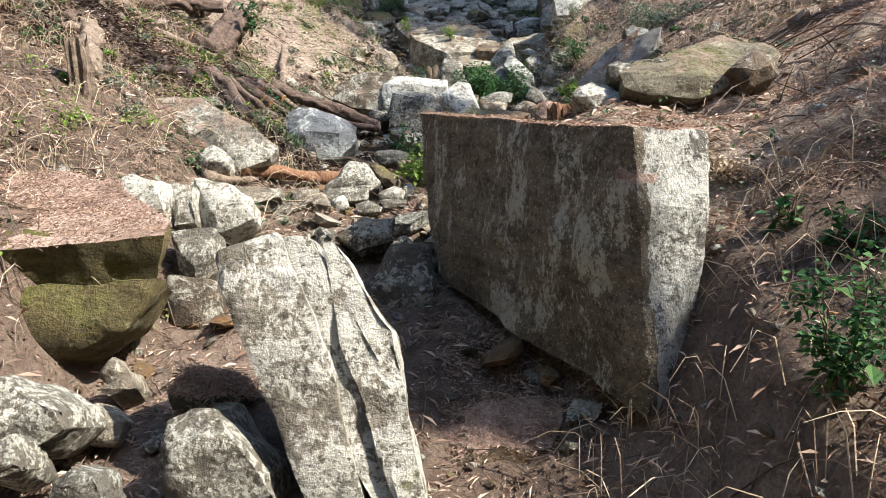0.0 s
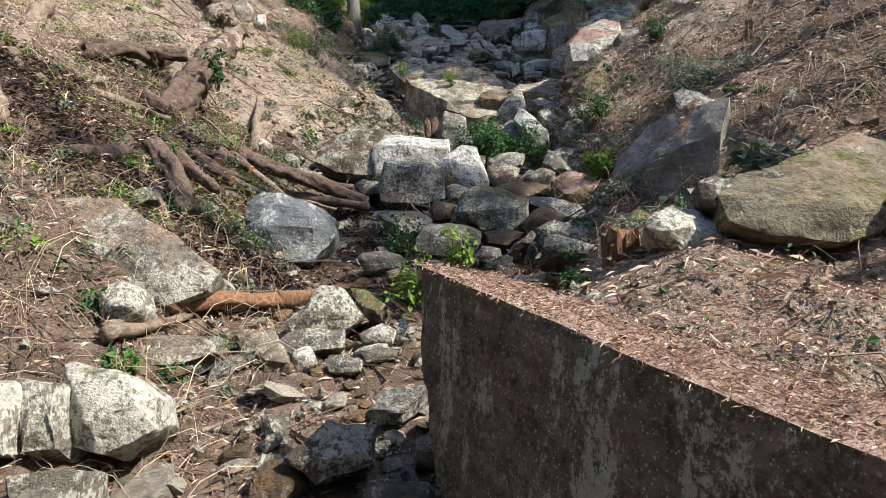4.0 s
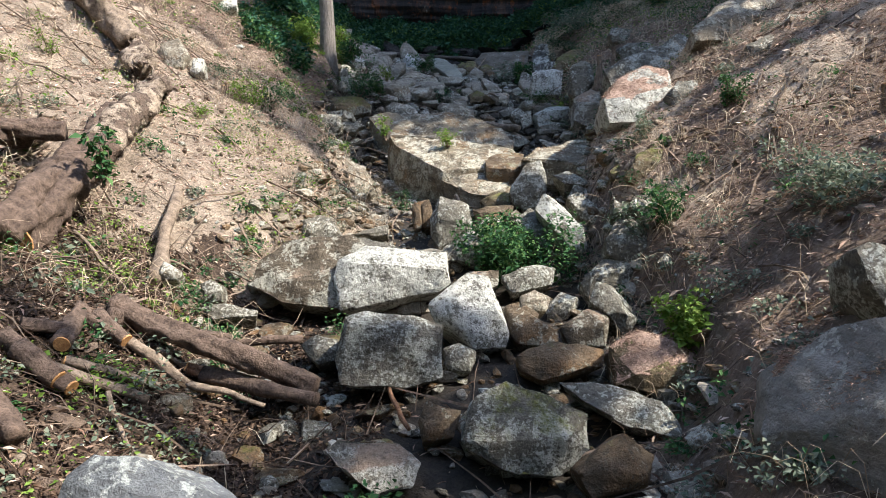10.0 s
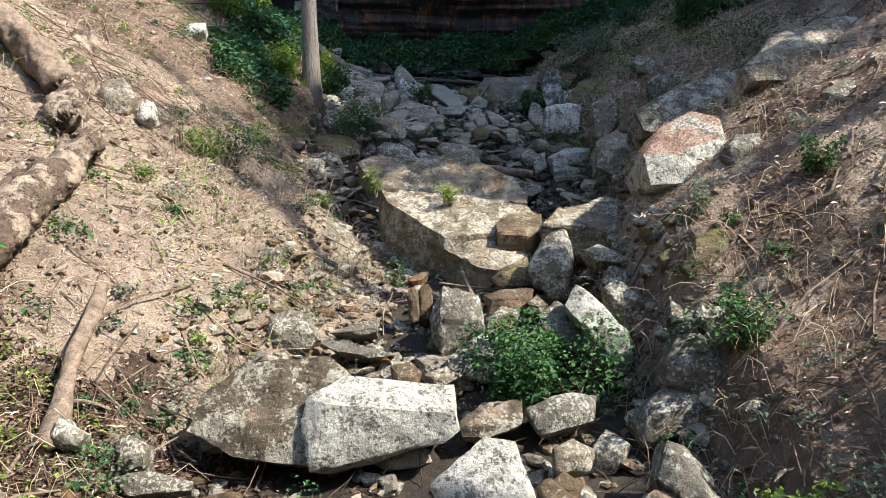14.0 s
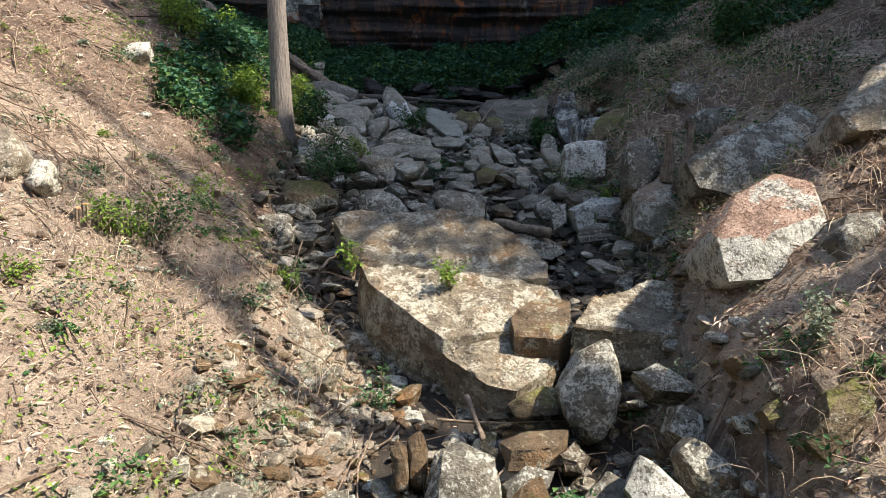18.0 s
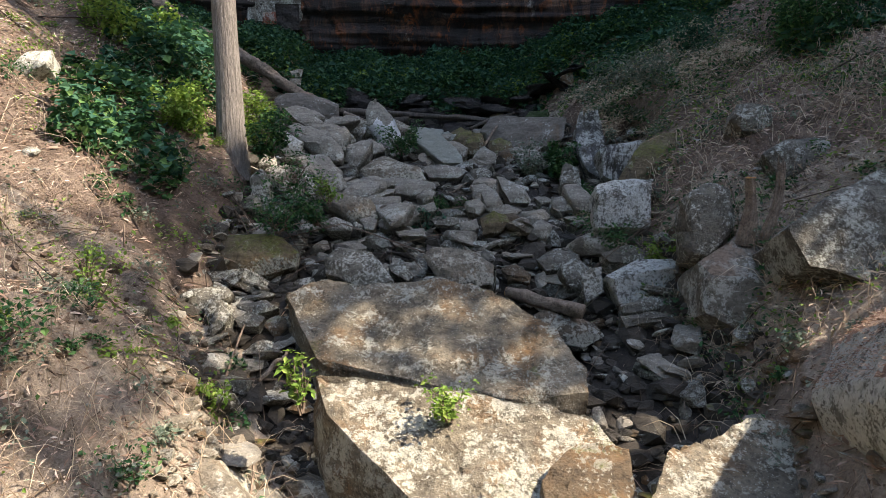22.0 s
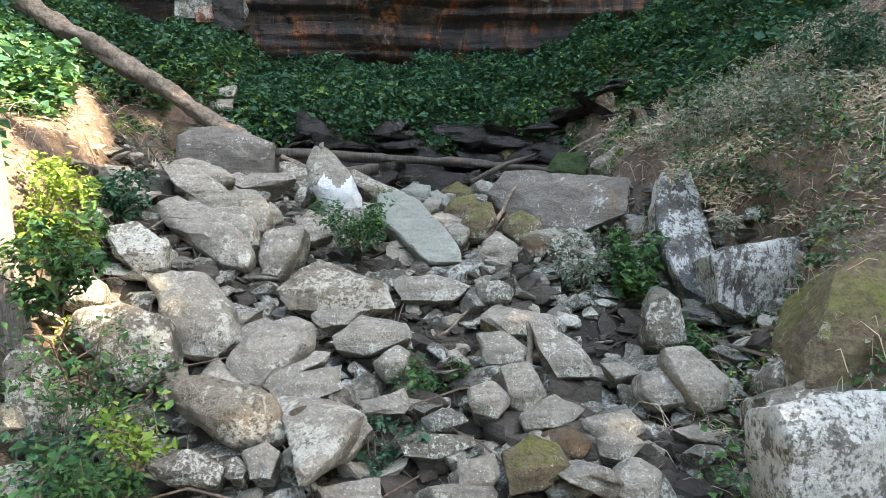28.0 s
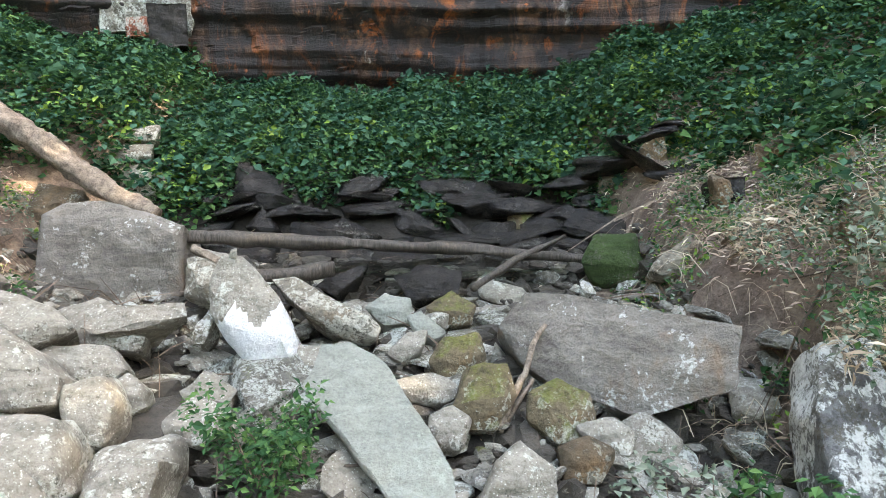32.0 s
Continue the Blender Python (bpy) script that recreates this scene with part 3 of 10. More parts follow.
# ---- the leaning boulder ----
def weathered(bm, name, seed, material, wear, grain, bevel, steps, top, crust):
    """Worn edges, pits, cracks and stepped layers on a finely cut block; the mesh of it."""
    sharp = np.array([v.co for v in bm.verts])
    for _ in range(1 + int(bevel * 45)):
        bmesh.ops.smooth_vert(bm, verts=bm.verts, factor=0.5, use_axis_x=True, use_axis_y=True, use_axis_z=True)
    bm.normal_update()
    co = np.array([v.co for v in bm.verts])
    co = sharp + (co - sharp) * (0.55 + 0.9 * rough(co * 4.0, 3, seed + 3))[:, None]
    no = np.array([v.normal for v in bm.verts])
    off = rough(co * 1.3, 4, seed) * wear * 1.4 + rough(co * grain, 3, seed + 5) * wear * 0.8
    off = off - np.clip(0.5 - np.abs(rough(co * 1.6, 3, seed + 15)) * 2.2, 0, 1) * wear * 0.6
    # splits along the bedding: thin grooves that run round the stone
    tilt = co[:, 2] + 0.18 * co[:, 0] * math.sin(seed) + 0.12 * co[:, 1]
    bed = waves(np.stack([co[:, 0] * 0.5, co[:, 1] * 0.5, tilt * 9.0], -1), seed + 21)
    off = off - np.clip(0.16 - np.abs(bed), 0, 1) * wear * 2.4 * np.clip(1.1 - np.abs(no[:, 2]) * 1.4, 0, 1)
    co = co + no * off[:, None]
    if steps:
        co[:, 2] += steps * np.round(rough(co * (1.3, 1.3, 0.6), 3, seed + 9) * 2.4) / 2.4 * np.clip(no[:, 2] * 2 - 0.6, 0, 1)
    for v, c in zip(bm.verts, co):
        v.co = c
    me = bpy.data.meshes.new(name)
    bm.to_mesh(me)
    bm.free()
    me.polygons.foreach_set("use_smooth", np.ones(len(me.polygons), bool))
    me.set_sharp_from_angle(angle=radians(24))
    me.materials.append(material)
    # end face picked by direction: lichen, with the sun's brightness put into its colour
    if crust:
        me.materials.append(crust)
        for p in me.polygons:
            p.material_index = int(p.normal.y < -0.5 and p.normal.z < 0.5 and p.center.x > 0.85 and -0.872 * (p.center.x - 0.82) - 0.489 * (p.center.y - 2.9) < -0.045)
    if top:
        me.materials.append(top)
        last = len(me.materials) - 1
        patch = rough(np.array([p.center for p in me.polygons]) * 3.1, 3, seed + 31)
        for p, w in zip(me.polygons, patch):
            if p.normal.z + 0.3 * w > 0.62:
                p.material_index = last
    return me


def hull_block(name, corners, seed, material, cuts=5, wear=0.03, grain=5.0, crust=None, steps=0.0, bevel=0.05, top=None):
    """A block from eight corners (four below, four above, each ring the same way round), cut fine and worn."""
    bm = bmesh.new()
    vs = [bm.verts.new(c) for c in corners]
    for f in ((3, 2, 1, 0), (4, 5, 6, 7), (0, 1, 5, 4), (1, 2, 6, 5), (2, 3, 7, 6), (3, 0, 4, 7)):
        bm.faces.new([vs[i] for i in f])
    bmesh.ops.triangulate(bm, faces=bm.faces)
    for _ in range(cuts):
        long = [e for e in bm.edges if e.calc_length() > 0.05]
        bmesh.ops.subdivide_edges(bm, edges=long, cuts=1)
        bmesh.ops.triangulate(bm, faces=[f for f in bm.faces if len(f.verts) > 3])
    return weathered(bm, name, seed, material, wear, grain, bevel, steps, top, crust)


def crag_mesh(name, corners, back, seed, material, wear=0.024, bevel=0.01, top=None, shrink=0.86, steps=0.0):
    """A broken stone: the hull of its corners and of a smaller ring behind them, cut fine and worn."""
    c = np.array(corners, float)
    middle = c.mean(0)
    far = middle + (c - middle) * shrink + np.array(back)
    bm = bmesh.new()
    for v in np.vstack([c, far]):
        bm.verts.new(v)
    bmesh.ops.convex_hull(bm, input=bm.verts)
    bmesh.ops.delete(bm, geom=[v for v in bm.verts if not v.link_faces], context="VERTS")
    bmesh.ops.recalc_face_normals(bm, faces=bm.faces)
    size = float(np.linalg.norm(np.ptp(c, axis=0)))
    least = min(max(size / 26, 0.016), 0.045)
    bmesh.ops.triangulate(bm, faces=[f for f in bm.faces if len(f.verts) > 3])
    for _ in range(7):
        long = [e for e in bm.edges if e.calc_length() > least * 1.5]
        if not long:
            break
        bmesh.ops.subdivide_edges(bm, edges=long, cuts=1)
        bmesh.ops.triangulate(bm, faces=[f for f in bm.faces if len(f.verts) > 3])
    worn = wear * min(1.0, size / 0.7 + 0.25)
    return weathered(bm, name, seed, material, worn, 5.0, bevel, steps, top, None)


CRAGS = 0
RESTING = []


def crag(label, material, corners, back, **shape):
    global CRAGS
    CRAGS += 1
    c = np.array(corners, float)
    base = np.array([c[:, 0].mean(), c[:, 1].mean(), c[:, 2].min()])
    small = float(np.ptp(c, axis=0).max()) < 0.3
    if material in (TALUS, GREY, PALE):
        shape.setdefault("bevel", 0.024)
    name = "stone" if small else "boulder"
    foot = c[np.argsort(c[:, 2])[: max(3, len(c) // 3)]]
    c = np.vstack([c, foot + (c.mean(0) - foot) * (0.4, 0.4, 0) + (0, 0.16 if small else 0.2, -0.15)])
    me = crag_mesh(name, c - base, back, 400 + CRAGS * 13, material, **shape)
    if shape.get("top") is LEAFY:
        RESTING.extend(np.array(p.center) + base for p in me.polygons if p.normal.z > 0.45)
    return thing(name, label, name, m=pose(*base), me=me)


# BRIGHT on the end face paints its sunlit look along with lichen
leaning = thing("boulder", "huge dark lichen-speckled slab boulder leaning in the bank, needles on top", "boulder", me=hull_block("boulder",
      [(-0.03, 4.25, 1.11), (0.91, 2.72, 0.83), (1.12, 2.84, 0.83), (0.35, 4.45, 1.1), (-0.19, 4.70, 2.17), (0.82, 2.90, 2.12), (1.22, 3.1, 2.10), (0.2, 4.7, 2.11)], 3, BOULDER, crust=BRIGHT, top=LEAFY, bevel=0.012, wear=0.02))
RESTING.extend(np.array(p.center) for p in leaning.data.polygons if p.normal.z > 0.5)


# ---- boulders along the stream ----
slab = crag("long split white block, mossy in its cracks, above the stream", WHITE, [(-0.89, 2.56, 1.65), (-0.79, 2.57, 1.68), (-0.66, 2.59, 1.71), (-0.48, 2.42, 1.29), (-0.28, 2.20, 0.75), (-0.50, 2.20, 0.75), (-0.75, 2.43, 1.32), (-0.76, 2.42, 1.35), (-0.63, 2.36, 1.22), (-0.43, 2.37, 1.24)], (0.00, 0.42, -0.17), wear=0.018, bevel=0.015)
part("strip", crag_mesh("strip", [(-0.02, 0.17, 0.96), (0.09, 0.18, 0.97), (0.22, 0.05, 0.66), (0.36, -0.06, 0.38), (0.45, -0.21, -0.00), (0.36, -0.21, -0.00), (0.15, 0.01, 0.54), (0.12, -0.08, 0.37), (0.27, -0.01, 0.53), (0.39, -0.03, 0.51)], (0.00, 0.39, -0.15), 701, WHITE, wear=0.018, bevel=0.015), slab)
part("strip", crag_mesh("strip", [(0.12, 0.17, 0.96), (0.19, 0.17, 0.95), (0.30, 0.08, 0.72), (0.42, -0.01, 0.50), (0.54, -0.21, -0.00), (0.47, -0.21, -0.00), (0.38, -0.06, 0.38), (0.25, 0.05, 0.66), (0.22, -0.01, 0.56), (0.32, -0.04, 0.48), (0.44, 0.02, 0.62)], (0.00, 0.34, -0.14), 702, WHITE, wear=0.018, bevel=0.015), slab)
crag("white crusted outcrop block with open joints", WHITE, [(-2.20, 4.34, 1.74), (-2.03, 4.37, 1.80), (-1.81, 4.34, 1.74), (-1.75, 4.20, 1.47), (-1.89, 4.21, 1.48), (-2.07, 4.24, 1.55), (-2.06, 4.21, 1.66), (-1.92, 4.23, 1.67), (-1.80, 4.21, 1.67)], (0.00, 0.31, -0.13))
crag("narrow white outcrop block between open joints", WHITE, [(-1.84, 4.44, 1.72), (-1.66, 4.44, 1.71), (-1.61, 4.31, 1.45), (-1.78, 4.30, 1.43), (-1.74, 4.32, 1.58), (-1.71, 4.33, 1.57), (-1.63, 4.33, 1.61)], (0.00, 0.23, -0.10))
crag("white outcrop block with a sloping broken end", WHITE, [(-1.70, 4.61, 1.70), (-1.50, 4.60, 1.67), (-1.31, 4.56, 1.58), (-1.29, 4.50, 1.46), (-1.50, 4.45, 1.37), (-1.65, 4.47, 1.40), (-1.55, 4.45, 1.51), (-1.48, 4.48, 1.57), (-1.37, 4.50, 1.57)], (0.00, 0.29, -0.12))
crag("pale lower face of the jointed outcrop", PALE, [(-1.73, 4.15, 1.44), (-1.44, 4.15, 1.45), (-1.43, 4.07, 1.23), (-1.53, 4.00, 1.07), (-1.67, 4.07, 1.23), (-1.62, 4.04, 1.31), (-1.53, 4.01, 1.24), (-1.44, 4.03, 1.31)], (0.00, 0.27, -0.11))
crag("dark recessed rock under the white outcrop", DARK, [(-1.67, 3.95, 1.19), (-1.50, 3.93, 1.08), (-1.38, 3.95, 1.15), (-1.35, 3.88, 0.81), (-1.57, 3.85, 0.68), (-1.71, 3.88, 0.81), (-1.59, 3.81, 0.92), (-1.50, 3.83, 1.00), (-1.42, 3.82, 0.93)], (0.00, 0.25, -0.09))
crag("mossy brown overhanging ledge strewn with dead leaves", MOSSGREEN, [(-2.70, 3.28, 1.56), (-3.22, 4.07, 1.76), (-2.88, 4.35, 1.83), (-2.39, 4.27, 1.81), (-1.94, 4.02, 1.75), (-1.44, 3.44, 1.61), (-1.41, 3.31, 1.57), (-1.76, 3.21, 1.55), (-2.14, 3.15, 1.53)], (0.00, 0.04, -0.42), top=LEAFY, shrink=0.8, steps=0.0)
crag("mossy broken lower layer of the ledge", MOSSGREEN, [(-2.52, 3.17, 1.30), (-2.01, 3.17, 1.34), (-1.62, 3.18, 1.36), (-1.39, 3.18, 1.38), (-1.51, 3.14, 1.19), (-1.85, 3.11, 1.02), (-2.18, 3.10, 0.97), (-2.52, 3.10, 0.97), (-2.17, 3.11, 1.22), (-1.86, 3.10, 1.18), (-1.54, 3.11, 1.15)], (0.00, 0.37, -0.13))
crag("brown layered rock under the mossy ledge", BROWN, [(-2.74, 3.37, 0.87), (-2.37, 3.37, 0.87), (-2.04, 3.38, 0.90), (-1.92, 3.35, 0.81), (-2.18, 3.30, 0.64), (-2.72, 3.30, 0.64), (-2.45, 3.29, 0.83), (-2.33, 3.31, 0.80), (-2.03, 3.29, 0.78)], (0.00, 0.31, -0.11))
crag("pale angular stone with a clean broken face", PALE, [(-1.08, 2.28, 0.94), (-1.06, 2.33, 1.05), (-0.96, 2.35, 1.09), (-0.87, 2.35, 1.09), (-0.73, 2.29, 0.97), (-0.63, 2.25, 0.87), (-0.60, 2.20, 0.76), (-1.05, 2.20, 0.76), (-0.99, 2.22, 0.97), (-0.87, 2.22, 1.00), (-0.74, 2.22, 1.00)], (0.00, 0.35, -0.14))
crag("pale lichen boulder at the edge of a hollow", PALE, [(-1.84, 2.37, 1.15), (-1.70, 2.40, 1.20), (-1.56, 2.37, 1.15), (-1.44, 2.33, 1.09), (-1.40, 2.29, 1.02), (-1.51, 2.25, 0.95), (-1.78, 2.26, 0.95), (-1.69, 2.27, 1.06), (-1.59, 2.29, 1.10), (-1.44, 2.28, 1.12)], (0.00, 0.30, -0.14))
crag("grey stone lying in the hollow", GREY, [(-1.39, 2.09, 0.94), (-1.29, 2.12, 1.00), (-1.19, 2.11, 0.97), (-1.15, 2.05, 0.86), (-1.38, 2.05, 0.86), (-1.31, 2.05, 0.93), (-1.27, 2.06, 0.96), (-1.19, 2.06, 0.96)], (0.00, 0.14, -0.06))
crag("pale flat stone in the hollow", PALE, [(-1.64, 2.15, 1.01), (-1.53, 2.18, 1.07), (-1.46, 2.12, 0.96), (-1.54, 2.10, 0.93), (-1.62, 2.10, 0.93), (-1.58, 2.11, 1.00), (-1.53, 2.10, 0.99), (-1.49, 2.10, 0.99)], (0.00, 0.12, -0.06))
crag("rounded tan stone in the hollow", TAN, [(-1.57, 2.64, 0.88), (-1.50, 2.68, 0.95), (-1.39, 2.64, 0.88), (-1.40, 2.60, 0.81), (-1.55, 2.61, 0.82), (-1.51, 2.60, 0.87), (-1.48, 2.61, 0.88), (-1.41, 2.61, 0.89)], (0.00, 0.14, -0.07))
crag("small tan stone in the hollow", TAN, [(-1.61, 2.87, 0.93), (-1.46, 2.92, 1.00), (-1.41, 2.88, 0.93), (-1.54, 2.85, 0.89), (-1.55, 2.86, 0.94), (-1.50, 2.86, 0.94), (-1.43, 2.86, 0.93)], (0.00, 0.13, -0.06))
crag("small pointed tan stone in the hollow", TAN, [(-1.62, 2.96, 0.96), (-1.57, 3.00, 1.03), (-1.52, 2.97, 0.97), (-1.57, 2.95, 0.93), (-1.58, 2.96, 0.99), (-1.56, 2.96, 0.98), (-1.53, 2.95, 0.98)], (0.00, 0.07, -0.03))
crag("dark leaf-strewn stone in the hollow", DARK, [(-1.25, 2.76, 0.97), (-1.16, 2.84, 1.08), (-0.98, 2.82, 1.06), (-0.86, 2.75, 0.95), (-0.95, 2.70, 0.88), (-1.20, 2.70, 0.88), (-1.16, 2.72, 0.97), (-1.06, 2.71, 0.96), (-0.93, 2.72, 0.98)], (0.00, 0.23, -0.11), top=LEAFY)
crag("wet dark rock under the leaning boulder", BROWN, [(-0.13, 2.96, 0.63), (0.24, 3.14, 0.82), (0.64, 3.10, 0.78), (0.58, 2.92, 0.59), (0.50, 2.75, 0.40), (-0.11, 2.75, 0.40), (0.07, 2.82, 0.58), (0.25, 2.86, 0.66), (0.52, 2.85, 0.63)], (0.00, 0.36, -0.19), top=LEAFY)
crag("dark shaded rock in the hollow behind the slab", DARK, [(-0.52, 4.07, 1.01), (-0.35, 4.32, 1.32), (-0.11, 4.30, 1.29), (-0.04, 4.16, 1.12), (-0.08, 4.00, 0.92), (-0.37, 4.00, 0.92), (-0.38, 4.08, 1.11), (-0.23, 4.09, 1.11), (-0.13, 4.01, 1.06)], (0.00, 0.31, -0.15))
crag("dark stone beside the big boulder", DARK, [(-0.75, 4.48, 1.33), (-0.57, 4.61, 1.49), (-0.33, 4.58, 1.45), (-0.32, 4.45, 1.30), (-0.59, 4.40, 1.23), (-0.60, 4.43, 1.36), (-0.52, 4.42, 1.36), (-0.38, 4.45, 1.39)], (0.00, 0.24, -0.12))
crag("flat boulder topped with dry moss", DRYMOSS, [(1.23, 4.93, 2.46), (1.39, 5.06, 2.56), (2.13, 5.30, 2.75), (2.44, 5.11, 2.60), (2.40, 4.93, 2.46), (2.13, 4.74, 2.32), (1.75, 4.65, 2.25), (1.42, 4.68, 2.27), (1.24, 4.77, 2.34), (1.42, 4.81, 2.46), (1.75, 4.67, 2.43), (2.11, 4.71, 2.39)], (0.00, 0.43, -0.27))
crag("rounded brown end of the mossy flat boulder", BROWN, [(1.94, 4.67, 2.46), (2.12, 4.73, 2.58), (2.28, 4.71, 2.54), (2.26, 4.64, 2.41), (2.03, 4.60, 2.32), (2.02, 4.62, 2.45), (2.08, 4.59, 2.44), (2.18, 4.61, 2.47)], (0.00, 0.20, -0.09))
crag("grey stone set in the brown bank", GREY, [(1.63, 3.73, 2.00), (1.75, 3.75, 2.03), (1.82, 3.72, 1.98), (1.73, 3.60, 1.81), (1.64, 3.62, 1.84), (1.64, 3.65, 1.94), (1.70, 3.64, 1.93), (1.77, 3.66, 1.96)], (0.00, 0.15, -0.07))
crag("grey leafy ledge rock behind the mossy ledge", GREY, [(-3.25, 4.56, 1.79), (-2.90, 4.62, 1.84), (-2.58, 4.61, 1.83), (-2.49, 4.48, 1.72), (-2.71, 4.40, 1.65), (-3.16, 4.40, 1.65), (-3.06, 4.49, 1.77), (-2.84, 4.50, 1.77), (-2.55, 4.45, 1.73)], (0.00, 0.27, -0.16))
crag("long tilted boulder with a broken white face", LITTERED, [(-2.77, 6.31, 2.30), (-2.40, 6.31, 2.29), (-2.27, 6.31, 2.30), (-1.87, 6.11, 2.07), (-1.45, 5.92, 1.86), (-1.50, 5.82, 1.76), (-1.76, 5.74, 1.67), (-1.88, 5.79, 1.72), (-2.20, 5.92, 1.87), (-2.55, 5.94, 1.89), (-2.32, 5.97, 2.02), (-1.92, 5.86, 1.94), (-1.67, 5.95, 2.04)], (0.00, 0.58, -0.30))
crag("tan bedrock hump in the dry bed", TAN, [(-2.11, 5.50, 1.52), (-1.74, 5.58, 1.58), (-1.37, 5.52, 1.54), (-1.30, 5.44, 1.48), (-1.54, 5.37, 1.43), (-2.03, 5.37, 1.43), (-1.86, 5.45, 1.51), (-1.65, 5.40, 1.50), (-1.49, 5.45, 1.52)], (0.00, 0.23, -0.15))
crag("white round stone below the tilted boulder", WHITE, [(-2.01, 5.48, 1.85), (-1.88, 5.51, 1.91), (-1.77, 5.48, 1.85), (-1.74, 5.43, 1.74), (-1.83, 5.39, 1.67), (-1.98, 5.40, 1.68), (-1.88, 5.38, 1.78), (-1.86, 5.42, 1.82), (-1.75, 5.39, 1.77)], (0.00, 0.20, -0.08))
crag("pale stone propping the split log", PALE, [(-1.07, 6.02, 1.46), (-0.86, 6.17, 1.71), (-0.70, 6.16, 1.68), (-0.56, 6.07, 1.53), (-0.68, 6.02, 1.46), (-0.85, 6.01, 1.43), (-0.95, 6.02, 1.56), (-0.79, 6.05, 1.58), (-0.63, 6.04, 1.56)], (0.00, 0.30, -0.14))
crag("mossy tan slab under the seedlings", MOSSY, [(-0.69, 6.24, 1.69), (-0.55, 6.23, 1.67), (-0.36, 6.14, 1.52), (-0.41, 6.09, 1.44), (-0.57, 6.12, 1.49), (-0.60, 6.13, 1.58), (-0.49, 6.09, 1.56), (-0.42, 6.13, 1.60)], (0.00, 0.14, -0.06))
crag("flat pale stone in the dry bed", PALE, [(-1.11, 5.78, 1.45), (-0.95, 5.86, 1.53), (-0.64, 5.84, 1.52), (-0.65, 5.74, 1.42), (-0.97, 5.70, 1.38), (-0.96, 5.77, 1.49), (-0.85, 5.75, 1.46), (-0.75, 5.76, 1.49)], (0.00, 0.18, -0.10))
crag("white stone beside the boulder", WHITE, [(-0.58, 5.91, 1.45), (-0.43, 5.95, 1.51), (-0.34, 5.92, 1.47), (-0.36, 5.88, 1.40), (-0.54, 5.88, 1.41), (-0.52, 5.89, 1.45), (-0.45, 5.88, 1.45), (-0.36, 5.88, 1.45)], (0.00, 0.13, -0.06))
crag("pale angular stone beside the boulder", PALE, [(-0.38, 5.97, 1.50), (-0.29, 6.01, 1.55), (-0.24, 5.97, 1.49), (-0.28, 5.92, 1.41), (-0.36, 5.93, 1.43), (-0.35, 5.93, 1.49), (-0.31, 5.94, 1.48), (-0.26, 5.94, 1.48)], (0.00, 0.11, -0.05))
crag("flat tan stone in the dry bed", TAN, [(-1.33, 5.80, 1.48), (-1.09, 5.82, 1.50), (-1.09, 5.72, 1.40), (-1.26, 5.70, 1.38), (-1.26, 5.73, 1.43), (-1.17, 5.74, 1.45), (-1.09, 5.73, 1.43)], (0.00, 0.11, -0.06))
crag("tan stone tilted in the dry bed", TAN, [(-1.12, 5.58, 1.42), (-1.02, 5.61, 1.47), (-0.89, 5.53, 1.34), (-1.09, 5.53, 1.34), (-1.08, 5.53, 1.41), (-1.01, 5.55, 1.41), (-0.95, 5.53, 1.39)], (0.00, 0.12, -0.06))
crag("small white stone in the dry bed", WHITE, [(-0.94, 5.59, 1.43), (-0.84, 5.61, 1.46), (-0.79, 5.55, 1.38), (-0.90, 5.53, 1.34), (-0.90, 5.54, 1.42), (-0.86, 5.54, 1.41), (-0.82, 5.54, 1.40)], (0.00, 0.09, -0.04))
crag("tan stone in the dry bed", TAN, [(-1.38, 5.57, 1.43), (-1.24, 5.59, 1.45), (-1.16, 5.54, 1.39), (-1.24, 5.51, 1.34), (-1.34, 5.51, 1.35), (-1.31, 5.53, 1.39), (-1.26, 5.53, 1.41), (-1.19, 5.54, 1.41)], (0.00, 0.11, -0.05))
crag("pale slab beside the big boulder", PALE, [(-0.57, 5.69, 1.43), (-0.41, 5.72, 1.47), (-0.27, 5.70, 1.44), (-0.30, 5.63, 1.36), (-0.51, 5.62, 1.35), (-0.49, 5.65, 1.43), (-0.40, 5.64, 1.41), (-0.31, 5.65, 1.42)], (0.00, 0.12, -0.06))
crag("pale stone on the dry bed", PALE, [(-0.75, 5.56, 1.41), (-0.63, 5.60, 1.45), (-0.49, 5.55, 1.39), (-0.51, 5.51, 1.34), (-0.71, 5.51, 1.34), (-0.68, 5.53, 1.39), (-0.62, 5.52, 1.39), (-0.55, 5.52, 1.41)], (0.00, 0.11, -0.05))
crag("white stone on the shaded gully's edge", WHITE, [(0.46, 6.87, 1.62), (0.61, 6.90, 1.67), (0.68, 6.86, 1.60), (0.56, 6.81, 1.53), (0.46, 6.83, 1.55), (0.50, 6.81, 1.60), (0.54, 6.81, 1.60), (0.62, 6.83, 1.61)], (0.00, 0.14, -0.06))
crag("dark stone beside the branch", DARK, [(0.34, 6.88, 1.58), (0.41, 6.95, 1.70), (0.57, 6.93, 1.66), (0.50, 6.86, 1.55), (0.40, 6.88, 1.62), (0.46, 6.87, 1.61), (0.52, 6.88, 1.62)], (0.00, 0.15, -0.07))
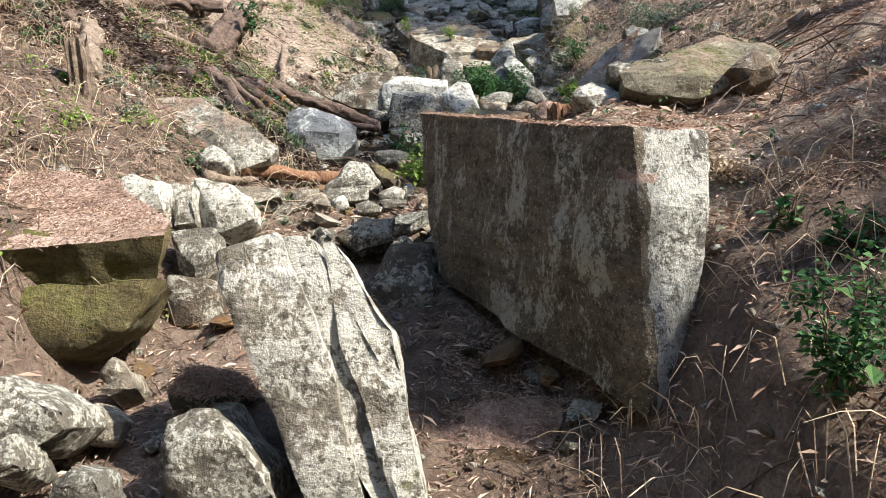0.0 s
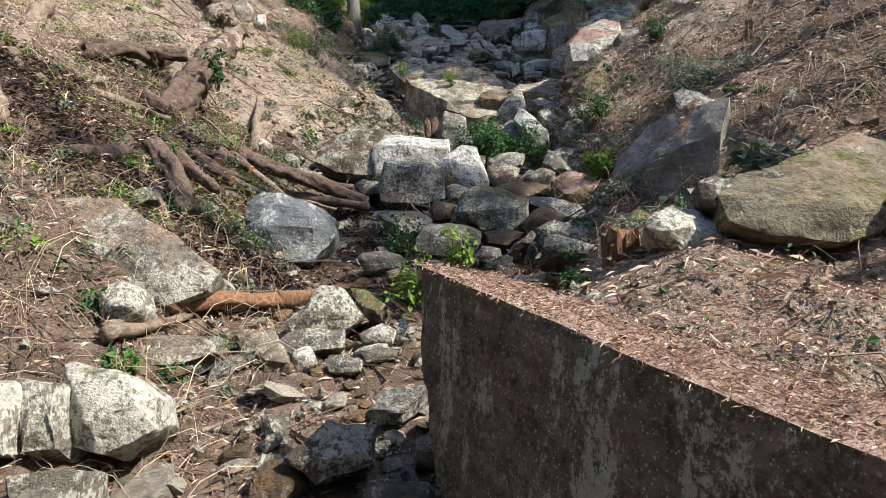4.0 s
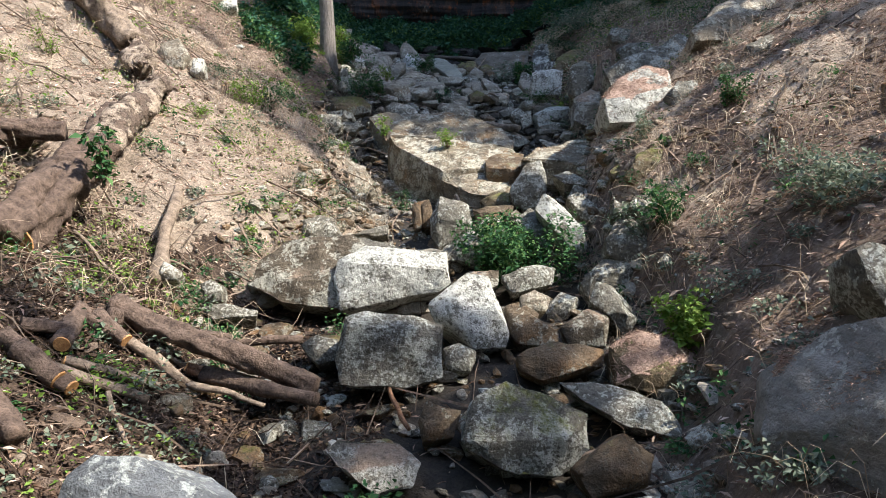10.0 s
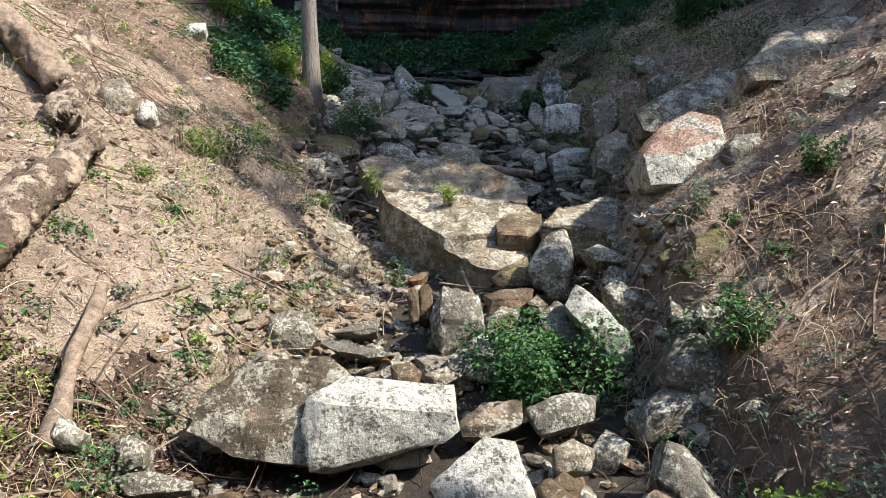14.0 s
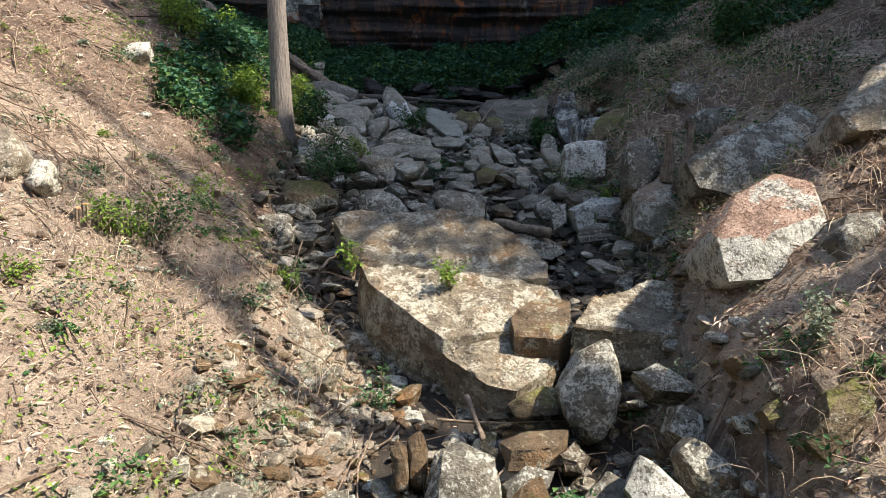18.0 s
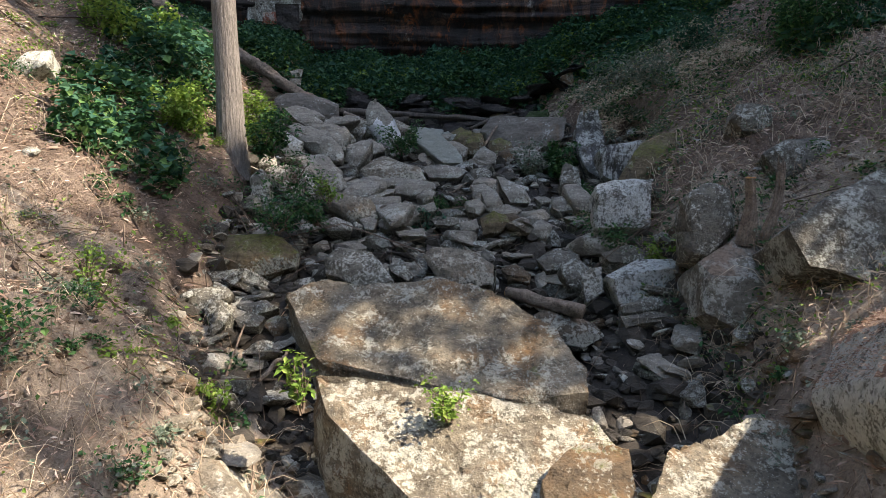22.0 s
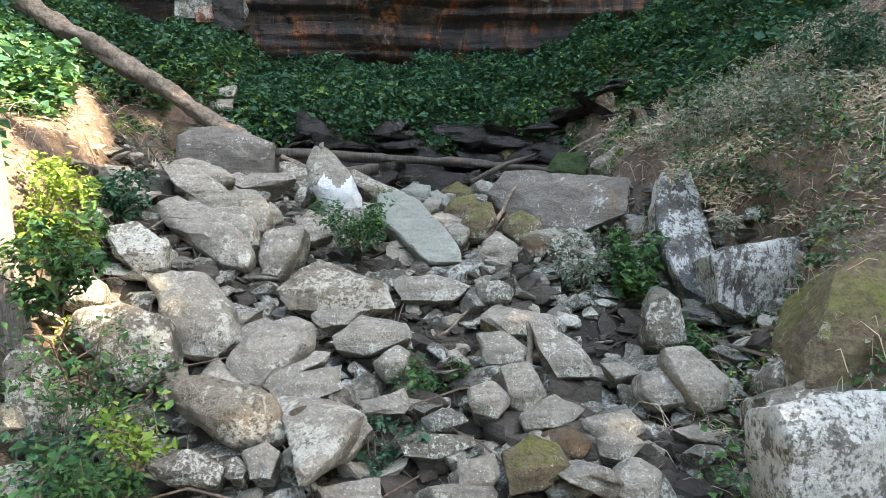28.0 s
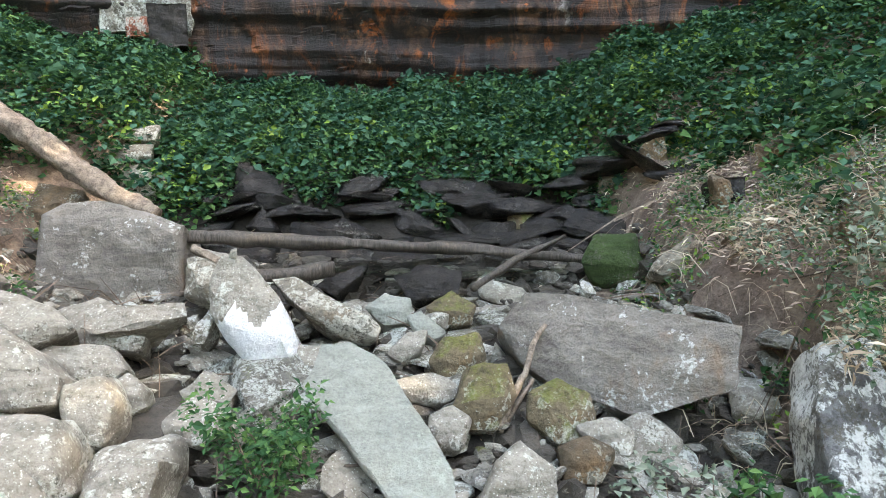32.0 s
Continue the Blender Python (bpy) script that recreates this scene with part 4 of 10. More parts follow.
crag("white lichen boulder in needle litter", WHITE, [(0.95, 4.98, 2.28), (1.00, 5.02, 2.34), (1.09, 5.04, 2.37), (1.19, 5.02, 2.35), (1.31, 4.97, 2.28), (1.34, 4.92, 2.20), (1.21, 4.87, 2.13), (1.12, 4.89, 2.15), (1.04, 4.92, 2.20), (1.01, 4.90, 2.27), (1.13, 4.91, 2.29), (1.25, 4.91, 2.24)], (0.00, 0.19, -0.09))
crag("lichen boulder with a stained underside", GREY, [(1.19, 5.00, 2.50), (1.27, 5.02, 2.54), (1.43, 5.03, 2.55), (1.65, 5.03, 2.55), (1.59, 4.89, 2.28), (1.39, 4.92, 2.34), (1.20, 4.96, 2.41), (1.27, 4.97, 2.49), (1.40, 4.95, 2.45), (1.52, 4.95, 2.47)], (0.00, 0.21, -0.09))
crag("half-buried tan stone beside the stump", TAN, [(0.59, 5.94, 1.67), (0.71, 5.96, 1.69), (0.76, 5.92, 1.65), (0.69, 5.87, 1.61), (0.58, 5.89, 1.63), (0.61, 5.90, 1.66), (0.68, 5.90, 1.66), (0.71, 5.90, 1.66)], (0.00, 0.05, -0.03))
crag("half-buried flat tan stone by the seedlings", TAN, [(0.44, 6.30, 1.51), (0.62, 6.34, 1.55), (0.68, 6.28, 1.50), (0.53, 6.24, 1.46), (0.50, 6.27, 1.51), (0.58, 6.27, 1.51), (0.65, 6.27, 1.51)], (0.00, 0.06, -0.04))
crag("flat pale stone on the log heap", PALE, [(-2.63, 6.84, 2.22), (-2.52, 6.93, 2.29), (-2.30, 6.98, 2.34), (-2.17, 6.87, 2.25), (-2.37, 6.77, 2.16), (-2.49, 6.86, 2.27), (-2.35, 6.82, 2.23), (-2.21, 6.81, 2.24)], (0.00, 0.11, -0.07))
crag("angular grey boulder coloured shade-blue, needles on its back", SHADE_BLUEGREY, [(-1.81, 7.60, 1.99), (-1.77, 7.71, 2.14), (-1.66, 7.76, 2.22), (-1.45, 7.76, 2.21), (-1.22, 7.70, 2.13), (-0.97, 7.60, 1.98), (-0.97, 7.49, 1.82), (-1.14, 7.36, 1.64), (-1.34, 7.36, 1.64), (-1.66, 7.44, 1.75), (-1.54, 7.44, 1.95), (-1.37, 7.43, 1.91), (-1.14, 7.42, 1.93)], (0.00, 0.42, -0.20))
crag("grey slab stone in the litter", GREY, [(-1.92, 7.47, 1.95), (-1.85, 7.49, 1.97), (-1.67, 7.38, 1.83), (-1.70, 7.34, 1.79), (-1.83, 7.39, 1.84), (-1.83, 7.37, 1.88), (-1.76, 7.36, 1.88), (-1.70, 7.37, 1.89)], (0.00, 0.11, -0.05))
crag("grey stone in the litter by the boulder", GREY, [(-1.80, 7.17, 1.73), (-1.75, 7.22, 1.79), (-1.54, 7.17, 1.73), (-1.43, 7.09, 1.62), (-1.75, 7.09, 1.63), (-1.73, 7.11, 1.71), (-1.63, 7.12, 1.70), (-1.52, 7.10, 1.69)], (0.00, 0.16, -0.08))
crag("grey flat stone with needle litter", LITTERED, [(-0.72, 8.33, 1.95), (-0.62, 8.40, 2.01), (-0.25, 8.38, 1.99), (-0.11, 8.28, 1.90), (-0.15, 8.17, 1.78), (-0.38, 8.14, 1.75), (-0.63, 8.25, 1.86), (-0.54, 8.19, 1.88), (-0.35, 8.23, 1.92), (-0.26, 8.22, 1.90)], (0.00, 0.26, -0.14))
crag("speckled grey boulder in the stream bed", GREY, [(-0.27, 7.49, 1.82), (-0.19, 7.60, 1.94), (0.13, 7.59, 1.94), (0.32, 7.55, 1.89), (0.30, 7.44, 1.77), (0.17, 7.33, 1.65), (-0.09, 7.37, 1.69), (-0.24, 7.41, 1.73), (-0.11, 7.43, 1.84), (0.00, 7.40, 1.80), (0.21, 7.40, 1.81)], (0.00, 0.26, -0.14))
crag("reddish rotten block in the stream bed", BROWN, [(-0.17, 8.75, 1.93), (-0.10, 8.82, 2.04), (0.11, 8.79, 1.98), (0.07, 8.70, 1.85), (-0.14, 8.68, 1.81), (-0.12, 8.70, 1.93), (-0.06, 8.69, 1.93), (0.03, 8.73, 1.96)], (0.00, 0.17, -0.08))
crag("large grey boulder with moss on its tilted side", MOSSBLOCK, [(0.07, 8.46, 1.94), (0.17, 8.63, 2.15), (0.38, 8.70, 2.24), (0.55, 8.62, 2.15), (0.86, 8.55, 2.06), (0.87, 8.42, 1.89), (0.67, 8.32, 1.76), (0.42, 8.32, 1.76), (0.11, 8.41, 1.88), (0.17, 8.38, 1.97), (0.51, 8.43, 2.05), (0.71, 8.35, 1.99)], (0.00, 0.44, -0.22))
crag("flat brown wet stone in the stream", BROWN, [(0.35, 7.98, 1.81), (0.58, 8.02, 1.85), (0.74, 7.97, 1.80), (0.58, 7.84, 1.70), (0.39, 7.86, 1.72), (0.41, 7.91, 1.78), (0.54, 7.92, 1.80), (0.65, 7.91, 1.80)], (0.00, 0.11, -0.06))
crag("brown tilted slab in the stream bed", BROWN, [(0.72, 8.23, 1.86), (1.01, 8.33, 2.00), (1.18, 8.28, 1.93), (1.10, 8.19, 1.80), (0.80, 8.15, 1.75), (0.85, 8.18, 1.86), (0.94, 8.18, 1.89), (1.09, 8.18, 1.85)], (0.00, 0.17, -0.08))
crag("grey angular stone in the stream bed", GREY, [(0.84, 7.77, 1.86), (0.99, 7.82, 1.94), (1.15, 7.81, 1.92), (1.27, 7.68, 1.70), (1.12, 7.65, 1.65), (0.87, 7.68, 1.70), (0.92, 7.69, 1.86), (1.05, 7.69, 1.81), (1.16, 7.68, 1.83)], (0.00, 0.24, -0.11))
crag("thin dark slab leaning on stones", DARK, [(0.53, 7.64, 1.68), (0.78, 7.75, 1.87), (0.83, 7.73, 1.83), (0.68, 7.64, 1.68), (0.62, 7.65, 1.78), (0.70, 7.67, 1.78), (0.78, 7.65, 1.76)], (0.00, 0.10, -0.04))
crag("pale-topped grey block below the gully", GREY, [(0.67, 6.68, 1.86), (0.73, 6.78, 1.97), (0.83, 6.80, 1.99), (1.10, 6.72, 1.90), (1.12, 6.67, 1.84), (0.68, 6.67, 1.85), (0.71, 6.68, 1.90), (0.84, 6.68, 1.90), (0.97, 6.70, 1.93)], (0.00, 0.20, -0.11))
crag("dark grey stone in the shaded bed", GREY, [(0.24, 7.34, 1.68), (0.32, 7.40, 1.76), (0.46, 7.39, 1.75), (0.50, 7.33, 1.67), (0.35, 7.31, 1.64), (0.30, 7.33, 1.70), (0.37, 7.35, 1.72), (0.43, 7.33, 1.69)], (0.00, 0.13, -0.06))
crag("grey slab in the shaded gully", GREY, [(0.24, 7.09, 1.61), (0.31, 7.18, 1.71), (0.49, 7.23, 1.77), (0.58, 7.21, 1.75), (0.58, 7.09, 1.61), (0.33, 7.15, 1.72), (0.46, 7.11, 1.69), (0.55, 7.11, 1.68)], (0.00, 0.17, -0.09))
crag("grey stone among small stones in the gully", GREY, [(-0.72, 7.22, 1.71), (-0.60, 7.27, 1.74), (-0.38, 7.25, 1.73), (-0.35, 7.15, 1.64), (-0.63, 7.13, 1.62), (-0.63, 7.17, 1.69), (-0.51, 7.18, 1.70), (-0.40, 7.17, 1.68)], (0.00, 0.12, -0.07))
crag("small grey flat stone in the gully", GREY, [(-0.20, 7.25, 1.69), (-0.09, 7.27, 1.70), (-0.00, 7.22, 1.66), (-0.12, 7.20, 1.64), (-0.15, 7.21, 1.67), (-0.10, 7.21, 1.68), (-0.04, 7.21, 1.67)], (0.00, 0.05, -0.03))
crag("reddish brown stone in the gully", BROWN, [(0.07, 7.20, 1.69), (0.19, 7.21, 1.71), (0.24, 7.17, 1.65), (0.16, 7.14, 1.61), (0.08, 7.15, 1.62), (0.10, 7.15, 1.65), (0.15, 7.17, 1.67), (0.20, 7.16, 1.67)], (0.00, 0.08, -0.04))
crag("large grey boulder with a needle-covered tilted top", SMOOTH, [(1.47, 7.70, 2.31), (1.51, 7.63, 2.18), (1.57, 7.54, 2.04), (1.74, 7.35, 2.11), (1.93, 7.14, 2.28), (2.11, 6.94, 2.46), (2.11, 6.98, 2.74), (1.92, 7.19, 2.63), (1.72, 7.42, 2.48), (1.62, 7.97, 2.54), (1.81, 7.79, 2.78), (2.07, 7.46, 2.96), (2.25, 7.20, 3.01)], (0.00, 0.26, -0.09))
crag("lichen boulder behind the large tilted one", GREY, [(2.12, 8.18, 3.12), (2.21, 8.22, 3.17), (2.34, 8.20, 3.15), (2.52, 8.14, 3.04), (2.61, 8.06, 2.91), (2.41, 8.01, 2.83), (2.21, 8.00, 2.81), (2.12, 8.06, 2.91), (2.10, 8.03, 2.98), (2.26, 7.99, 2.94), (2.44, 8.07, 3.03)], (0.00, 0.29, -0.13))
crag("thin upright stone on the brown bank", GREY, [(2.93, 7.73, 3.02), (3.01, 7.78, 3.14), (3.09, 7.77, 3.12), (3.06, 7.71, 2.97), (2.96, 7.70, 2.94), (2.96, 7.71, 3.03), (2.99, 7.70, 3.04), (3.03, 7.71, 3.04)], (0.00, 0.10, -0.04))
crag("mossy edge of the cut bank", MOSSY, [(1.42, 7.08, 2.02), (1.57, 7.15, 2.08), (1.73, 7.13, 2.06), (1.70, 6.99, 1.94), (1.44, 6.97, 1.93), (1.47, 7.04, 2.03), (1.55, 7.02, 2.01), (1.65, 7.04, 2.02)], (0.00, 0.09, -0.06))
crag("long dark boulder with lichen on its flank", DARK, [(-1.81, 10.92, 2.34), (-1.73, 11.09, 2.55), (-1.50, 11.23, 2.72), (-0.83, 11.26, 2.77), (-0.64, 11.14, 2.62), (-0.89, 10.99, 2.42), (-0.92, 10.76, 2.14), (-1.47, 10.80, 2.18), (-1.52, 10.90, 2.42), (-1.16, 10.88, 2.40), (-0.92, 10.94, 2.47)], (0.00, 0.71, -0.35))
crag("pale squared block with a bright lichen face", BRIGHT, [(-1.00, 10.88, 2.43), (-0.97, 10.96, 2.58), (-0.70, 11.04, 2.70), (0.08, 11.01, 2.65), (0.09, 10.84, 2.38), (-0.01, 10.80, 2.30), (-0.75, 10.73, 2.18), (-0.91, 10.70, 2.14), (-0.82, 10.84, 2.57), (-0.39, 10.77, 2.56), (0.07, 10.80, 2.51)], (0.00, 0.44, -0.20), wear=0.018, bevel=0.015)
crag("dark squared stone with lichen on its front", GREY, [(-0.76, 9.41, 2.11), (-0.70, 9.54, 2.39), (-0.56, 9.56, 2.44), (-0.33, 9.56, 2.43), (0.02, 9.52, 2.35), (0.02, 9.36, 1.99), (-0.25, 9.32, 1.91), (-0.72, 9.34, 1.96), (-0.66, 9.43, 2.38), (-0.32, 9.40, 2.34), (-0.02, 9.44, 2.28)], (0.00, 0.44, -0.18), wear=0.018, bevel=0.015)
crag("pale leaning stone block crusted with lichen", BRIGHT, [(-0.09, 10.14, 2.33), (0.23, 10.28, 2.56), (0.40, 10.27, 2.54), (0.57, 10.02, 2.14), (0.54, 9.95, 2.01), (0.28, 9.96, 2.03), (-0.04, 10.07, 2.22), (0.07, 10.00, 2.28), (0.29, 10.06, 2.31), (0.46, 10.04, 2.32)], (0.00, 0.41, -0.19))
crag("brown tilted stone in the stream bed", BROWN, [(0.54, 10.18, 2.31), (0.61, 10.20, 2.34), (0.98, 10.06, 2.13), (0.95, 9.98, 2.02), (0.62, 9.99, 2.04), (0.54, 10.05, 2.13), (0.60, 10.05, 2.22), (0.68, 10.00, 2.16), (0.84, 10.04, 2.21)], (0.00, 0.23, -0.11))
crag("dark rounded stone in the stream bed", DARK, [(0.99, 10.05, 2.16), (1.21, 10.15, 2.30), (1.36, 10.11, 2.24), (1.33, 9.96, 2.03), (1.04, 9.96, 2.02), (1.08, 10.00, 2.18), (1.21, 10.02, 2.18), (1.30, 9.99, 2.19)], (0.00, 0.22, -0.11))
crag("striped grey slab standing on edge", GREY, [(1.23, 10.17, 2.36), (1.30, 10.23, 2.52), (1.39, 10.21, 2.47), (1.66, 10.12, 2.21), (1.60, 10.08, 2.10), (1.51, 10.06, 2.04), (1.33, 10.06, 2.30), (1.44, 10.06, 2.29), (1.52, 10.03, 2.28)], (0.00, 0.22, -0.08))
crag("wet brown ledge in the stream", BROWN, [(0.57, 9.58, 2.07), (0.85, 9.66, 2.15), (1.21, 9.62, 2.10), (1.18, 9.54, 2.02), (0.74, 9.46, 1.94), (0.60, 9.51, 2.00), (0.66, 9.53, 2.08), (0.87, 9.49, 2.04), (1.07, 9.48, 2.04)], (0.00, 0.21, -0.11))
crag("mossy brown block above the trickle", MOSSY, [(1.21, 9.46, 2.20), (1.44, 9.52, 2.29), (1.76, 9.44, 2.19), (2.03, 9.34, 2.06), (2.08, 9.27, 1.97), (1.50, 9.21, 1.89), (1.20, 9.26, 1.96), (1.35, 9.23, 2.06), (1.63, 9.32, 2.14), (1.85, 9.25, 2.05)], (0.00, 0.37, -0.19), top=LEAFY)
crag("long smooth wet slab in the trickle", GREY, [(0.78, 9.18, 2.04), (1.04, 9.16, 2.03), (1.35, 8.99, 1.96), (1.52, 8.84, 1.89), (1.48, 8.71, 1.83), (1.18, 8.79, 1.86), (0.93, 8.97, 1.95), (0.98, 8.89, 1.95), (1.18, 8.91, 1.96), (1.47, 8.94, 1.98)], (0.00, 0.16, -0.10))
crag("pale squared stone by the bank", PALE, [(-2.13, 10.58, 2.43), (-2.02, 10.60, 2.48), (-1.88, 10.57, 2.42), (-1.88, 10.50, 2.27), (-2.08, 10.49, 2.27), (-2.05, 10.49, 2.36), (-1.96, 10.51, 2.39), (-1.91, 10.51, 2.39)], (0.00, 0.16, -0.07))
crag("flat white layered stone in the heap", PALE, [(-2.10, 10.48, 2.23), (-1.90, 10.49, 2.25), (-1.57, 10.47, 2.22), (-1.57, 10.42, 2.17), (-1.97, 10.40, 2.16), (-1.93, 10.44, 2.22), (-1.84, 10.45, 2.22), (-1.66, 10.44, 2.21)], (0.00, 0.09, -0.05))
crag("small lichen stone under the heap's edge", GREY, [(-1.09, 9.78, 2.11), (-0.97, 9.82, 2.18), (-0.79, 9.80, 2.15), (-0.77, 9.73, 2.03), (-0.94, 9.70, 1.98), (-0.98, 9.75, 2.12), (-0.90, 9.73, 2.10), (-0.81, 9.71, 2.09)], (0.00, 0.17, -0.08))
crag("white stone by the stripped stem", WHITE, [(-2.40, 10.37, 2.55), (-2.36, 10.43, 2.67), (-2.18, 10.38, 2.57), (-2.22, 10.35, 2.51), (-2.35, 10.35, 2.50), (-2.35, 10.34, 2.58), (-2.28, 10.35, 2.57), (-2.23, 10.36, 2.58)], (0.00, 0.15, -0.06))
crag("small dark stone below the dark block", GREY, [(0.02, 9.73, 2.09), (0.14, 9.76, 2.12), (0.26, 9.72, 2.07), (0.20, 9.64, 1.97), (0.04, 9.64, 1.97), (0.08, 9.66, 2.04), (0.15, 9.66, 2.06), (0.19, 9.66, 2.07)], (0.00, 0.14, -0.07))
crag("round lichen boulder in the stream bed", PALE, [(-1.57, 12.26, 2.61), (-1.54, 12.37, 2.79), (-1.37, 12.42, 2.87), (-1.17, 12.38, 2.81), (-1.06, 12.26, 2.61), (-1.14, 12.21, 2.51), (-1.44, 12.21, 2.51), (-1.46, 12.25, 2.73), (-1.32, 12.25, 2.70), (-1.13, 12.24, 2.69)], (0.00, 0.34, -0.15))
crag("flat pale stone in the stream bed", PALE, [(-1.03, 12.45, 2.61), (-0.73, 12.57, 2.72), (-0.57, 12.59, 2.74), (-0.54, 12.45, 2.60), (-0.72, 12.41, 2.56), (-0.83, 12.43, 2.64), (-0.68, 12.46, 2.67), (-0.56, 12.47, 2.66)], (0.00, 0.16, -0.09))
crag("long flat grey stone above the dark boulder", GREY, [(-1.07, 12.20, 2.60), (-0.85, 12.24, 2.64), (-0.50, 12.15, 2.56), (-0.37, 12.08, 2.51), (-0.63, 12.04, 2.47), (-0.93, 12.10, 2.52), (-0.95, 12.10, 2.56), (-0.70, 12.07, 2.54), (-0.54, 12.09, 2.55)], (0.00, 0.16, -0.10))
crag("upright grey stone block", GREY, [(-0.08, 12.26, 2.81), (0.03, 12.38, 3.05), (0.35, 12.34, 2.97), (0.38, 12.26, 2.81), (0.17, 12.15, 2.57), (-0.00, 12.10, 2.49), (-0.09, 12.17, 2.63), (-0.01, 12.17, 2.82), (0.10, 12.15, 2.80), (0.27, 12.18, 2.83)], (0.00, 0.35, -0.15))
crag("grey sloping stone in the stream bed", GREY, [(0.06, 11.93, 2.53), (0.34, 12.12, 2.69), (0.74, 12.19, 2.76), (0.78, 12.11, 2.69), (0.47, 11.91, 2.51), (0.36, 11.80, 2.41), (0.08, 11.83, 2.44), (0.21, 11.89, 2.56), (0.41, 11.92, 2.59), (0.60, 11.89, 2.60)], (0.00, 0.32, -0.19))
crag("dark stone beside the sloping one", GREY, [(0.38, 12.65, 2.71), (0.60, 12.73, 2.80), (0.81, 12.71, 2.77), (0.75, 12.61, 2.66), (0.42, 12.55, 2.60), (0.45, 12.59, 2.71), (0.61, 12.61, 2.71), (0.70, 12.62, 2.72)], (0.00, 0.19, -0.10))
crag("brown stone in the trickle", BROWN, [(-0.42, 11.75, 2.52), (-0.26, 11.78, 2.55), (-0.17, 11.73, 2.48), (-0.19, 11.65, 2.36), (-0.40, 11.65, 2.36), (-0.35, 11.66, 2.45), (-0.30, 11.66, 2.47), (-0.21, 11.67, 2.45)], (0.00, 0.15, -0.07))
crag("pale tan stone in the trickle", TAN, [(-0.14, 11.72, 2.45), (0.06, 11.77, 2.52), (0.13, 11.71, 2.44), (-0.04, 11.65, 2.37), (-0.08, 11.67, 2.45), (0.01, 11.68, 2.44), (0.09, 11.67, 2.44)], (0.00, 0.12, -0.06))
crag("flat wet stone under the shrub", DARK, [(0.11, 11.16, 2.30), (0.28, 11.28, 2.40), (0.60, 11.31, 2.41), (0.57, 11.13, 2.29), (0.30, 11.01, 2.20), (0.12, 11.04, 2.22), (0.18, 11.06, 2.30), (0.31, 11.07, 2.31), (0.44, 11.08, 2.30)], (0.00, 0.14, -0.09))
crag("dark pale-edged stone under the shrub", GREY, [(0.61, 11.24, 2.35), (0.92, 11.31, 2.43), (1.15, 11.31, 2.42), (1.10, 11.18, 2.29), (0.72, 11.13, 2.23), (0.76, 11.22, 2.38), (0.89, 11.20, 2.39), (1.02, 11.21, 2.39)], (0.00, 0.18, -0.10))
crag("white-faced slab leaning in the sunny gully", BRIGHT, [(1.07, 12.14, 2.93), (1.18, 12.21, 3.08), (1.37, 12.15, 2.96), (1.63, 11.94, 2.54), (1.56, 11.89, 2.43), (1.42, 11.92, 2.50), (1.23, 11.94, 2.75), (1.36, 11.95, 2.72), (1.56, 11.93, 2.77)], (0.00, 0.21, -0.09), wear=0.018, bevel=0.015)
crag("grey slab behind the white-faced one", GREY, [(0.88, 12.29, 2.80), (1.04, 12.36, 2.93), (1.16, 12.33, 2.86), (1.39, 12.16, 2.52), (1.18, 12.15, 2.50), (0.92, 12.20, 2.61), (0.91, 12.13, 2.70), (1.06, 12.18, 2.74), (1.24, 12.15, 2.68)], (0.00, 0.18, -0.08))
crag("white layered pinnacle of stone", PALE, [(0.92, 13.31, 3.08), (1.11, 13.41, 3.36), (1.32, 13.44, 3.45), (1.37, 13.37, 3.25), (1.35, 13.25, 2.91), (1.20, 13.19, 2.75), (0.98, 13.25, 2.91), (1.05, 13.22, 3.03), (1.16, 13.24, 3.12), (1.27, 13.20, 3.06)], (0.00, 0.39, -0.15))
crag("pale ragged stone on the gully's side", PALE, [(1.60, 11.19, 2.73), (1.74, 11.29, 2.92), (1.91, 11.30, 2.94), (2.17, 11.19, 2.73), (2.11, 11.12, 2.58), (1.89, 11.08, 2.51), (1.61, 11.12, 2.59), (1.69, 11.09, 2.71), (1.83, 11.09, 2.73), (1.95, 11.06, 2.69)], (0.00, 0.34, -0.14))
crag("pale lichen stone below the creeper", PALE, [(1.35, 11.05, 2.34), (1.59, 11.16, 2.53), (1.86, 11.16, 2.53), (1.92, 11.10, 2.42), (1.75, 11.00, 2.25), (1.41, 10.96, 2.19), (1.48, 11.01, 2.40), (1.67, 11.01, 2.43), (1.76, 11.04, 2.43)], (0.00, 0.31, -0.14))
crag("pale stone set in the bank", PALE, [(1.88, 10.56, 2.64), (1.98, 10.62, 2.72), (2.21, 10.60, 2.69), (2.18, 10.52, 2.56), (1.93, 10.50, 2.53), (1.95, 10.52, 2.62), (2.02, 10.54, 2.66), (2.11, 10.54, 2.66)], (0.00, 0.15, -0.07))
crag("pale pointed stone in the gully", PALE, [(1.55, 12.75, 3.01), (1.64, 12.82, 3.17), (1.80, 12.79, 3.11), (1.86, 12.69, 2.86), (1.72, 12.66, 2.78), (1.61, 12.68, 2.99), (1.72, 12.68, 2.98), (1.78, 12.68, 2.99)], (0.00, 0.24, -0.10))
crag("pale fluted stone in the sunny gully", PALE, [(1.76, 11.64, 2.91), (1.81, 11.70, 3.13), (1.94, 11.67, 3.02), (1.95, 11.62, 2.85), (1.81, 11.62, 2.98), (1.84, 11.61, 2.95), (1.91, 11.61, 2.95)], (0.00, 0.14, -0.05))
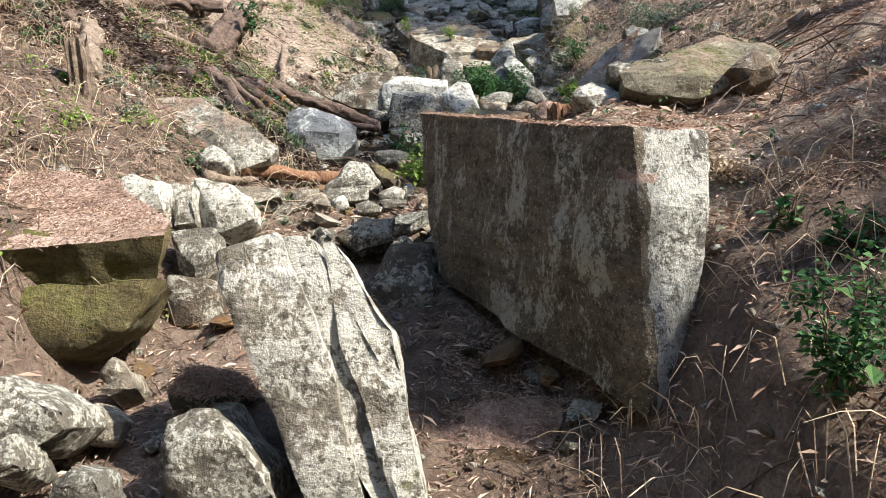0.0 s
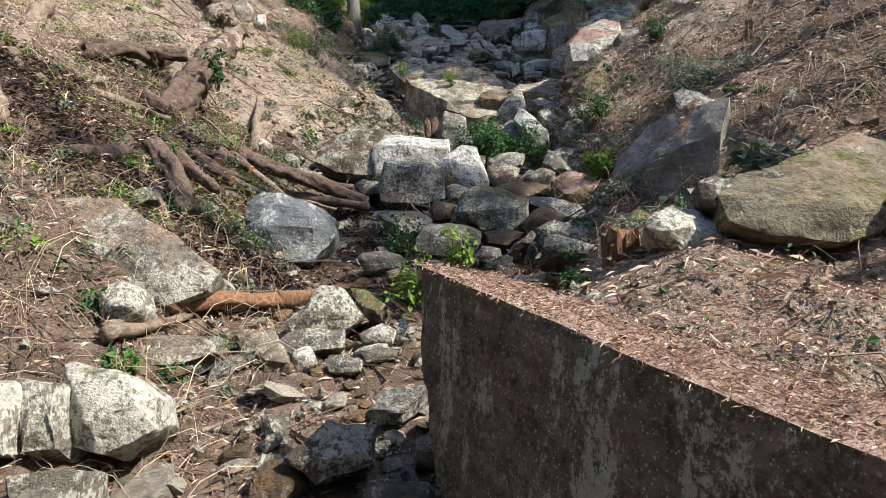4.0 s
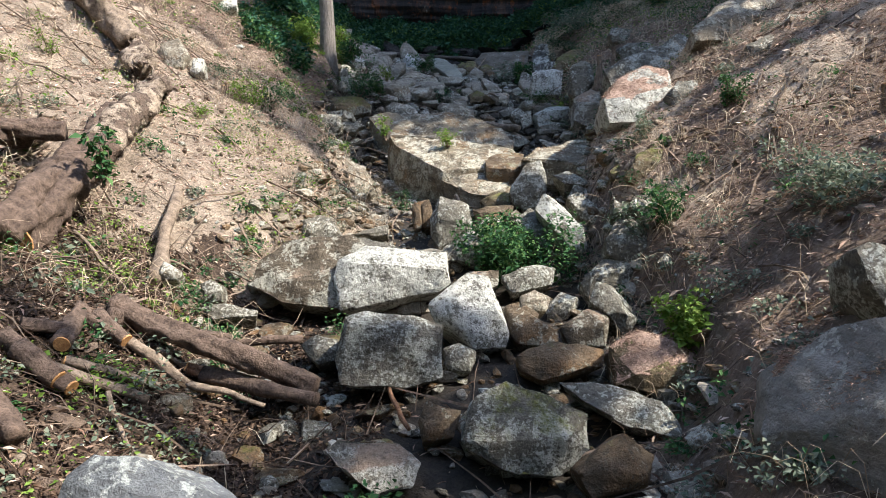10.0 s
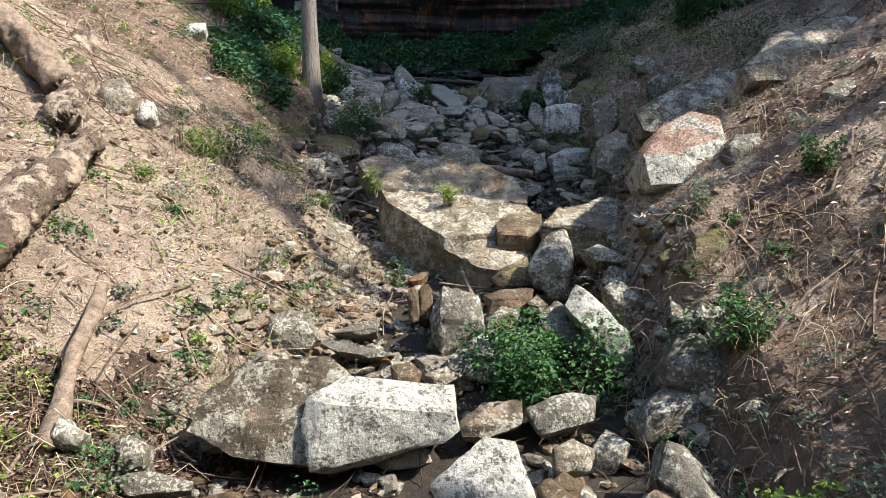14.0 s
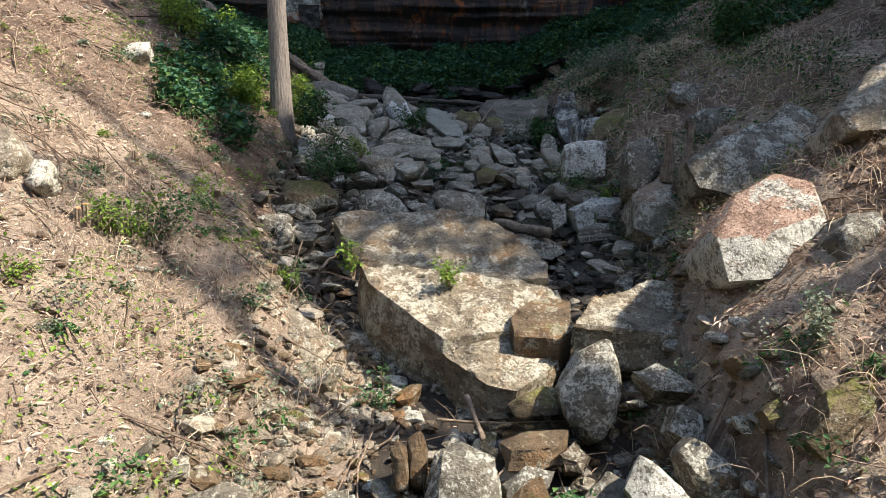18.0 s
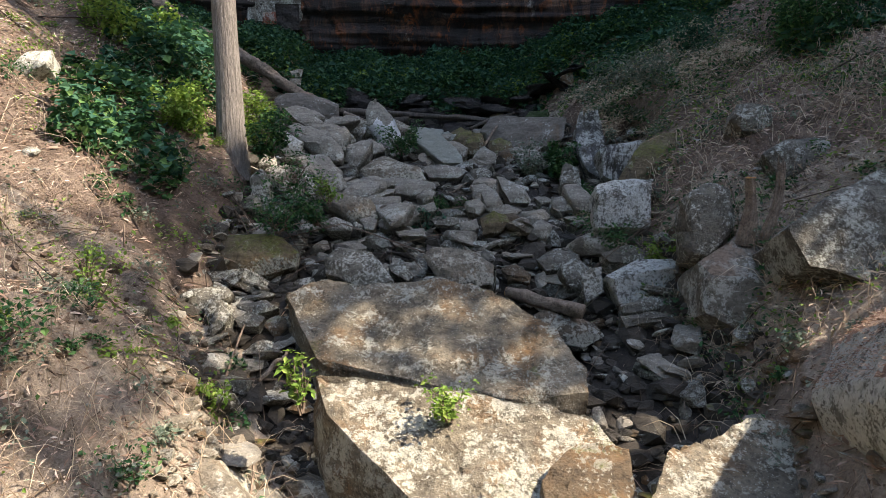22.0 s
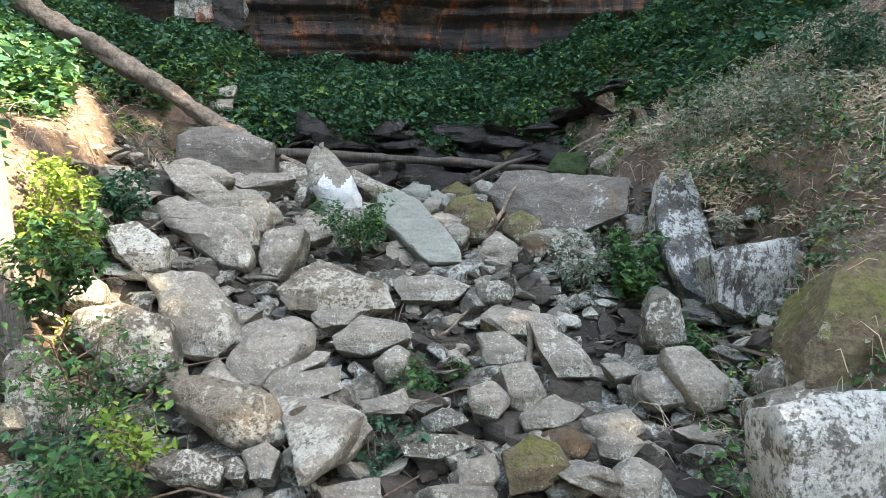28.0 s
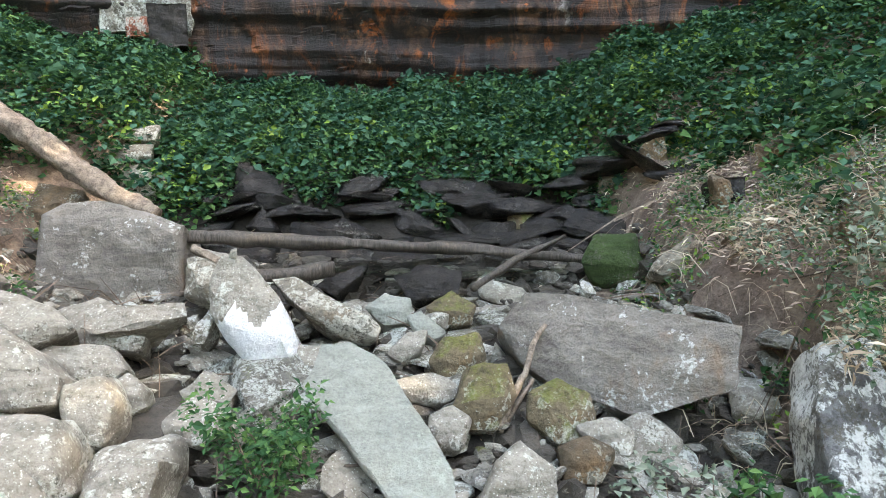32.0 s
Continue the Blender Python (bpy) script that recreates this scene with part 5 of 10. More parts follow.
crag("pale fluted stone beside the dry bank", PALE, [(1.86, 11.35, 3.03), (1.93, 11.39, 3.17), (2.12, 11.37, 3.11), (2.17, 11.31, 2.91), (2.00, 11.29, 2.83), (1.92, 11.27, 3.04), (2.00, 11.27, 3.04), (2.10, 11.27, 3.04)], (0.00, 0.19, -0.07))
crag("grey slab wedged in the lower gully", GREY, [(1.30, 10.40, 2.30), (1.39, 10.48, 2.45), (1.49, 10.46, 2.42), (1.72, 10.33, 2.14), (1.41, 10.30, 2.09), (1.30, 10.33, 2.15), (1.27, 10.30, 2.29), (1.40, 10.31, 2.27), (1.56, 10.30, 2.29)], (0.00, 0.19, -0.08))
crag("tan stone in the stones below the block", TAN, [(0.74, 10.78, 2.26), (0.88, 10.83, 2.31), (1.00, 10.77, 2.24), (0.95, 10.70, 2.15), (0.74, 10.70, 2.15), (0.78, 10.74, 2.24), (0.87, 10.72, 2.22), (0.93, 10.72, 2.23)], (0.00, 0.13, -0.06))
crag("brown stone in the stones below the block", BROWN, [(0.60, 10.43, 2.18), (0.75, 10.48, 2.25), (0.88, 10.43, 2.18), (0.80, 10.35, 2.09), (0.61, 10.37, 2.10), (0.66, 10.38, 2.16), (0.71, 10.38, 2.18), (0.82, 10.38, 2.18)], (0.00, 0.13, -0.07))
crag("upper layer of speckled grey stone on the stream slab", SLAB, [(-1.14, 16.26, 4.08), (-0.82, 16.43, 4.17), (0.19, 16.42, 4.17), (0.70, 16.21, 4.06), (1.07, 15.83, 3.86), (1.22, 15.46, 3.67), (1.18, 15.26, 3.56), (0.78, 15.20, 3.53), (0.32, 15.28, 3.57), (-0.06, 15.46, 3.66), (-0.80, 15.61, 3.74)], (0.00, 0.04, -0.34), shrink=1.0, steps=0.05)
crag("broad stream slab, dark flank and worn tan top", SLAB, [(-0.75, 15.12, 3.80), (-0.03, 14.97, 3.73), (0.61, 14.73, 3.60), (1.11, 14.77, 3.62), (1.28, 14.45, 3.45), (1.16, 14.27, 3.36), (0.87, 14.35, 3.40), (0.54, 14.43, 3.44), (0.43, 14.19, 3.32), (0.08, 14.10, 3.27), (-0.15, 14.36, 3.40), (-0.62, 14.79, 3.63)], (0.00, 0.04, -0.75), shrink=1.0, steps=0.05)
crag("lower stepped part of the stream slab", SLAB, [(-0.14, 14.55, 3.35), (0.11, 14.24, 3.23), (0.52, 14.30, 3.25), (0.68, 14.22, 3.22), (1.15, 14.17, 3.20), (1.05, 13.94, 3.11), (0.65, 13.60, 2.98), (0.41, 13.68, 3.01), (0.10, 14.02, 3.14)], (0.00, 0.04, -0.42), shrink=1.0, steps=0.05)
crag("wet brown step in the stream slab", BROWN, [(0.68, 14.28, 3.42), (0.93, 14.54, 3.52), (1.26, 14.50, 3.51), (1.22, 14.11, 3.36), (1.05, 13.95, 3.29), (0.67, 13.98, 3.31)], (0.00, 0.04, -0.30), shrink=1.0, steps=0.05)
crag("wide flat ledge slab with a broken mossy front", SLAB, [(1.11, 13.85, 3.47), (1.40, 14.26, 3.62), (1.97, 14.45, 3.69), (2.85, 14.32, 3.64), (2.90, 13.99, 3.52), (2.59, 13.72, 3.41), (2.00, 13.70, 3.41), (1.52, 13.78, 3.44)], (0.00, 0.04, -0.36), shrink=1.0, steps=0.05)
crag("flat grey stone wedged under the slab", GREY, [(0.56, 14.25, 3.08), (0.92, 14.30, 3.11), (1.19, 14.24, 3.07), (1.25, 14.13, 3.01), (0.78, 14.03, 2.94), (0.78, 14.14, 3.05), (0.95, 14.15, 3.07), (1.10, 14.14, 3.04)], (0.00, 0.13, -0.08))
crag("brown wet stone under the slab", MOSSY, [(0.54, 13.50, 2.91), (0.85, 13.61, 3.05), (1.08, 13.57, 3.00), (1.02, 13.44, 2.84), (0.65, 13.41, 2.80), (0.65, 13.47, 2.96), (0.84, 13.45, 2.92), (0.99, 13.44, 2.90)], (0.00, 0.23, -0.12))
crag("dark brown wet stones below the slab", BROWN, [(0.45, 13.00, 2.82), (0.67, 13.05, 2.88), (0.94, 13.06, 2.88), (0.90, 12.90, 2.71), (0.49, 12.88, 2.68), (0.52, 12.91, 2.80), (0.66, 12.96, 2.83), (0.85, 12.95, 2.82)], (0.00, 0.20, -0.11))
crag("dark stone in the trickle below the slab", DARK, [(0.82, 12.88, 2.81), (0.97, 12.95, 2.90), (1.11, 12.85, 2.78), (1.02, 12.76, 2.66), (0.83, 12.78, 2.69), (0.85, 12.83, 2.80), (0.95, 12.79, 2.79), (1.03, 12.83, 2.80)], (0.00, 0.16, -0.08))
crag("flat grey stone leaning by the pinnacle", PALE, [(1.40, 13.23, 3.28), (1.65, 13.29, 3.33), (1.93, 13.12, 3.19), (1.88, 13.05, 3.13), (1.56, 13.07, 3.15), (1.54, 13.13, 3.25), (1.69, 13.09, 3.22), (1.83, 13.09, 3.23)], (0.00, 0.13, -0.08))
crag("pale slab with lichen below the ledge", PALE, [(1.49, 12.39, 3.03), (1.60, 12.44, 3.12), (1.75, 12.37, 2.98), (1.84, 12.30, 2.87), (1.77, 12.24, 2.77), (1.58, 12.28, 2.85), (1.55, 12.27, 2.95), (1.68, 12.32, 3.00), (1.77, 12.29, 2.96)], (0.00, 0.20, -0.09))
crag("pale stone with moss in the bank", MOSSY, [(1.89, 12.24, 3.36), (2.02, 12.29, 3.43), (2.25, 12.28, 3.42), (2.20, 12.23, 3.33), (2.00, 12.15, 3.20), (1.88, 12.18, 3.25), (1.90, 12.16, 3.33), (2.04, 12.18, 3.35), (2.11, 12.19, 3.34)], (0.00, 0.17, -0.08))
crag("moss-covered rock face set in the bank", MOSSY, [(1.99, 11.92, 3.31), (2.14, 12.04, 3.55), (2.35, 12.08, 3.64), (2.46, 12.04, 3.55), (2.33, 11.90, 3.28), (2.09, 11.86, 3.21), (2.09, 11.91, 3.49), (2.18, 11.90, 3.44), (2.32, 11.91, 3.45)], (0.00, 0.22, -0.09))
crag("pale stone under the broad ledge", PALE, [(2.02, 12.53, 3.52), (2.22, 12.62, 3.64), (2.36, 12.59, 3.61), (2.30, 12.51, 3.49), (2.08, 12.45, 3.40), (2.10, 12.48, 3.52), (2.17, 12.50, 3.54), (2.26, 12.47, 3.52)], (0.00, 0.17, -0.08))
crag("upright grey stone in the stones", GREY, [(-0.07, 12.57, 2.74), (-0.02, 12.66, 2.92), (0.15, 12.69, 2.98), (0.35, 12.64, 2.88), (0.41, 12.50, 2.61), (-0.06, 12.51, 2.62), (0.02, 12.50, 2.81), (0.11, 12.53, 2.79), (0.27, 12.55, 2.87)], (0.00, 0.29, -0.12))
crag("thin brown slab standing on edge", BROWN, [(-0.33, 12.76, 2.88), (-0.28, 12.79, 2.99), (-0.20, 12.77, 2.91), (-0.20, 12.69, 2.66), (-0.28, 12.69, 2.64), (-0.29, 12.73, 2.86), (-0.25, 12.71, 2.82), (-0.22, 12.71, 2.84)], (0.00, 0.12, -0.04))
crag("thin brown slab standing beside another", BROWN, [(-0.20, 12.85, 2.92), (-0.12, 12.86, 2.96), (-0.08, 12.83, 2.85), (-0.10, 12.77, 2.66), (-0.18, 12.77, 2.67), (-0.17, 12.79, 2.84), (-0.13, 12.79, 2.81), (-0.10, 12.80, 2.82)], (0.00, 0.10, -0.04))
crag("tan rock face set in the bank", TAN, [(-1.83, 14.43, 3.24), (-1.74, 14.54, 3.37), (-1.40, 14.62, 3.45), (-1.25, 14.60, 3.43), (-1.06, 14.46, 3.27), (-0.88, 14.31, 3.10), (-1.03, 14.20, 2.98), (-1.58, 14.24, 3.03), (-1.54, 14.36, 3.29), (-1.33, 14.28, 3.22), (-1.01, 14.34, 3.31)], (0.00, 0.35, -0.18))
crag("tan flat stone lying in the dry litter", TAN, [(-1.69, 13.01, 2.84), (-1.57, 13.06, 2.89), (-1.22, 12.88, 2.75), (-1.27, 12.78, 2.67), (-1.45, 12.82, 2.70), (-1.54, 12.90, 2.81), (-1.44, 12.88, 2.81), (-1.27, 12.87, 2.80)], (0.00, 0.14, -0.09))
crag("tan stone in the dry rubble", TAN, [(-1.27, 12.96, 2.80), (-1.12, 12.99, 2.83), (-0.95, 12.92, 2.75), (-1.06, 12.84, 2.68), (-1.23, 12.86, 2.70), (-1.19, 12.87, 2.76), (-1.10, 12.87, 2.76), (-1.04, 12.88, 2.76)], (0.00, 0.12, -0.06))
crag("squared lichen block with a red-brown needle top", BRIGHT, [(2.15, 13.62, 4.25), (2.41, 13.84, 4.52), (2.79, 13.96, 4.67), (3.07, 13.91, 4.61), (3.10, 13.65, 4.29), (3.02, 13.49, 4.08), (2.65, 13.37, 3.93), (2.18, 13.35, 3.91), (2.14, 13.50, 4.09), (2.12, 13.47, 4.20), (2.54, 13.44, 4.28), (2.98, 13.59, 4.39)], (0.00, 0.61, -0.30), top=LEAFY, wear=0.018, bevel=0.015)
crag("upright white lichen stone", PALE, [(2.24, 16.20, 4.72), (2.28, 16.27, 4.93), (2.44, 16.30, 5.01), (2.60, 16.28, 4.95), (2.61, 16.18, 4.66), (2.37, 16.10, 4.44), (2.25, 16.11, 4.47), (2.25, 16.13, 4.67), (2.42, 16.17, 4.79), (2.50, 16.11, 4.67)], (0.00, 0.32, -0.12))
crag("lichen block with sunlit needles on top", LITTERED, [(2.25, 15.97, 4.38), (2.59, 16.11, 4.61), (2.78, 16.10, 4.58), (3.07, 15.91, 4.28), (2.82, 15.79, 4.08), (2.50, 15.67, 3.88), (2.24, 15.76, 4.02), (2.29, 15.79, 4.32), (2.61, 15.75, 4.30), (2.84, 15.73, 4.20)], (0.00, 0.54, -0.24))
crag("long tilted grey slab on the bank", GREY, [(2.55, 15.25, 4.77), (3.07, 15.44, 5.04), (3.83, 15.68, 5.38), (3.91, 15.62, 5.30), (4.03, 15.47, 5.07), (4.49, 15.43, 5.02), (3.86, 15.23, 4.73), (3.13, 15.00, 4.40), (2.62, 15.06, 4.49), (2.98, 15.26, 4.90), (3.47, 15.32, 5.00), (4.07, 15.19, 4.81)], (0.00, 0.71, -0.34))
crag("flat white ledge stone", PALE, [(3.55, 17.44, 5.57), (3.98, 17.49, 5.63), (4.29, 17.42, 5.55), (4.23, 17.28, 5.42), (3.55, 17.25, 5.38), (3.67, 17.30, 5.52), (3.92, 17.27, 5.48), (4.14, 17.29, 5.51)], (0.00, 0.24, -0.13))
crag("dark rock face under the white ledge stone", GREY, [(3.14, 16.77, 5.26), (3.36, 16.81, 5.36), (3.96, 16.81, 5.37), (3.91, 16.76, 5.23), (3.29, 16.69, 5.05), (3.29, 16.72, 5.28), (3.50, 16.69, 5.23), (3.68, 16.69, 5.25)], (0.00, 0.27, -0.11))
crag("white stone on the sunny bank", WHITE, [(-4.02, 17.60, 6.07), (-3.91, 17.72, 6.25), (-3.68, 17.74, 6.27), (-3.71, 17.63, 6.11), (-3.89, 17.55, 6.01), (-3.90, 17.57, 6.12), (-3.82, 17.57, 6.16), (-3.67, 17.57, 6.13)], (0.00, 0.21, -0.10))
crag("pale stone low on the sunny bank", WHITE, [(-3.35, 14.10, 4.62), (-3.30, 14.21, 4.80), (-3.18, 14.20, 4.78), (-3.14, 14.09, 4.60), (-3.24, 14.06, 4.56), (-3.28, 14.07, 4.65), (-3.20, 14.07, 4.65), (-3.14, 14.06, 4.64)], (0.00, 0.16, -0.07))
crag("tan rock at the fallen trunk's end", TAN, [(-3.78, 14.26, 4.99), (-3.54, 14.30, 5.06), (-3.38, 14.18, 4.85), (-3.42, 14.07, 4.67), (-3.68, 14.07, 4.67), (-3.58, 14.10, 4.84), (-3.50, 14.10, 4.83), (-3.38, 14.07, 4.80)], (0.00, 0.23, -0.10))
crag("white upright stone beside the shaded bank", PALE, [(-1.79, 16.14, 3.99), (-1.73, 16.18, 4.08), (-1.60, 16.16, 4.03), (-1.59, 16.09, 3.86), (-1.73, 16.07, 3.80), (-1.72, 16.09, 3.95), (-1.67, 16.09, 3.97), (-1.62, 16.09, 3.94)], (0.00, 0.16, -0.06))
crag("flat pale stone in the shaded bed", PALE, [(-2.02, 16.70, 4.10), (-1.88, 16.78, 4.18), (-1.70, 16.77, 4.17), (-1.80, 16.67, 4.06), (-1.93, 16.70, 4.14), (-1.82, 16.71, 4.14), (-1.72, 16.69, 4.13)], (0.00, 0.11, -0.06))
crag("rock with moss set in the brown bank", GREY, [(2.82, 13.19, 4.26), (2.99, 13.30, 4.44), (3.24, 13.28, 4.42), (3.21, 13.17, 4.22), (2.89, 13.08, 4.07), (2.87, 13.16, 4.33), (2.97, 13.10, 4.26), (3.14, 13.15, 4.31)], (0.00, 0.23, -0.11))
crag("reddish boulder high on the bank", TAN, [(3.52, 14.33, 5.21), (4.05, 14.75, 5.63), (5.10, 15.03, 5.92), (5.36, 14.93, 5.82), (4.83, 14.46, 5.35), (3.98, 14.16, 5.04), (3.53, 14.16, 5.04), (3.86, 14.29, 5.42), (4.22, 14.25, 5.38), (4.68, 14.35, 5.42)], (0.00, 0.81, -0.44))
crag("pale ledge boulder on the upper bank", PALE, [(3.77, 13.16, 4.82), (4.09, 13.29, 4.96), (4.71, 13.37, 5.05), (4.50, 13.01, 4.65), (3.77, 13.00, 4.63), (3.86, 13.01, 4.77), (4.13, 13.00, 4.77), (4.38, 13.10, 4.84)], (0.00, 0.40, -0.21))
crag("small pale stone on the upper bank", PALE, [(4.23, 13.31, 5.14), (4.40, 13.41, 5.28), (4.59, 13.38, 5.25), (4.52, 13.26, 5.08), (4.28, 13.24, 5.05), (4.28, 13.27, 5.14), (4.35, 13.25, 5.12), (4.46, 13.25, 5.16)], (0.00, 0.20, -0.10))
crag("lichen ledge on the upper bank", PALE, [(3.13, 17.46, 5.62), (3.21, 17.54, 5.79), (3.47, 17.54, 5.80), (3.63, 17.52, 5.75), (3.55, 17.37, 5.44), (3.22, 17.39, 5.48), (3.19, 17.37, 5.63), (3.30, 17.38, 5.63), (3.46, 17.41, 5.67)], (0.00, 0.25, -0.11))
crag("rounded brown boulder above the little fall", TAN, [(0.03, 17.01, 4.30), (0.12, 17.05, 4.36), (0.29, 17.06, 4.37), (0.55, 17.02, 4.32), (0.70, 16.95, 4.21), (0.67, 16.84, 4.06), (0.39, 16.81, 4.01), (0.15, 16.88, 4.12), (0.20, 16.87, 4.18), (0.34, 16.87, 4.23), (0.55, 16.89, 4.25)], (0.00, 0.35, -0.17))
crag("white speckled stone in the stream bed", PALE, [(-0.92, 16.92, 4.29), (-0.78, 16.99, 4.37), (-0.53, 16.98, 4.35), (-0.38, 16.89, 4.26), (-0.22, 16.71, 4.09), (-0.43, 16.68, 4.05), (-0.87, 16.79, 4.17), (-0.81, 16.81, 4.28), (-0.52, 16.74, 4.22), (-0.40, 16.80, 4.26)], (0.00, 0.30, -0.17))
crag("sunlit pale stone beside the dry grass", PALE, [(-0.34, 16.91, 4.24), (-0.16, 16.95, 4.29), (-0.03, 16.82, 4.13), (-0.11, 16.78, 4.07), (-0.30, 16.84, 4.15), (-0.27, 16.79, 4.16), (-0.17, 16.79, 4.18), (-0.10, 16.83, 4.21)], (0.00, 0.16, -0.08))
crag("grey block beside the dry grass", GREY, [(-0.04, 16.70, 4.08), (0.06, 16.73, 4.13), (0.24, 16.73, 4.12), (0.32, 16.62, 3.96), (0.26, 16.58, 3.91), (0.02, 16.63, 3.98), (0.06, 16.64, 4.07), (0.13, 16.64, 4.05), (0.27, 16.61, 4.02)], (0.00, 0.17, -0.08))
crag("low mossy brown boulder in the bank", MOSSY, [(-2.01, 17.00, 4.29), (-1.88, 17.15, 4.48), (-1.46, 17.14, 4.46), (-1.15, 17.03, 4.33), (-1.18, 16.94, 4.21), (-1.43, 16.90, 4.16), (-1.79, 16.89, 4.16), (-1.75, 16.94, 4.34), (-1.54, 16.90, 4.28), (-1.30, 16.93, 4.29)], (0.00, 0.34, -0.17))
crag("stacked grey block with a lichen face", BRIGHT, [(1.68, 16.65, 4.16), (2.00, 16.71, 4.27), (2.39, 16.73, 4.30), (2.42, 16.59, 4.06), (2.10, 16.51, 3.94), (1.78, 16.51, 3.93), (1.73, 16.54, 4.15), (2.29, 16.57, 4.24)], (0.00, 0.32, -0.15), wear=0.018, bevel=0.015)
crag("thin slab under the stacked block", PALE, [(1.75, 16.38, 3.95), (2.22, 16.42, 4.01), (2.22, 16.38, 3.94), (1.78, 16.34, 3.88), (1.88, 16.35, 3.95), (1.99, 16.35, 3.94), (2.09, 16.35, 3.94)], (0.00, 0.17, -0.08))
crag("lower block beneath the stack", PALE, [(1.70, 16.22, 3.89), (2.01, 16.26, 3.94), (2.19, 16.22, 3.90), (2.12, 16.18, 3.84), (1.73, 16.14, 3.80), (1.81, 16.17, 3.89), (1.95, 16.17, 3.89), (2.10, 16.18, 3.90)], (0.00, 0.18, -0.09))
crag("upright lichen stone beside the stack", PALE, [(1.47, 16.71, 4.16), (1.57, 16.74, 4.21), (1.69, 16.75, 4.24), (1.70, 16.65, 4.00), (1.50, 16.60, 3.88), (1.47, 16.65, 4.00), (1.48, 16.66, 4.11), (1.57, 16.65, 4.09), (1.62, 16.62, 4.05)], (0.00, 0.20, -0.08))
crag("dark stone above the fall", GREY, [(1.34, 16.91, 4.19), (1.48, 16.96, 4.26), (1.59, 16.89, 4.16), (1.53, 16.78, 4.00), (1.38, 16.80, 4.03), (1.36, 16.80, 4.11), (1.45, 16.81, 4.13), (1.55, 16.85, 4.16)], (0.00, 0.16, -0.07))
crag("pale-topped slab over the hollow", GREY, [(1.12, 17.17, 4.23), (1.35, 17.26, 4.30), (1.59, 17.21, 4.26), (1.48, 17.07, 4.15), (1.22, 17.06, 4.14), (1.22, 17.12, 4.23), (1.36, 17.12, 4.22), (1.44, 17.09, 4.20)], (0.00, 0.12, -0.08))
crag("flat lichen stone above the stack", PALE, [(1.75, 17.03, 4.30), (2.01, 17.09, 4.35), (2.23, 17.03, 4.30), (2.19, 16.95, 4.23), (1.81, 16.96, 4.24), (1.84, 17.00, 4.30), (1.99, 16.98, 4.29), (2.15, 16.99, 4.29)], (0.00, 0.11, -0.07))
crag("pale lichen block in the weeds", PALE, [(1.91, 17.78, 4.85), (2.23, 17.85, 4.93), (2.60, 17.80, 4.87), (2.48, 17.65, 4.66), (2.17, 17.59, 4.57), (1.91, 17.66, 4.67), (2.05, 17.65, 4.76), (2.22, 17.62, 4.78), (2.36, 17.61, 4.76)], (0.00, 0.31, -0.15))
crag("brown wet stone beside the fall", BROWN, [(0.77, 17.07, 4.15), (0.92, 17.12, 4.21), (1.08, 17.04, 4.11), (1.05, 16.96, 4.02), (0.82, 16.98, 4.04), (0.84, 16.99, 4.11), (0.91, 16.99, 4.09), (1.01, 16.97, 4.10)], (0.00, 0.15, -0.07))
crag("dark wet rock under the log", DARK, [(0.93, 16.43, 3.79), (1.16, 16.52, 3.89), (1.52, 16.42, 3.78), (1.61, 16.33, 3.68), (1.39, 16.25, 3.59), (1.01, 16.30, 3.64), (1.05, 16.30, 3.73), (1.28, 16.33, 3.77), (1.42, 16.29, 3.72)], (0.00, 0.24, -0.13))
crag("tilted pale stone in the stony bed", PALE, [(-2.01, 16.28, 4.05), (-1.88, 16.34, 4.11), (-1.66, 16.38, 4.14), (-1.60, 16.32, 4.09), (-1.88, 16.21, 3.97), (-1.94, 16.30, 4.11), (-1.81, 16.28, 4.10), (-1.63, 16.26, 4.07)], (0.00, 0.14, -0.08))
crag("white-patched stone in the stony bed", PALE, [(-1.77, 15.95, 3.85), (-1.72, 16.04, 4.02), (-1.64, 16.06, 4.08), (-1.52, 16.02, 4.00), (-1.54, 15.96, 3.87), (-1.69, 15.91, 3.77), (-1.70, 15.94, 3.92), (-1.63, 15.94, 3.97), (-1.55, 15.93, 3.93)], (0.00, 0.17, -0.07))
crag("grey stone in the stony bed", GREY, [(-1.56, 16.17, 3.91), (-1.45, 16.22, 3.97), (-1.29, 16.18, 3.92), (-1.34, 16.12, 3.84), (-1.50, 16.11, 3.84), (-1.47, 16.13, 3.90), (-1.40, 16.12, 3.90), (-1.34, 16.13, 3.89)], (0.00, 0.12, -0.06))
crag("flat grey stone in the stony bed", GREY, [(-1.68, 16.54, 4.02), (-1.37, 16.60, 4.08), (-1.27, 16.54, 4.03), (-1.56, 16.47, 3.97), (-1.56, 16.51, 4.03), (-1.46, 16.50, 4.02), (-1.31, 16.50, 4.02)], (0.00, 0.10, -0.06))
crag("grey flat stone in the stony bed", GREY, [(-1.59, 16.37, 3.97), (-1.34, 16.41, 4.00), (-1.20, 16.35, 3.95), (-1.41, 16.30, 3.91), (-1.48, 16.34, 3.96), (-1.36, 16.33, 3.96), (-1.27, 16.35, 3.98)], (0.00, 0.09, -0.05))
crag("angular grey slab in the rubble below the pool", TALUS, [(-0.90, 18.66, 4.77), (-0.79, 18.82, 4.91), (-0.55, 18.90, 4.99), (-0.43, 18.84, 4.93), (-0.43, 18.74, 4.84), (-0.67, 18.57, 4.68), (-0.84, 18.57, 4.68), (-0.78, 18.64, 4.82), (-0.65, 18.66, 4.83), (-0.48, 18.67, 4.86)], (0.00, 0.20, -0.12))
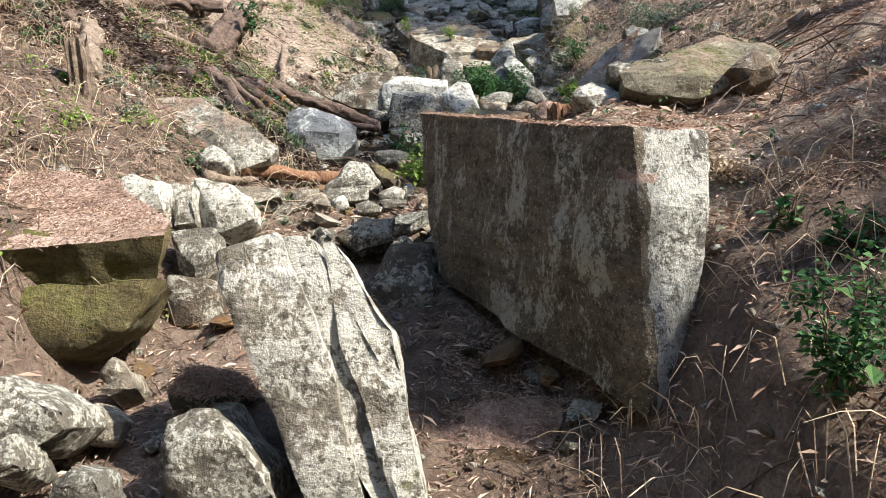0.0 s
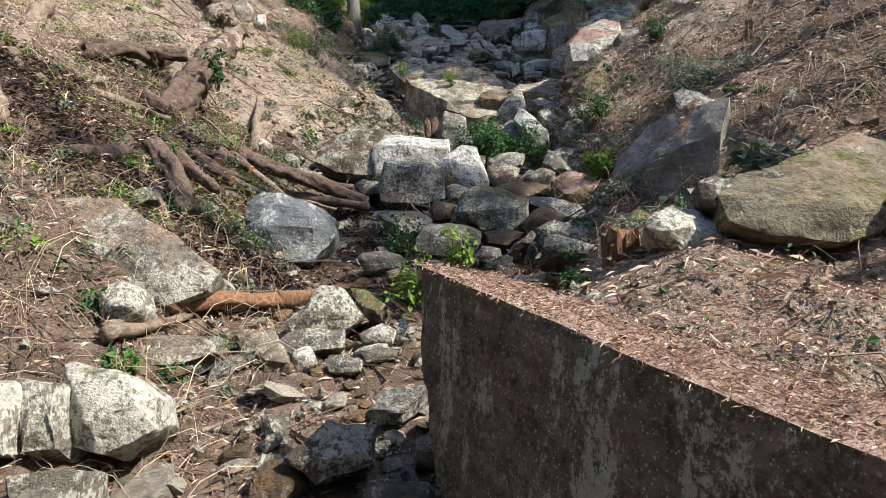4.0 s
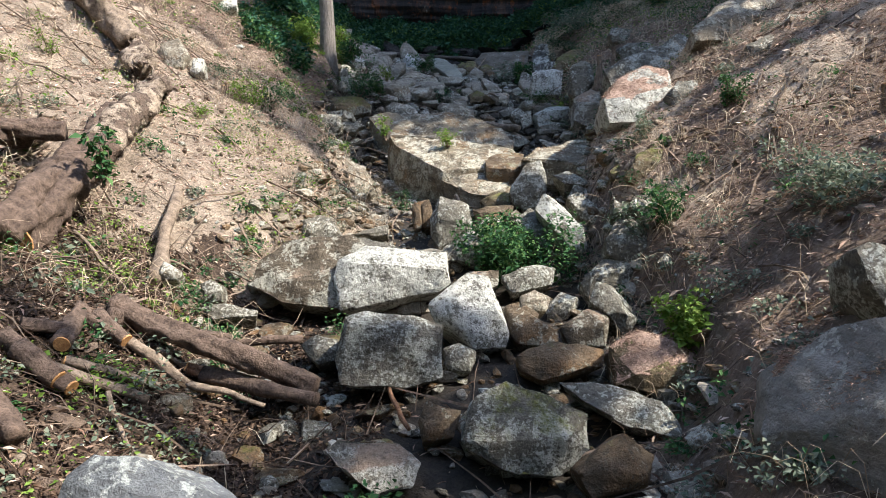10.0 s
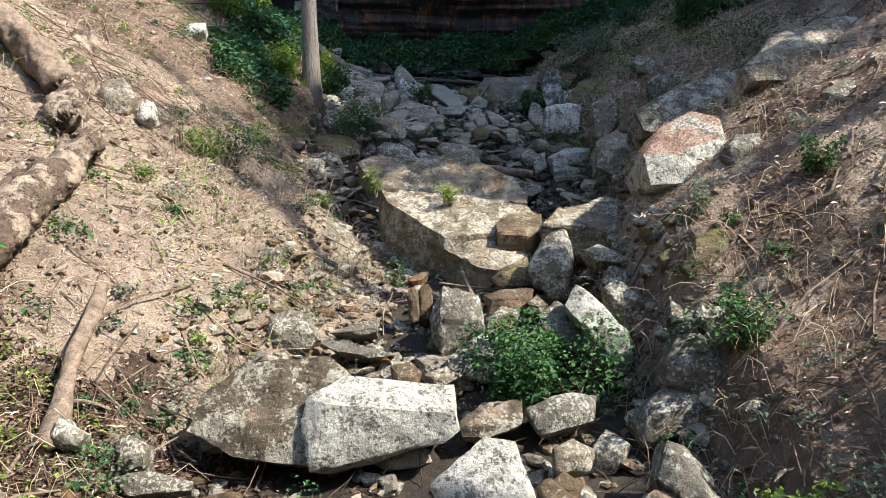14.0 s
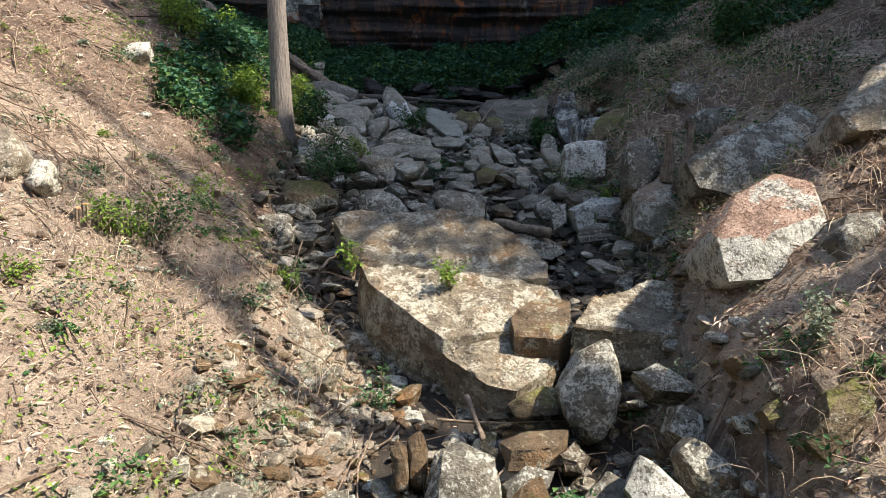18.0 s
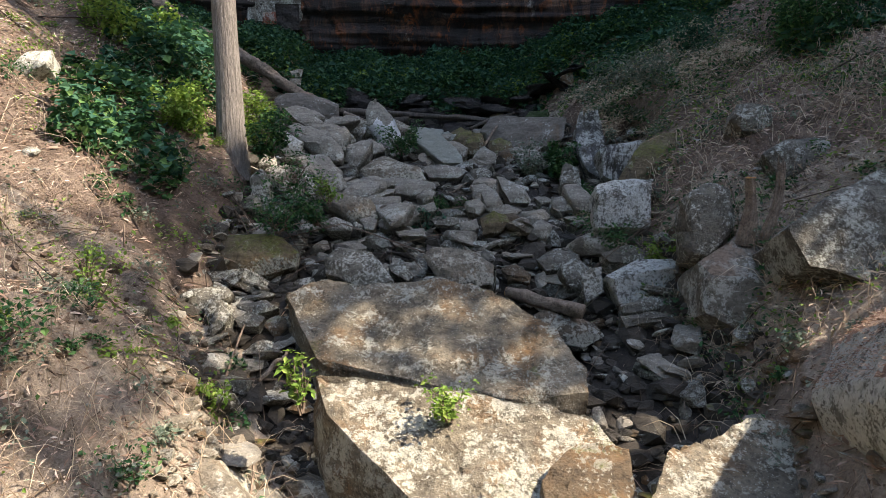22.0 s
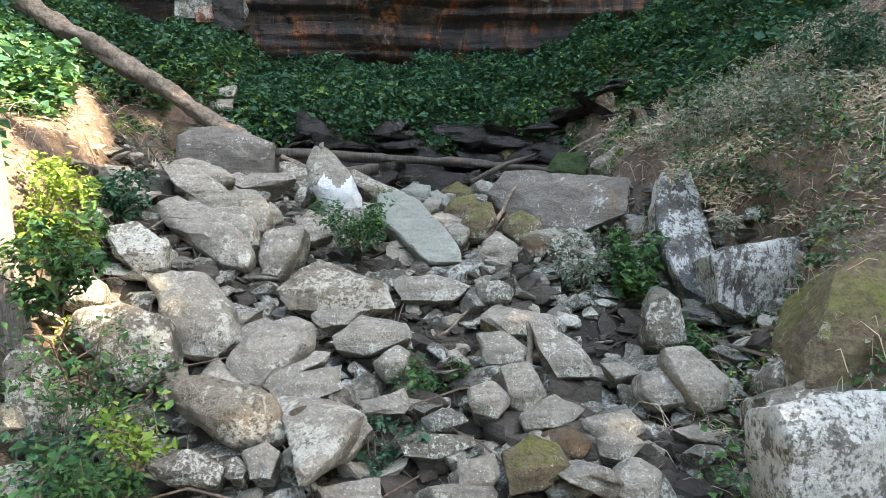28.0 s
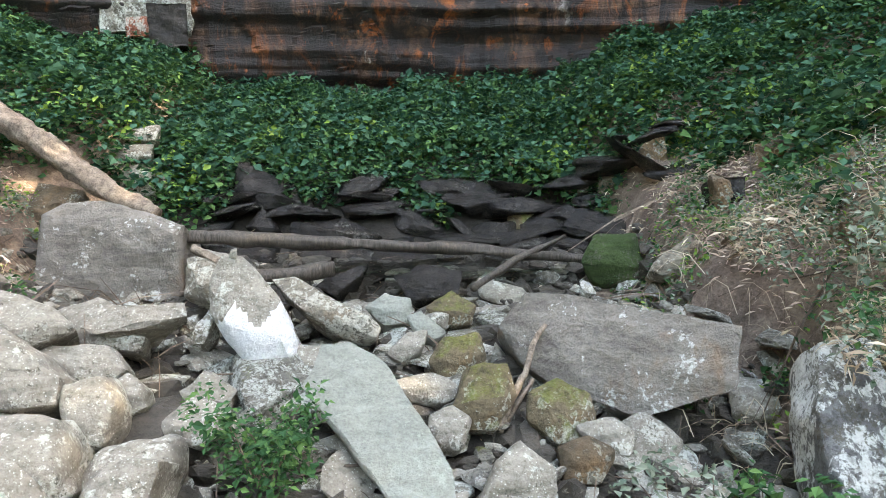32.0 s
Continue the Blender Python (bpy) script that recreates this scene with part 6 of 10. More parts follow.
crag("angular grey slab in the rubble below the pool", TALUS, [(-0.73, 18.43, 4.68), (-0.63, 18.54, 4.78), (-0.38, 18.64, 4.88), (-0.27, 18.61, 4.85), (-0.30, 18.55, 4.79), (-0.61, 18.40, 4.64), (-0.64, 18.49, 4.80), (-0.45, 18.50, 4.81), (-0.35, 18.49, 4.80)], (0.00, 0.17, -0.10))
crag("angular grey slab in the rubble below the pool", TALUS, [(-0.64, 18.42, 4.67), (-0.56, 18.49, 4.73), (-0.22, 18.56, 4.79), (-0.19, 18.42, 4.67), (-0.35, 18.37, 4.63), (-0.61, 18.36, 4.62), (-0.53, 18.42, 4.72), (-0.40, 18.41, 4.71), (-0.30, 18.42, 4.71)], (0.00, 0.15, -0.09))
crag("angular grey slab in the rubble below the pool", TALUS, [(-0.33, 18.92, 4.85), (-0.14, 19.07, 4.97), (0.18, 19.01, 4.92), (0.21, 18.90, 4.83), (-0.09, 18.81, 4.75), (-0.30, 18.84, 4.78), (-0.25, 18.88, 4.87), (-0.09, 18.88, 4.88), (0.09, 18.91, 4.88)], (0.00, 0.23, -0.14))
crag("angular grey slab in the rubble below the pool", TALUS, [(-0.05, 18.66, 4.75), (0.11, 18.73, 4.85), (0.18, 18.69, 4.80), (0.15, 18.63, 4.72), (0.03, 18.60, 4.68), (0.02, 18.62, 4.77), (0.10, 18.62, 4.75), (0.14, 18.60, 4.75)], (0.00, 0.12, -0.06))
crag("angular grey slab in the rubble below the pool", TALUS, [(-0.12, 18.28, 4.68), (0.17, 18.33, 4.74), (0.23, 18.24, 4.65), (0.17, 18.18, 4.59), (-0.11, 18.19, 4.60), (-0.02, 18.22, 4.68), (0.06, 18.19, 4.65), (0.17, 18.23, 4.67)], (0.00, 0.15, -0.08))
crag("angular grey slab in the rubble below the pool", TALUS, [(0.91, 18.80, 5.00), (1.05, 18.78, 4.97), (1.22, 18.70, 4.87), (1.34, 18.57, 4.71), (1.32, 18.54, 4.67), (1.06, 18.53, 4.66), (0.97, 18.63, 4.78), (0.96, 18.57, 4.82), (1.10, 18.56, 4.80), (1.23, 18.54, 4.80)], (0.00, 0.15, -0.08))
crag("angular grey slab in the rubble below the pool", TALUS, [(0.66, 19.19, 4.89), (0.79, 19.28, 4.95), (1.21, 19.15, 4.87), (1.09, 19.06, 4.80), (0.85, 19.07, 4.81), (0.75, 19.13, 4.89), (0.95, 19.10, 4.87), (1.05, 19.11, 4.87)], (0.00, 0.14, -0.09))
crag("angular grey slab in the rubble below the pool", TALUS, [(0.61, 18.85, 4.87), (0.78, 18.87, 4.89), (0.94, 18.76, 4.77), (0.89, 18.72, 4.72), (0.66, 18.72, 4.72), (0.68, 18.74, 4.79), (0.79, 18.76, 4.81), (0.88, 18.73, 4.79)], (0.00, 0.12, -0.06))
crag("pale lichen slab in the rubble below the pool", PALE, [(0.65, 19.60, 5.04), (0.84, 19.63, 5.08), (0.97, 19.57, 5.01), (0.91, 19.50, 4.93), (0.68, 19.50, 4.93), (0.73, 19.50, 4.99), (0.83, 19.53, 5.02), (0.88, 19.54, 5.02)], (0.00, 0.14, -0.07))
crag("angular grey slab in the rubble below the pool", TALUS, [(0.71, 18.38, 4.80), (0.86, 18.39, 4.83), (0.95, 18.29, 4.67), (0.86, 18.25, 4.59), (0.75, 18.27, 4.62), (0.74, 18.27, 4.70), (0.82, 18.26, 4.70), (0.89, 18.27, 4.72)], (0.00, 0.12, -0.05))
crag("angular grey slab in the rubble below the pool", TALUS, [(0.52, 18.30, 4.70), (0.65, 18.33, 4.73), (0.74, 18.28, 4.66), (0.66, 18.21, 4.58), (0.54, 18.23, 4.61), (0.55, 18.23, 4.65), (0.62, 18.24, 4.66), (0.68, 18.24, 4.66)], (0.00, 0.11, -0.05))
crag("angular grey slab in the rubble below the pool", TALUS, [(1.53, 18.42, 4.74), (1.73, 18.45, 4.77), (1.86, 18.37, 4.69), (1.85, 18.31, 4.64), (1.58, 18.29, 4.61), (1.51, 18.34, 4.66), (1.55, 18.33, 4.70), (1.67, 18.33, 4.70), (1.78, 18.33, 4.71)], (0.00, 0.13, -0.07))
crag("angular grey slab in the rubble below the pool", TALUS, [(1.67, 18.41, 4.88), (1.81, 18.42, 4.90), (2.02, 18.32, 4.75), (1.95, 18.22, 4.60), (1.82, 18.21, 4.59), (1.80, 18.29, 4.71), (1.66, 18.35, 4.79), (1.71, 18.22, 4.74), (1.80, 18.28, 4.79), (1.91, 18.22, 4.74)], (0.00, 0.17, -0.08))
crag("angular grey slab in the rubble below the pool", TALUS, [(1.58, 18.06, 4.56), (1.73, 18.11, 4.59), (1.95, 18.02, 4.53), (1.88, 17.95, 4.50), (1.64, 17.99, 4.52), (1.65, 18.01, 4.55), (1.74, 18.02, 4.56), (1.88, 18.01, 4.55)], (0.00, 0.08, -0.05))
crag("pale lichen slab in the rubble below the pool", PALE, [(0.07, 18.01, 4.57), (0.23, 18.05, 4.60), (0.55, 18.03, 4.59), (0.56, 17.95, 4.52), (0.34, 17.89, 4.47), (0.14, 17.91, 4.49), (0.21, 17.95, 4.57), (0.35, 17.93, 4.54), (0.48, 17.96, 4.56)], (0.00, 0.15, -0.09))
crag("angular grey slab in the rubble below the pool", TALUS, [(-0.47, 17.94, 4.52), (-0.21, 18.03, 4.59), (-0.07, 18.09, 4.64), (-0.02, 18.03, 4.60), (-0.18, 17.94, 4.52), (-0.36, 17.87, 4.46), (-0.45, 17.89, 4.48), (-0.37, 17.94, 4.57), (-0.24, 17.92, 4.54), (-0.09, 17.91, 4.53)], (0.00, 0.16, -0.09))
crag("angular grey slab in the rubble below the pool", TALUS, [(-0.29, 17.73, 4.46), (-0.10, 17.76, 4.49), (0.06, 17.77, 4.50), (0.08, 17.64, 4.39), (-0.25, 17.65, 4.40), (-0.19, 17.71, 4.47), (-0.08, 17.69, 4.46), (0.03, 17.68, 4.45)], (0.00, 0.12, -0.07))
crag("dark grey slab in the rubble below the pool", GREY, [(0.24, 18.15, 4.60), (0.41, 18.20, 4.64), (0.51, 18.14, 4.59), (0.29, 18.10, 4.56), (0.30, 18.11, 4.60), (0.35, 18.13, 4.60), (0.43, 18.12, 4.59)], (0.00, 0.07, -0.04))
crag("angular grey slab in the rubble below the pool", TALUS, [(0.40, 17.77, 4.54), (0.61, 17.80, 4.58), (0.66, 17.74, 4.48), (0.60, 17.69, 4.42), (0.41, 17.68, 4.41), (0.46, 17.70, 4.49), (0.53, 17.71, 4.51), (0.60, 17.68, 4.48)], (0.00, 0.13, -0.06))
crag("moss-covered brown stone in the rubble", MOSSY, [(0.62, 17.77, 4.58), (0.78, 17.83, 4.66), (0.92, 17.81, 4.62), (0.97, 17.73, 4.51), (0.87, 17.67, 4.42), (0.65, 17.65, 4.41), (0.71, 17.69, 4.55), (0.80, 17.68, 4.53), (0.91, 17.70, 4.55)], (0.00, 0.18, -0.08))
crag("angular grey slab in the rubble below the pool", TALUS, [(1.15, 17.67, 4.47), (1.29, 17.72, 4.55), (1.37, 17.68, 4.50), (1.31, 17.61, 4.39), (1.15, 17.61, 4.40), (1.18, 17.63, 4.48), (1.24, 17.62, 4.46), (1.31, 17.63, 4.49)], (0.00, 0.11, -0.05))
crag("angular grey slab in the rubble below the pool", TALUS, [(1.13, 18.09, 4.58), (1.36, 18.13, 4.61), (1.41, 18.06, 4.56), (1.24, 18.02, 4.52), (1.22, 18.04, 4.57), (1.27, 18.05, 4.57), (1.38, 18.06, 4.58)], (0.00, 0.07, -0.04))
crag("angular grey slab in the rubble below the pool", TALUS, [(0.78, 18.16, 4.60), (0.99, 18.25, 4.68), (1.14, 18.19, 4.62), (1.02, 18.12, 4.56), (0.81, 18.11, 4.56), (0.82, 18.13, 4.62), (0.95, 18.13, 4.60), (1.04, 18.15, 4.61)], (0.00, 0.12, -0.07))
crag("brown wet stone in the rubble below the pool", BROWN, [(-0.44, 18.12, 4.66), (-0.31, 18.14, 4.68), (-0.23, 18.09, 4.62), (-0.26, 18.03, 4.54), (-0.42, 18.06, 4.57), (-0.39, 18.06, 4.62), (-0.33, 18.07, 4.63), (-0.28, 18.06, 4.63)], (0.00, 0.09, -0.04))
crag("angular grey slab in the rubble below the pool", TALUS, [(1.71, 18.37, 4.66), (1.56, 18.33, 4.62), (1.88, 18.42, 4.70), (1.87, 18.37, 4.65), (1.66, 18.35, 4.66), (1.76, 18.35, 4.66), (1.82, 18.36, 4.66)], (0.00, 0.07, -0.04))
crag("brown wet stone in the rubble below the pool", BROWN, [(0.87, 17.97, 4.58), (1.02, 18.00, 4.61), (1.13, 17.95, 4.55), (1.06, 17.89, 4.49), (0.90, 17.91, 4.51), (0.91, 17.92, 4.56), (0.99, 17.91, 4.55), (1.08, 17.93, 4.57)], (0.00, 0.09, -0.05))
crag("angular grey slab in the rubble below the pool", TALUS, [(1.34, 18.63, 4.75), (1.52, 18.63, 4.75), (1.61, 18.57, 4.69), (1.42, 18.53, 4.67), (1.37, 18.56, 4.72), (1.47, 18.57, 4.71), (1.56, 18.57, 4.72)], (0.00, 0.07, -0.04))
crag("angular grey slab in the rubble below the pool", TALUS, [(0.07, 19.65, 5.05), (0.33, 19.69, 5.08), (0.65, 19.63, 5.02), (0.49, 19.54, 4.94), (0.14, 19.55, 4.95), (0.18, 19.59, 5.03), (0.37, 19.60, 5.02), (0.48, 19.60, 5.03)], (0.00, 0.17, -0.09))
crag("angular grey slab in the rubble below the pool", TALUS, [(-0.95, 18.89, 4.81), (-0.90, 19.00, 4.91), (-0.77, 19.05, 4.95), (-0.68, 19.00, 4.91), (-0.85, 18.91, 4.82), (-0.90, 18.94, 4.90), (-0.81, 18.92, 4.88), (-0.73, 18.95, 4.90)], (0.00, 0.09, -0.05))
crag("angular grey slab in the rubble below the pool", TALUS, [(-0.48, 19.24, 4.90), (-0.31, 19.31, 4.96), (-0.15, 19.28, 4.93), (-0.23, 19.19, 4.85), (-0.42, 19.17, 4.84), (-0.38, 19.20, 4.89), (-0.31, 19.20, 4.90), (-0.23, 19.20, 4.89)], (0.00, 0.11, -0.06))
crag("pale lichen slab in the rubble below the pool", PALE, [(0.17, 18.25, 4.63), (0.29, 18.28, 4.66), (0.39, 18.26, 4.64), (0.26, 18.21, 4.59), (0.22, 18.24, 4.63), (0.27, 18.23, 4.63), (0.33, 18.24, 4.63)], (0.00, 0.07, -0.04))
crag("angular grey slab in the rubble below the pool", TALUS, [(1.16, 17.94, 4.55), (1.28, 17.97, 4.59), (1.38, 17.93, 4.54), (1.29, 17.88, 4.48), (1.16, 17.90, 4.50), (1.19, 17.91, 4.55), (1.24, 17.91, 4.55), (1.31, 17.90, 4.54)], (0.00, 0.08, -0.04))
crag("dark grey slab in the rubble below the pool", GREY, [(1.59, 17.88, 4.51), (1.71, 17.91, 4.55), (1.81, 17.88, 4.51), (1.71, 17.84, 4.45), (1.65, 17.85, 4.50), (1.70, 17.85, 4.52), (1.76, 17.86, 4.52)], (0.00, 0.08, -0.04))
crag("angular grey slab in the rubble below the pool", TALUS, [(-0.65, 17.90, 4.55), (-0.54, 17.94, 4.59), (-0.46, 17.90, 4.55), (-0.49, 17.80, 4.45), (-0.60, 17.80, 4.45), (-0.60, 17.86, 4.54), (-0.54, 17.84, 4.52), (-0.50, 17.84, 4.52)], (0.00, 0.08, -0.05))
crag("angular grey slab in the rubble below the pool", TALUS, [(-1.04, 19.10, 4.94), (-0.79, 19.15, 4.98), (-0.95, 19.04, 4.88), (-1.02, 19.04, 4.88), (-1.00, 19.06, 4.93), (-0.93, 19.08, 4.93), (-0.88, 19.07, 4.93)], (0.00, 0.09, -0.05))
crag("long rounded brown boulder", TAN, [(-1.16, 18.29, 4.85), (-0.97, 18.28, 4.84), (-0.68, 18.22, 4.76), (-0.48, 18.12, 4.65), (-0.42, 18.03, 4.53), (-0.71, 18.04, 4.54), (-0.99, 18.12, 4.64), (-1.13, 18.19, 4.73), (-0.93, 18.06, 4.70), (-0.77, 18.09, 4.73), (-0.56, 18.14, 4.74)], (0.00, 0.36, -0.18), wear=0.03, bevel=0.12)
crag("mottled boulder with a bright sunlit side", TALUS, [(-1.53, 19.10, 5.19), (-1.41, 19.17, 5.27), (-1.18, 19.12, 5.21), (-0.94, 18.98, 5.04), (-0.89, 18.83, 4.86), (-1.02, 18.76, 4.77), (-1.20, 18.79, 4.80), (-1.39, 18.94, 4.99), (-1.28, 18.84, 4.99), (-1.12, 18.79, 5.00), (-1.00, 18.89, 5.07)], (0.00, 0.40, -0.20), wear=0.03, bevel=0.12)
crag("large rounded grey boulder", TALUS, [(-1.85, 20.13, 5.63), (-1.71, 20.19, 5.71), (-1.49, 20.09, 5.58), (-1.18, 20.05, 5.53), (-1.03, 19.85, 5.28), (-1.04, 19.75, 5.15), (-1.25, 19.76, 5.16), (-1.48, 19.85, 5.28), (-1.74, 19.98, 5.44), (-1.56, 19.85, 5.41), (-1.38, 19.78, 5.42), (-1.19, 19.88, 5.48)], (0.00, 0.48, -0.24), wear=0.03, bevel=0.12)
crag("grey stone between rounded boulders", TALUS, [(-1.26, 20.44, 5.62), (-1.09, 20.46, 5.66), (-0.99, 20.39, 5.54), (-1.02, 20.29, 5.37), (-1.15, 20.28, 5.35), (-1.24, 20.36, 5.49), (-1.18, 20.33, 5.49), (-1.12, 20.31, 5.50), (-1.04, 20.34, 5.51)], (0.00, 0.20, -0.09))
crag("grey boulder speckled with white", TALUS, [(-0.97, 19.90, 5.23), (-0.94, 19.98, 5.36), (-0.80, 20.02, 5.44), (-0.66, 20.01, 5.41), (-0.68, 19.92, 5.26), (-0.84, 19.81, 5.08), (-0.95, 19.82, 5.10), (-0.89, 19.86, 5.27), (-0.81, 19.85, 5.26), (-0.74, 19.85, 5.27)], (0.00, 0.23, -0.10), wear=0.03, bevel=0.12)
crag("long grey slab leaning before the square block", TALUS, [(-2.04, 20.68, 5.95), (-1.76, 20.66, 5.92), (-1.39, 20.55, 5.73), (-1.25, 20.46, 5.58), (-1.42, 20.41, 5.50), (-1.67, 20.50, 5.65), (-1.76, 20.43, 5.73), (-1.52, 20.46, 5.74), (-1.33, 20.44, 5.68)], (0.00, 0.24, -0.11))
crag("flat grey slab before the square block", TALUS, [(-1.79, 21.35, 5.72), (-1.53, 21.46, 5.82), (-1.17, 21.27, 5.65), (-1.17, 21.16, 5.56), (-1.58, 21.20, 5.59), (-1.57, 21.24, 5.68), (-1.44, 21.21, 5.68), (-1.24, 21.20, 5.67)], (0.00, 0.18, -0.10))
crag("flat grey slab beside the standing stone", TALUS, [(-1.96, 23.39, 5.69), (-1.48, 23.52, 5.80), (-1.16, 23.45, 5.74), (-1.41, 23.30, 5.60), (-1.70, 23.33, 5.69), (-1.51, 23.39, 5.73), (-1.30, 23.35, 5.72)], (0.00, 0.19, -0.11))
crag("white-stained stone beside the standing stone", WHITE, [(-1.00, 21.40, 5.59), (-0.87, 21.50, 5.75), (-0.80, 21.45, 5.67), (-0.86, 21.36, 5.52), (-0.97, 21.35, 5.51), (-0.94, 21.38, 5.62), (-0.90, 21.38, 5.61), (-0.83, 21.39, 5.63)], (0.00, 0.13, -0.06))
crag("grey stone below the standing stone", TALUS, [(-0.89, 20.95, 5.38), (-0.76, 21.01, 5.47), (-0.55, 20.95, 5.39), (-0.58, 20.87, 5.27), (-0.81, 20.87, 5.28), (-0.78, 20.87, 5.37), (-0.71, 20.88, 5.34), (-0.59, 20.87, 5.34)], (0.00, 0.16, -0.07))
crag("brown mound of rock with a pale patch", TAN, [(-0.78, 19.48, 5.03), (-0.64, 19.64, 5.19), (-0.50, 19.70, 5.25), (-0.28, 19.60, 5.15), (0.03, 19.53, 5.08), (0.09, 19.37, 4.92), (-0.24, 19.33, 4.88), (-0.68, 19.36, 4.91), (-0.62, 19.39, 5.07), (-0.33, 19.38, 5.03), (-0.06, 19.42, 5.08)], (0.00, 0.31, -0.17))
standing = crag("pointed standing stone, grey above a white patch", TALUS, [(-0.83, 21.46, 5.89), (-0.76, 21.52, 6.05), (-0.65, 21.51, 6.04), (-0.47, 21.44, 5.84), (-0.30, 21.34, 5.55), (-0.30, 21.27, 5.36), (-0.53, 21.27, 5.36), (-0.70, 21.34, 5.55), (-0.81, 21.40, 5.71), (-0.69, 21.29, 5.67), (-0.56, 21.24, 5.63), (-0.40, 21.27, 5.62)], (0.00, 0.30, -0.11), wear=0.018, bevel=0.015)
crag("square brown block on the rubble", FLATSTONE, [(-2.57, 22.61, 5.54), (-2.56, 22.78, 6.20), (-2.37, 22.80, 6.28), (-2.07, 22.80, 6.29), (-1.41, 22.75, 6.11), (-1.39, 22.62, 5.57), (-1.52, 22.60, 5.50), (-2.50, 22.70, 6.15), (-1.47, 22.62, 6.06)], (0.00, 0.66, -0.24), wear=0.018, bevel=0.015)
crag("smooth green-grey slab sloping down to the stream", SLATE, [(-0.17, 20.70, 5.49), (-0.10, 20.95, 5.66), (0.07, 20.98, 5.68), (0.29, 20.78, 5.55), (0.44, 20.53, 5.38), (0.60, 20.28, 5.22), (0.62, 20.13, 5.11), (0.33, 20.13, 5.12), (0.17, 20.32, 5.24), (0.04, 20.53, 5.38), (0.06, 20.44, 5.35), (0.27, 20.58, 5.44), (0.47, 20.48, 5.38)], (0.00, 0.23, -0.15), wear=0.018, bevel=0.015)
crag("broad flat-faced grey-brown boulder beside the stream", FLATSTONE, [(0.96, 21.43, 5.60), (1.13, 21.44, 5.81), (1.33, 21.34, 5.85), (2.18, 20.74, 5.77), (2.12, 20.60, 5.47), (1.68, 20.75, 5.24), (1.30, 21.04, 5.31), (1.10, 21.23, 5.42), (1.14, 21.22, 5.52), (1.54, 20.98, 5.60), (1.91, 20.78, 5.61)], (0.00, 0.52, -0.23), wear=0.018, bevel=0.015)
crag("mossy foot of the flat-faced boulder", MOSSY, [(1.05, 20.74, 5.41), (1.20, 20.79, 5.48), (1.35, 20.73, 5.40), (1.35, 20.65, 5.28), (1.18, 20.61, 5.22), (1.05, 20.67, 5.31), (1.11, 20.66, 5.38), (1.21, 20.67, 5.38), (1.30, 20.65, 5.35)], (0.00, 0.14, -0.07))
crag("brown upright rock in the stream", TALUS, [(0.72, 20.15, 5.15), (0.80, 20.25, 5.29), (0.92, 20.30, 5.36), (1.08, 20.22, 5.25), (1.09, 20.12, 5.11), (0.71, 20.12, 5.11), (0.78, 20.14, 5.22), (0.88, 20.14, 5.24), (1.01, 20.17, 5.25)], (0.00, 0.19, -0.09))
crag("flat grey stone by the stream", TALUS, [(1.27, 20.57, 5.29), (1.44, 20.58, 5.30), (1.55, 20.53, 5.25), (1.49, 20.47, 5.20), (1.33, 20.51, 5.23), (1.32, 20.52, 5.26), (1.43, 20.51, 5.27), (1.52, 20.52, 5.27)], (0.00, 0.09, -0.05))
crag("dark brown rock by the stream", BROWN, [(1.12, 20.40, 5.27), (1.28, 20.42, 5.30), (1.39, 20.38, 5.25), (1.30, 20.29, 5.14), (1.14, 20.30, 5.15), (1.18, 20.33, 5.26), (1.26, 20.33, 5.23), (1.31, 20.32, 5.23)], (0.00, 0.13, -0.06))
crag("long grey slab before the square block", TALUS, [(-1.52, 21.11, 5.71), (-1.34, 21.23, 5.83), (-0.92, 21.24, 5.83), (-0.88, 21.16, 5.76), (-1.13, 21.10, 5.69), (-1.40, 21.06, 5.66), (-1.32, 21.10, 5.74), (-1.15, 21.09, 5.75), (-0.99, 21.12, 5.75)], (0.00, 0.16, -0.09))
crag("grey slab in the boulder heap", TALUS, [(-1.61, 20.84, 5.60), (-1.53, 20.88, 5.65), (-1.23, 20.87, 5.64), (-1.12, 20.80, 5.56), (-1.21, 20.76, 5.51), (-1.45, 20.78, 5.53), (-1.44, 20.78, 5.58), (-1.32, 20.79, 5.60), (-1.18, 20.78, 5.58)], (0.00, 0.15, -0.08))
crag("grey boulder in the heap", TALUS, [(-1.27, 20.42, 5.57), (-1.20, 20.46, 5.63), (-1.02, 20.44, 5.60), (-0.98, 20.36, 5.47), (-1.09, 20.29, 5.35), (-1.21, 20.31, 5.39), (-1.15, 20.32, 5.51), (-1.10, 20.35, 5.54), (-1.04, 20.34, 5.54)], (0.00, 0.17, -0.08))
crag("grey stone in the boulder heap", TALUS, [(-1.14, 20.67, 5.50), (-1.06, 20.72, 5.56), (-0.95, 20.67, 5.49), (-0.93, 20.62, 5.42), (-1.01, 20.59, 5.38), (-1.10, 20.62, 5.41), (-1.06, 20.62, 5.48), (-1.00, 20.62, 5.48), (-0.97, 20.62, 5.49)], (0.00, 0.12, -0.05))
crag("large grey boulder in the heap", TALUS, [(-1.50, 20.14, 5.58), (-1.36, 20.15, 5.60), (-1.13, 20.14, 5.58), (-1.06, 20.07, 5.47), (-1.01, 19.95, 5.31), (-1.13, 19.92, 5.27), (-1.40, 19.93, 5.28), (-1.27, 19.98, 5.50), (-1.16, 19.98, 5.48), (-1.05, 19.94, 5.43)], (0.00, 0.28, -0.13), wear=0.03, bevel=0.12)
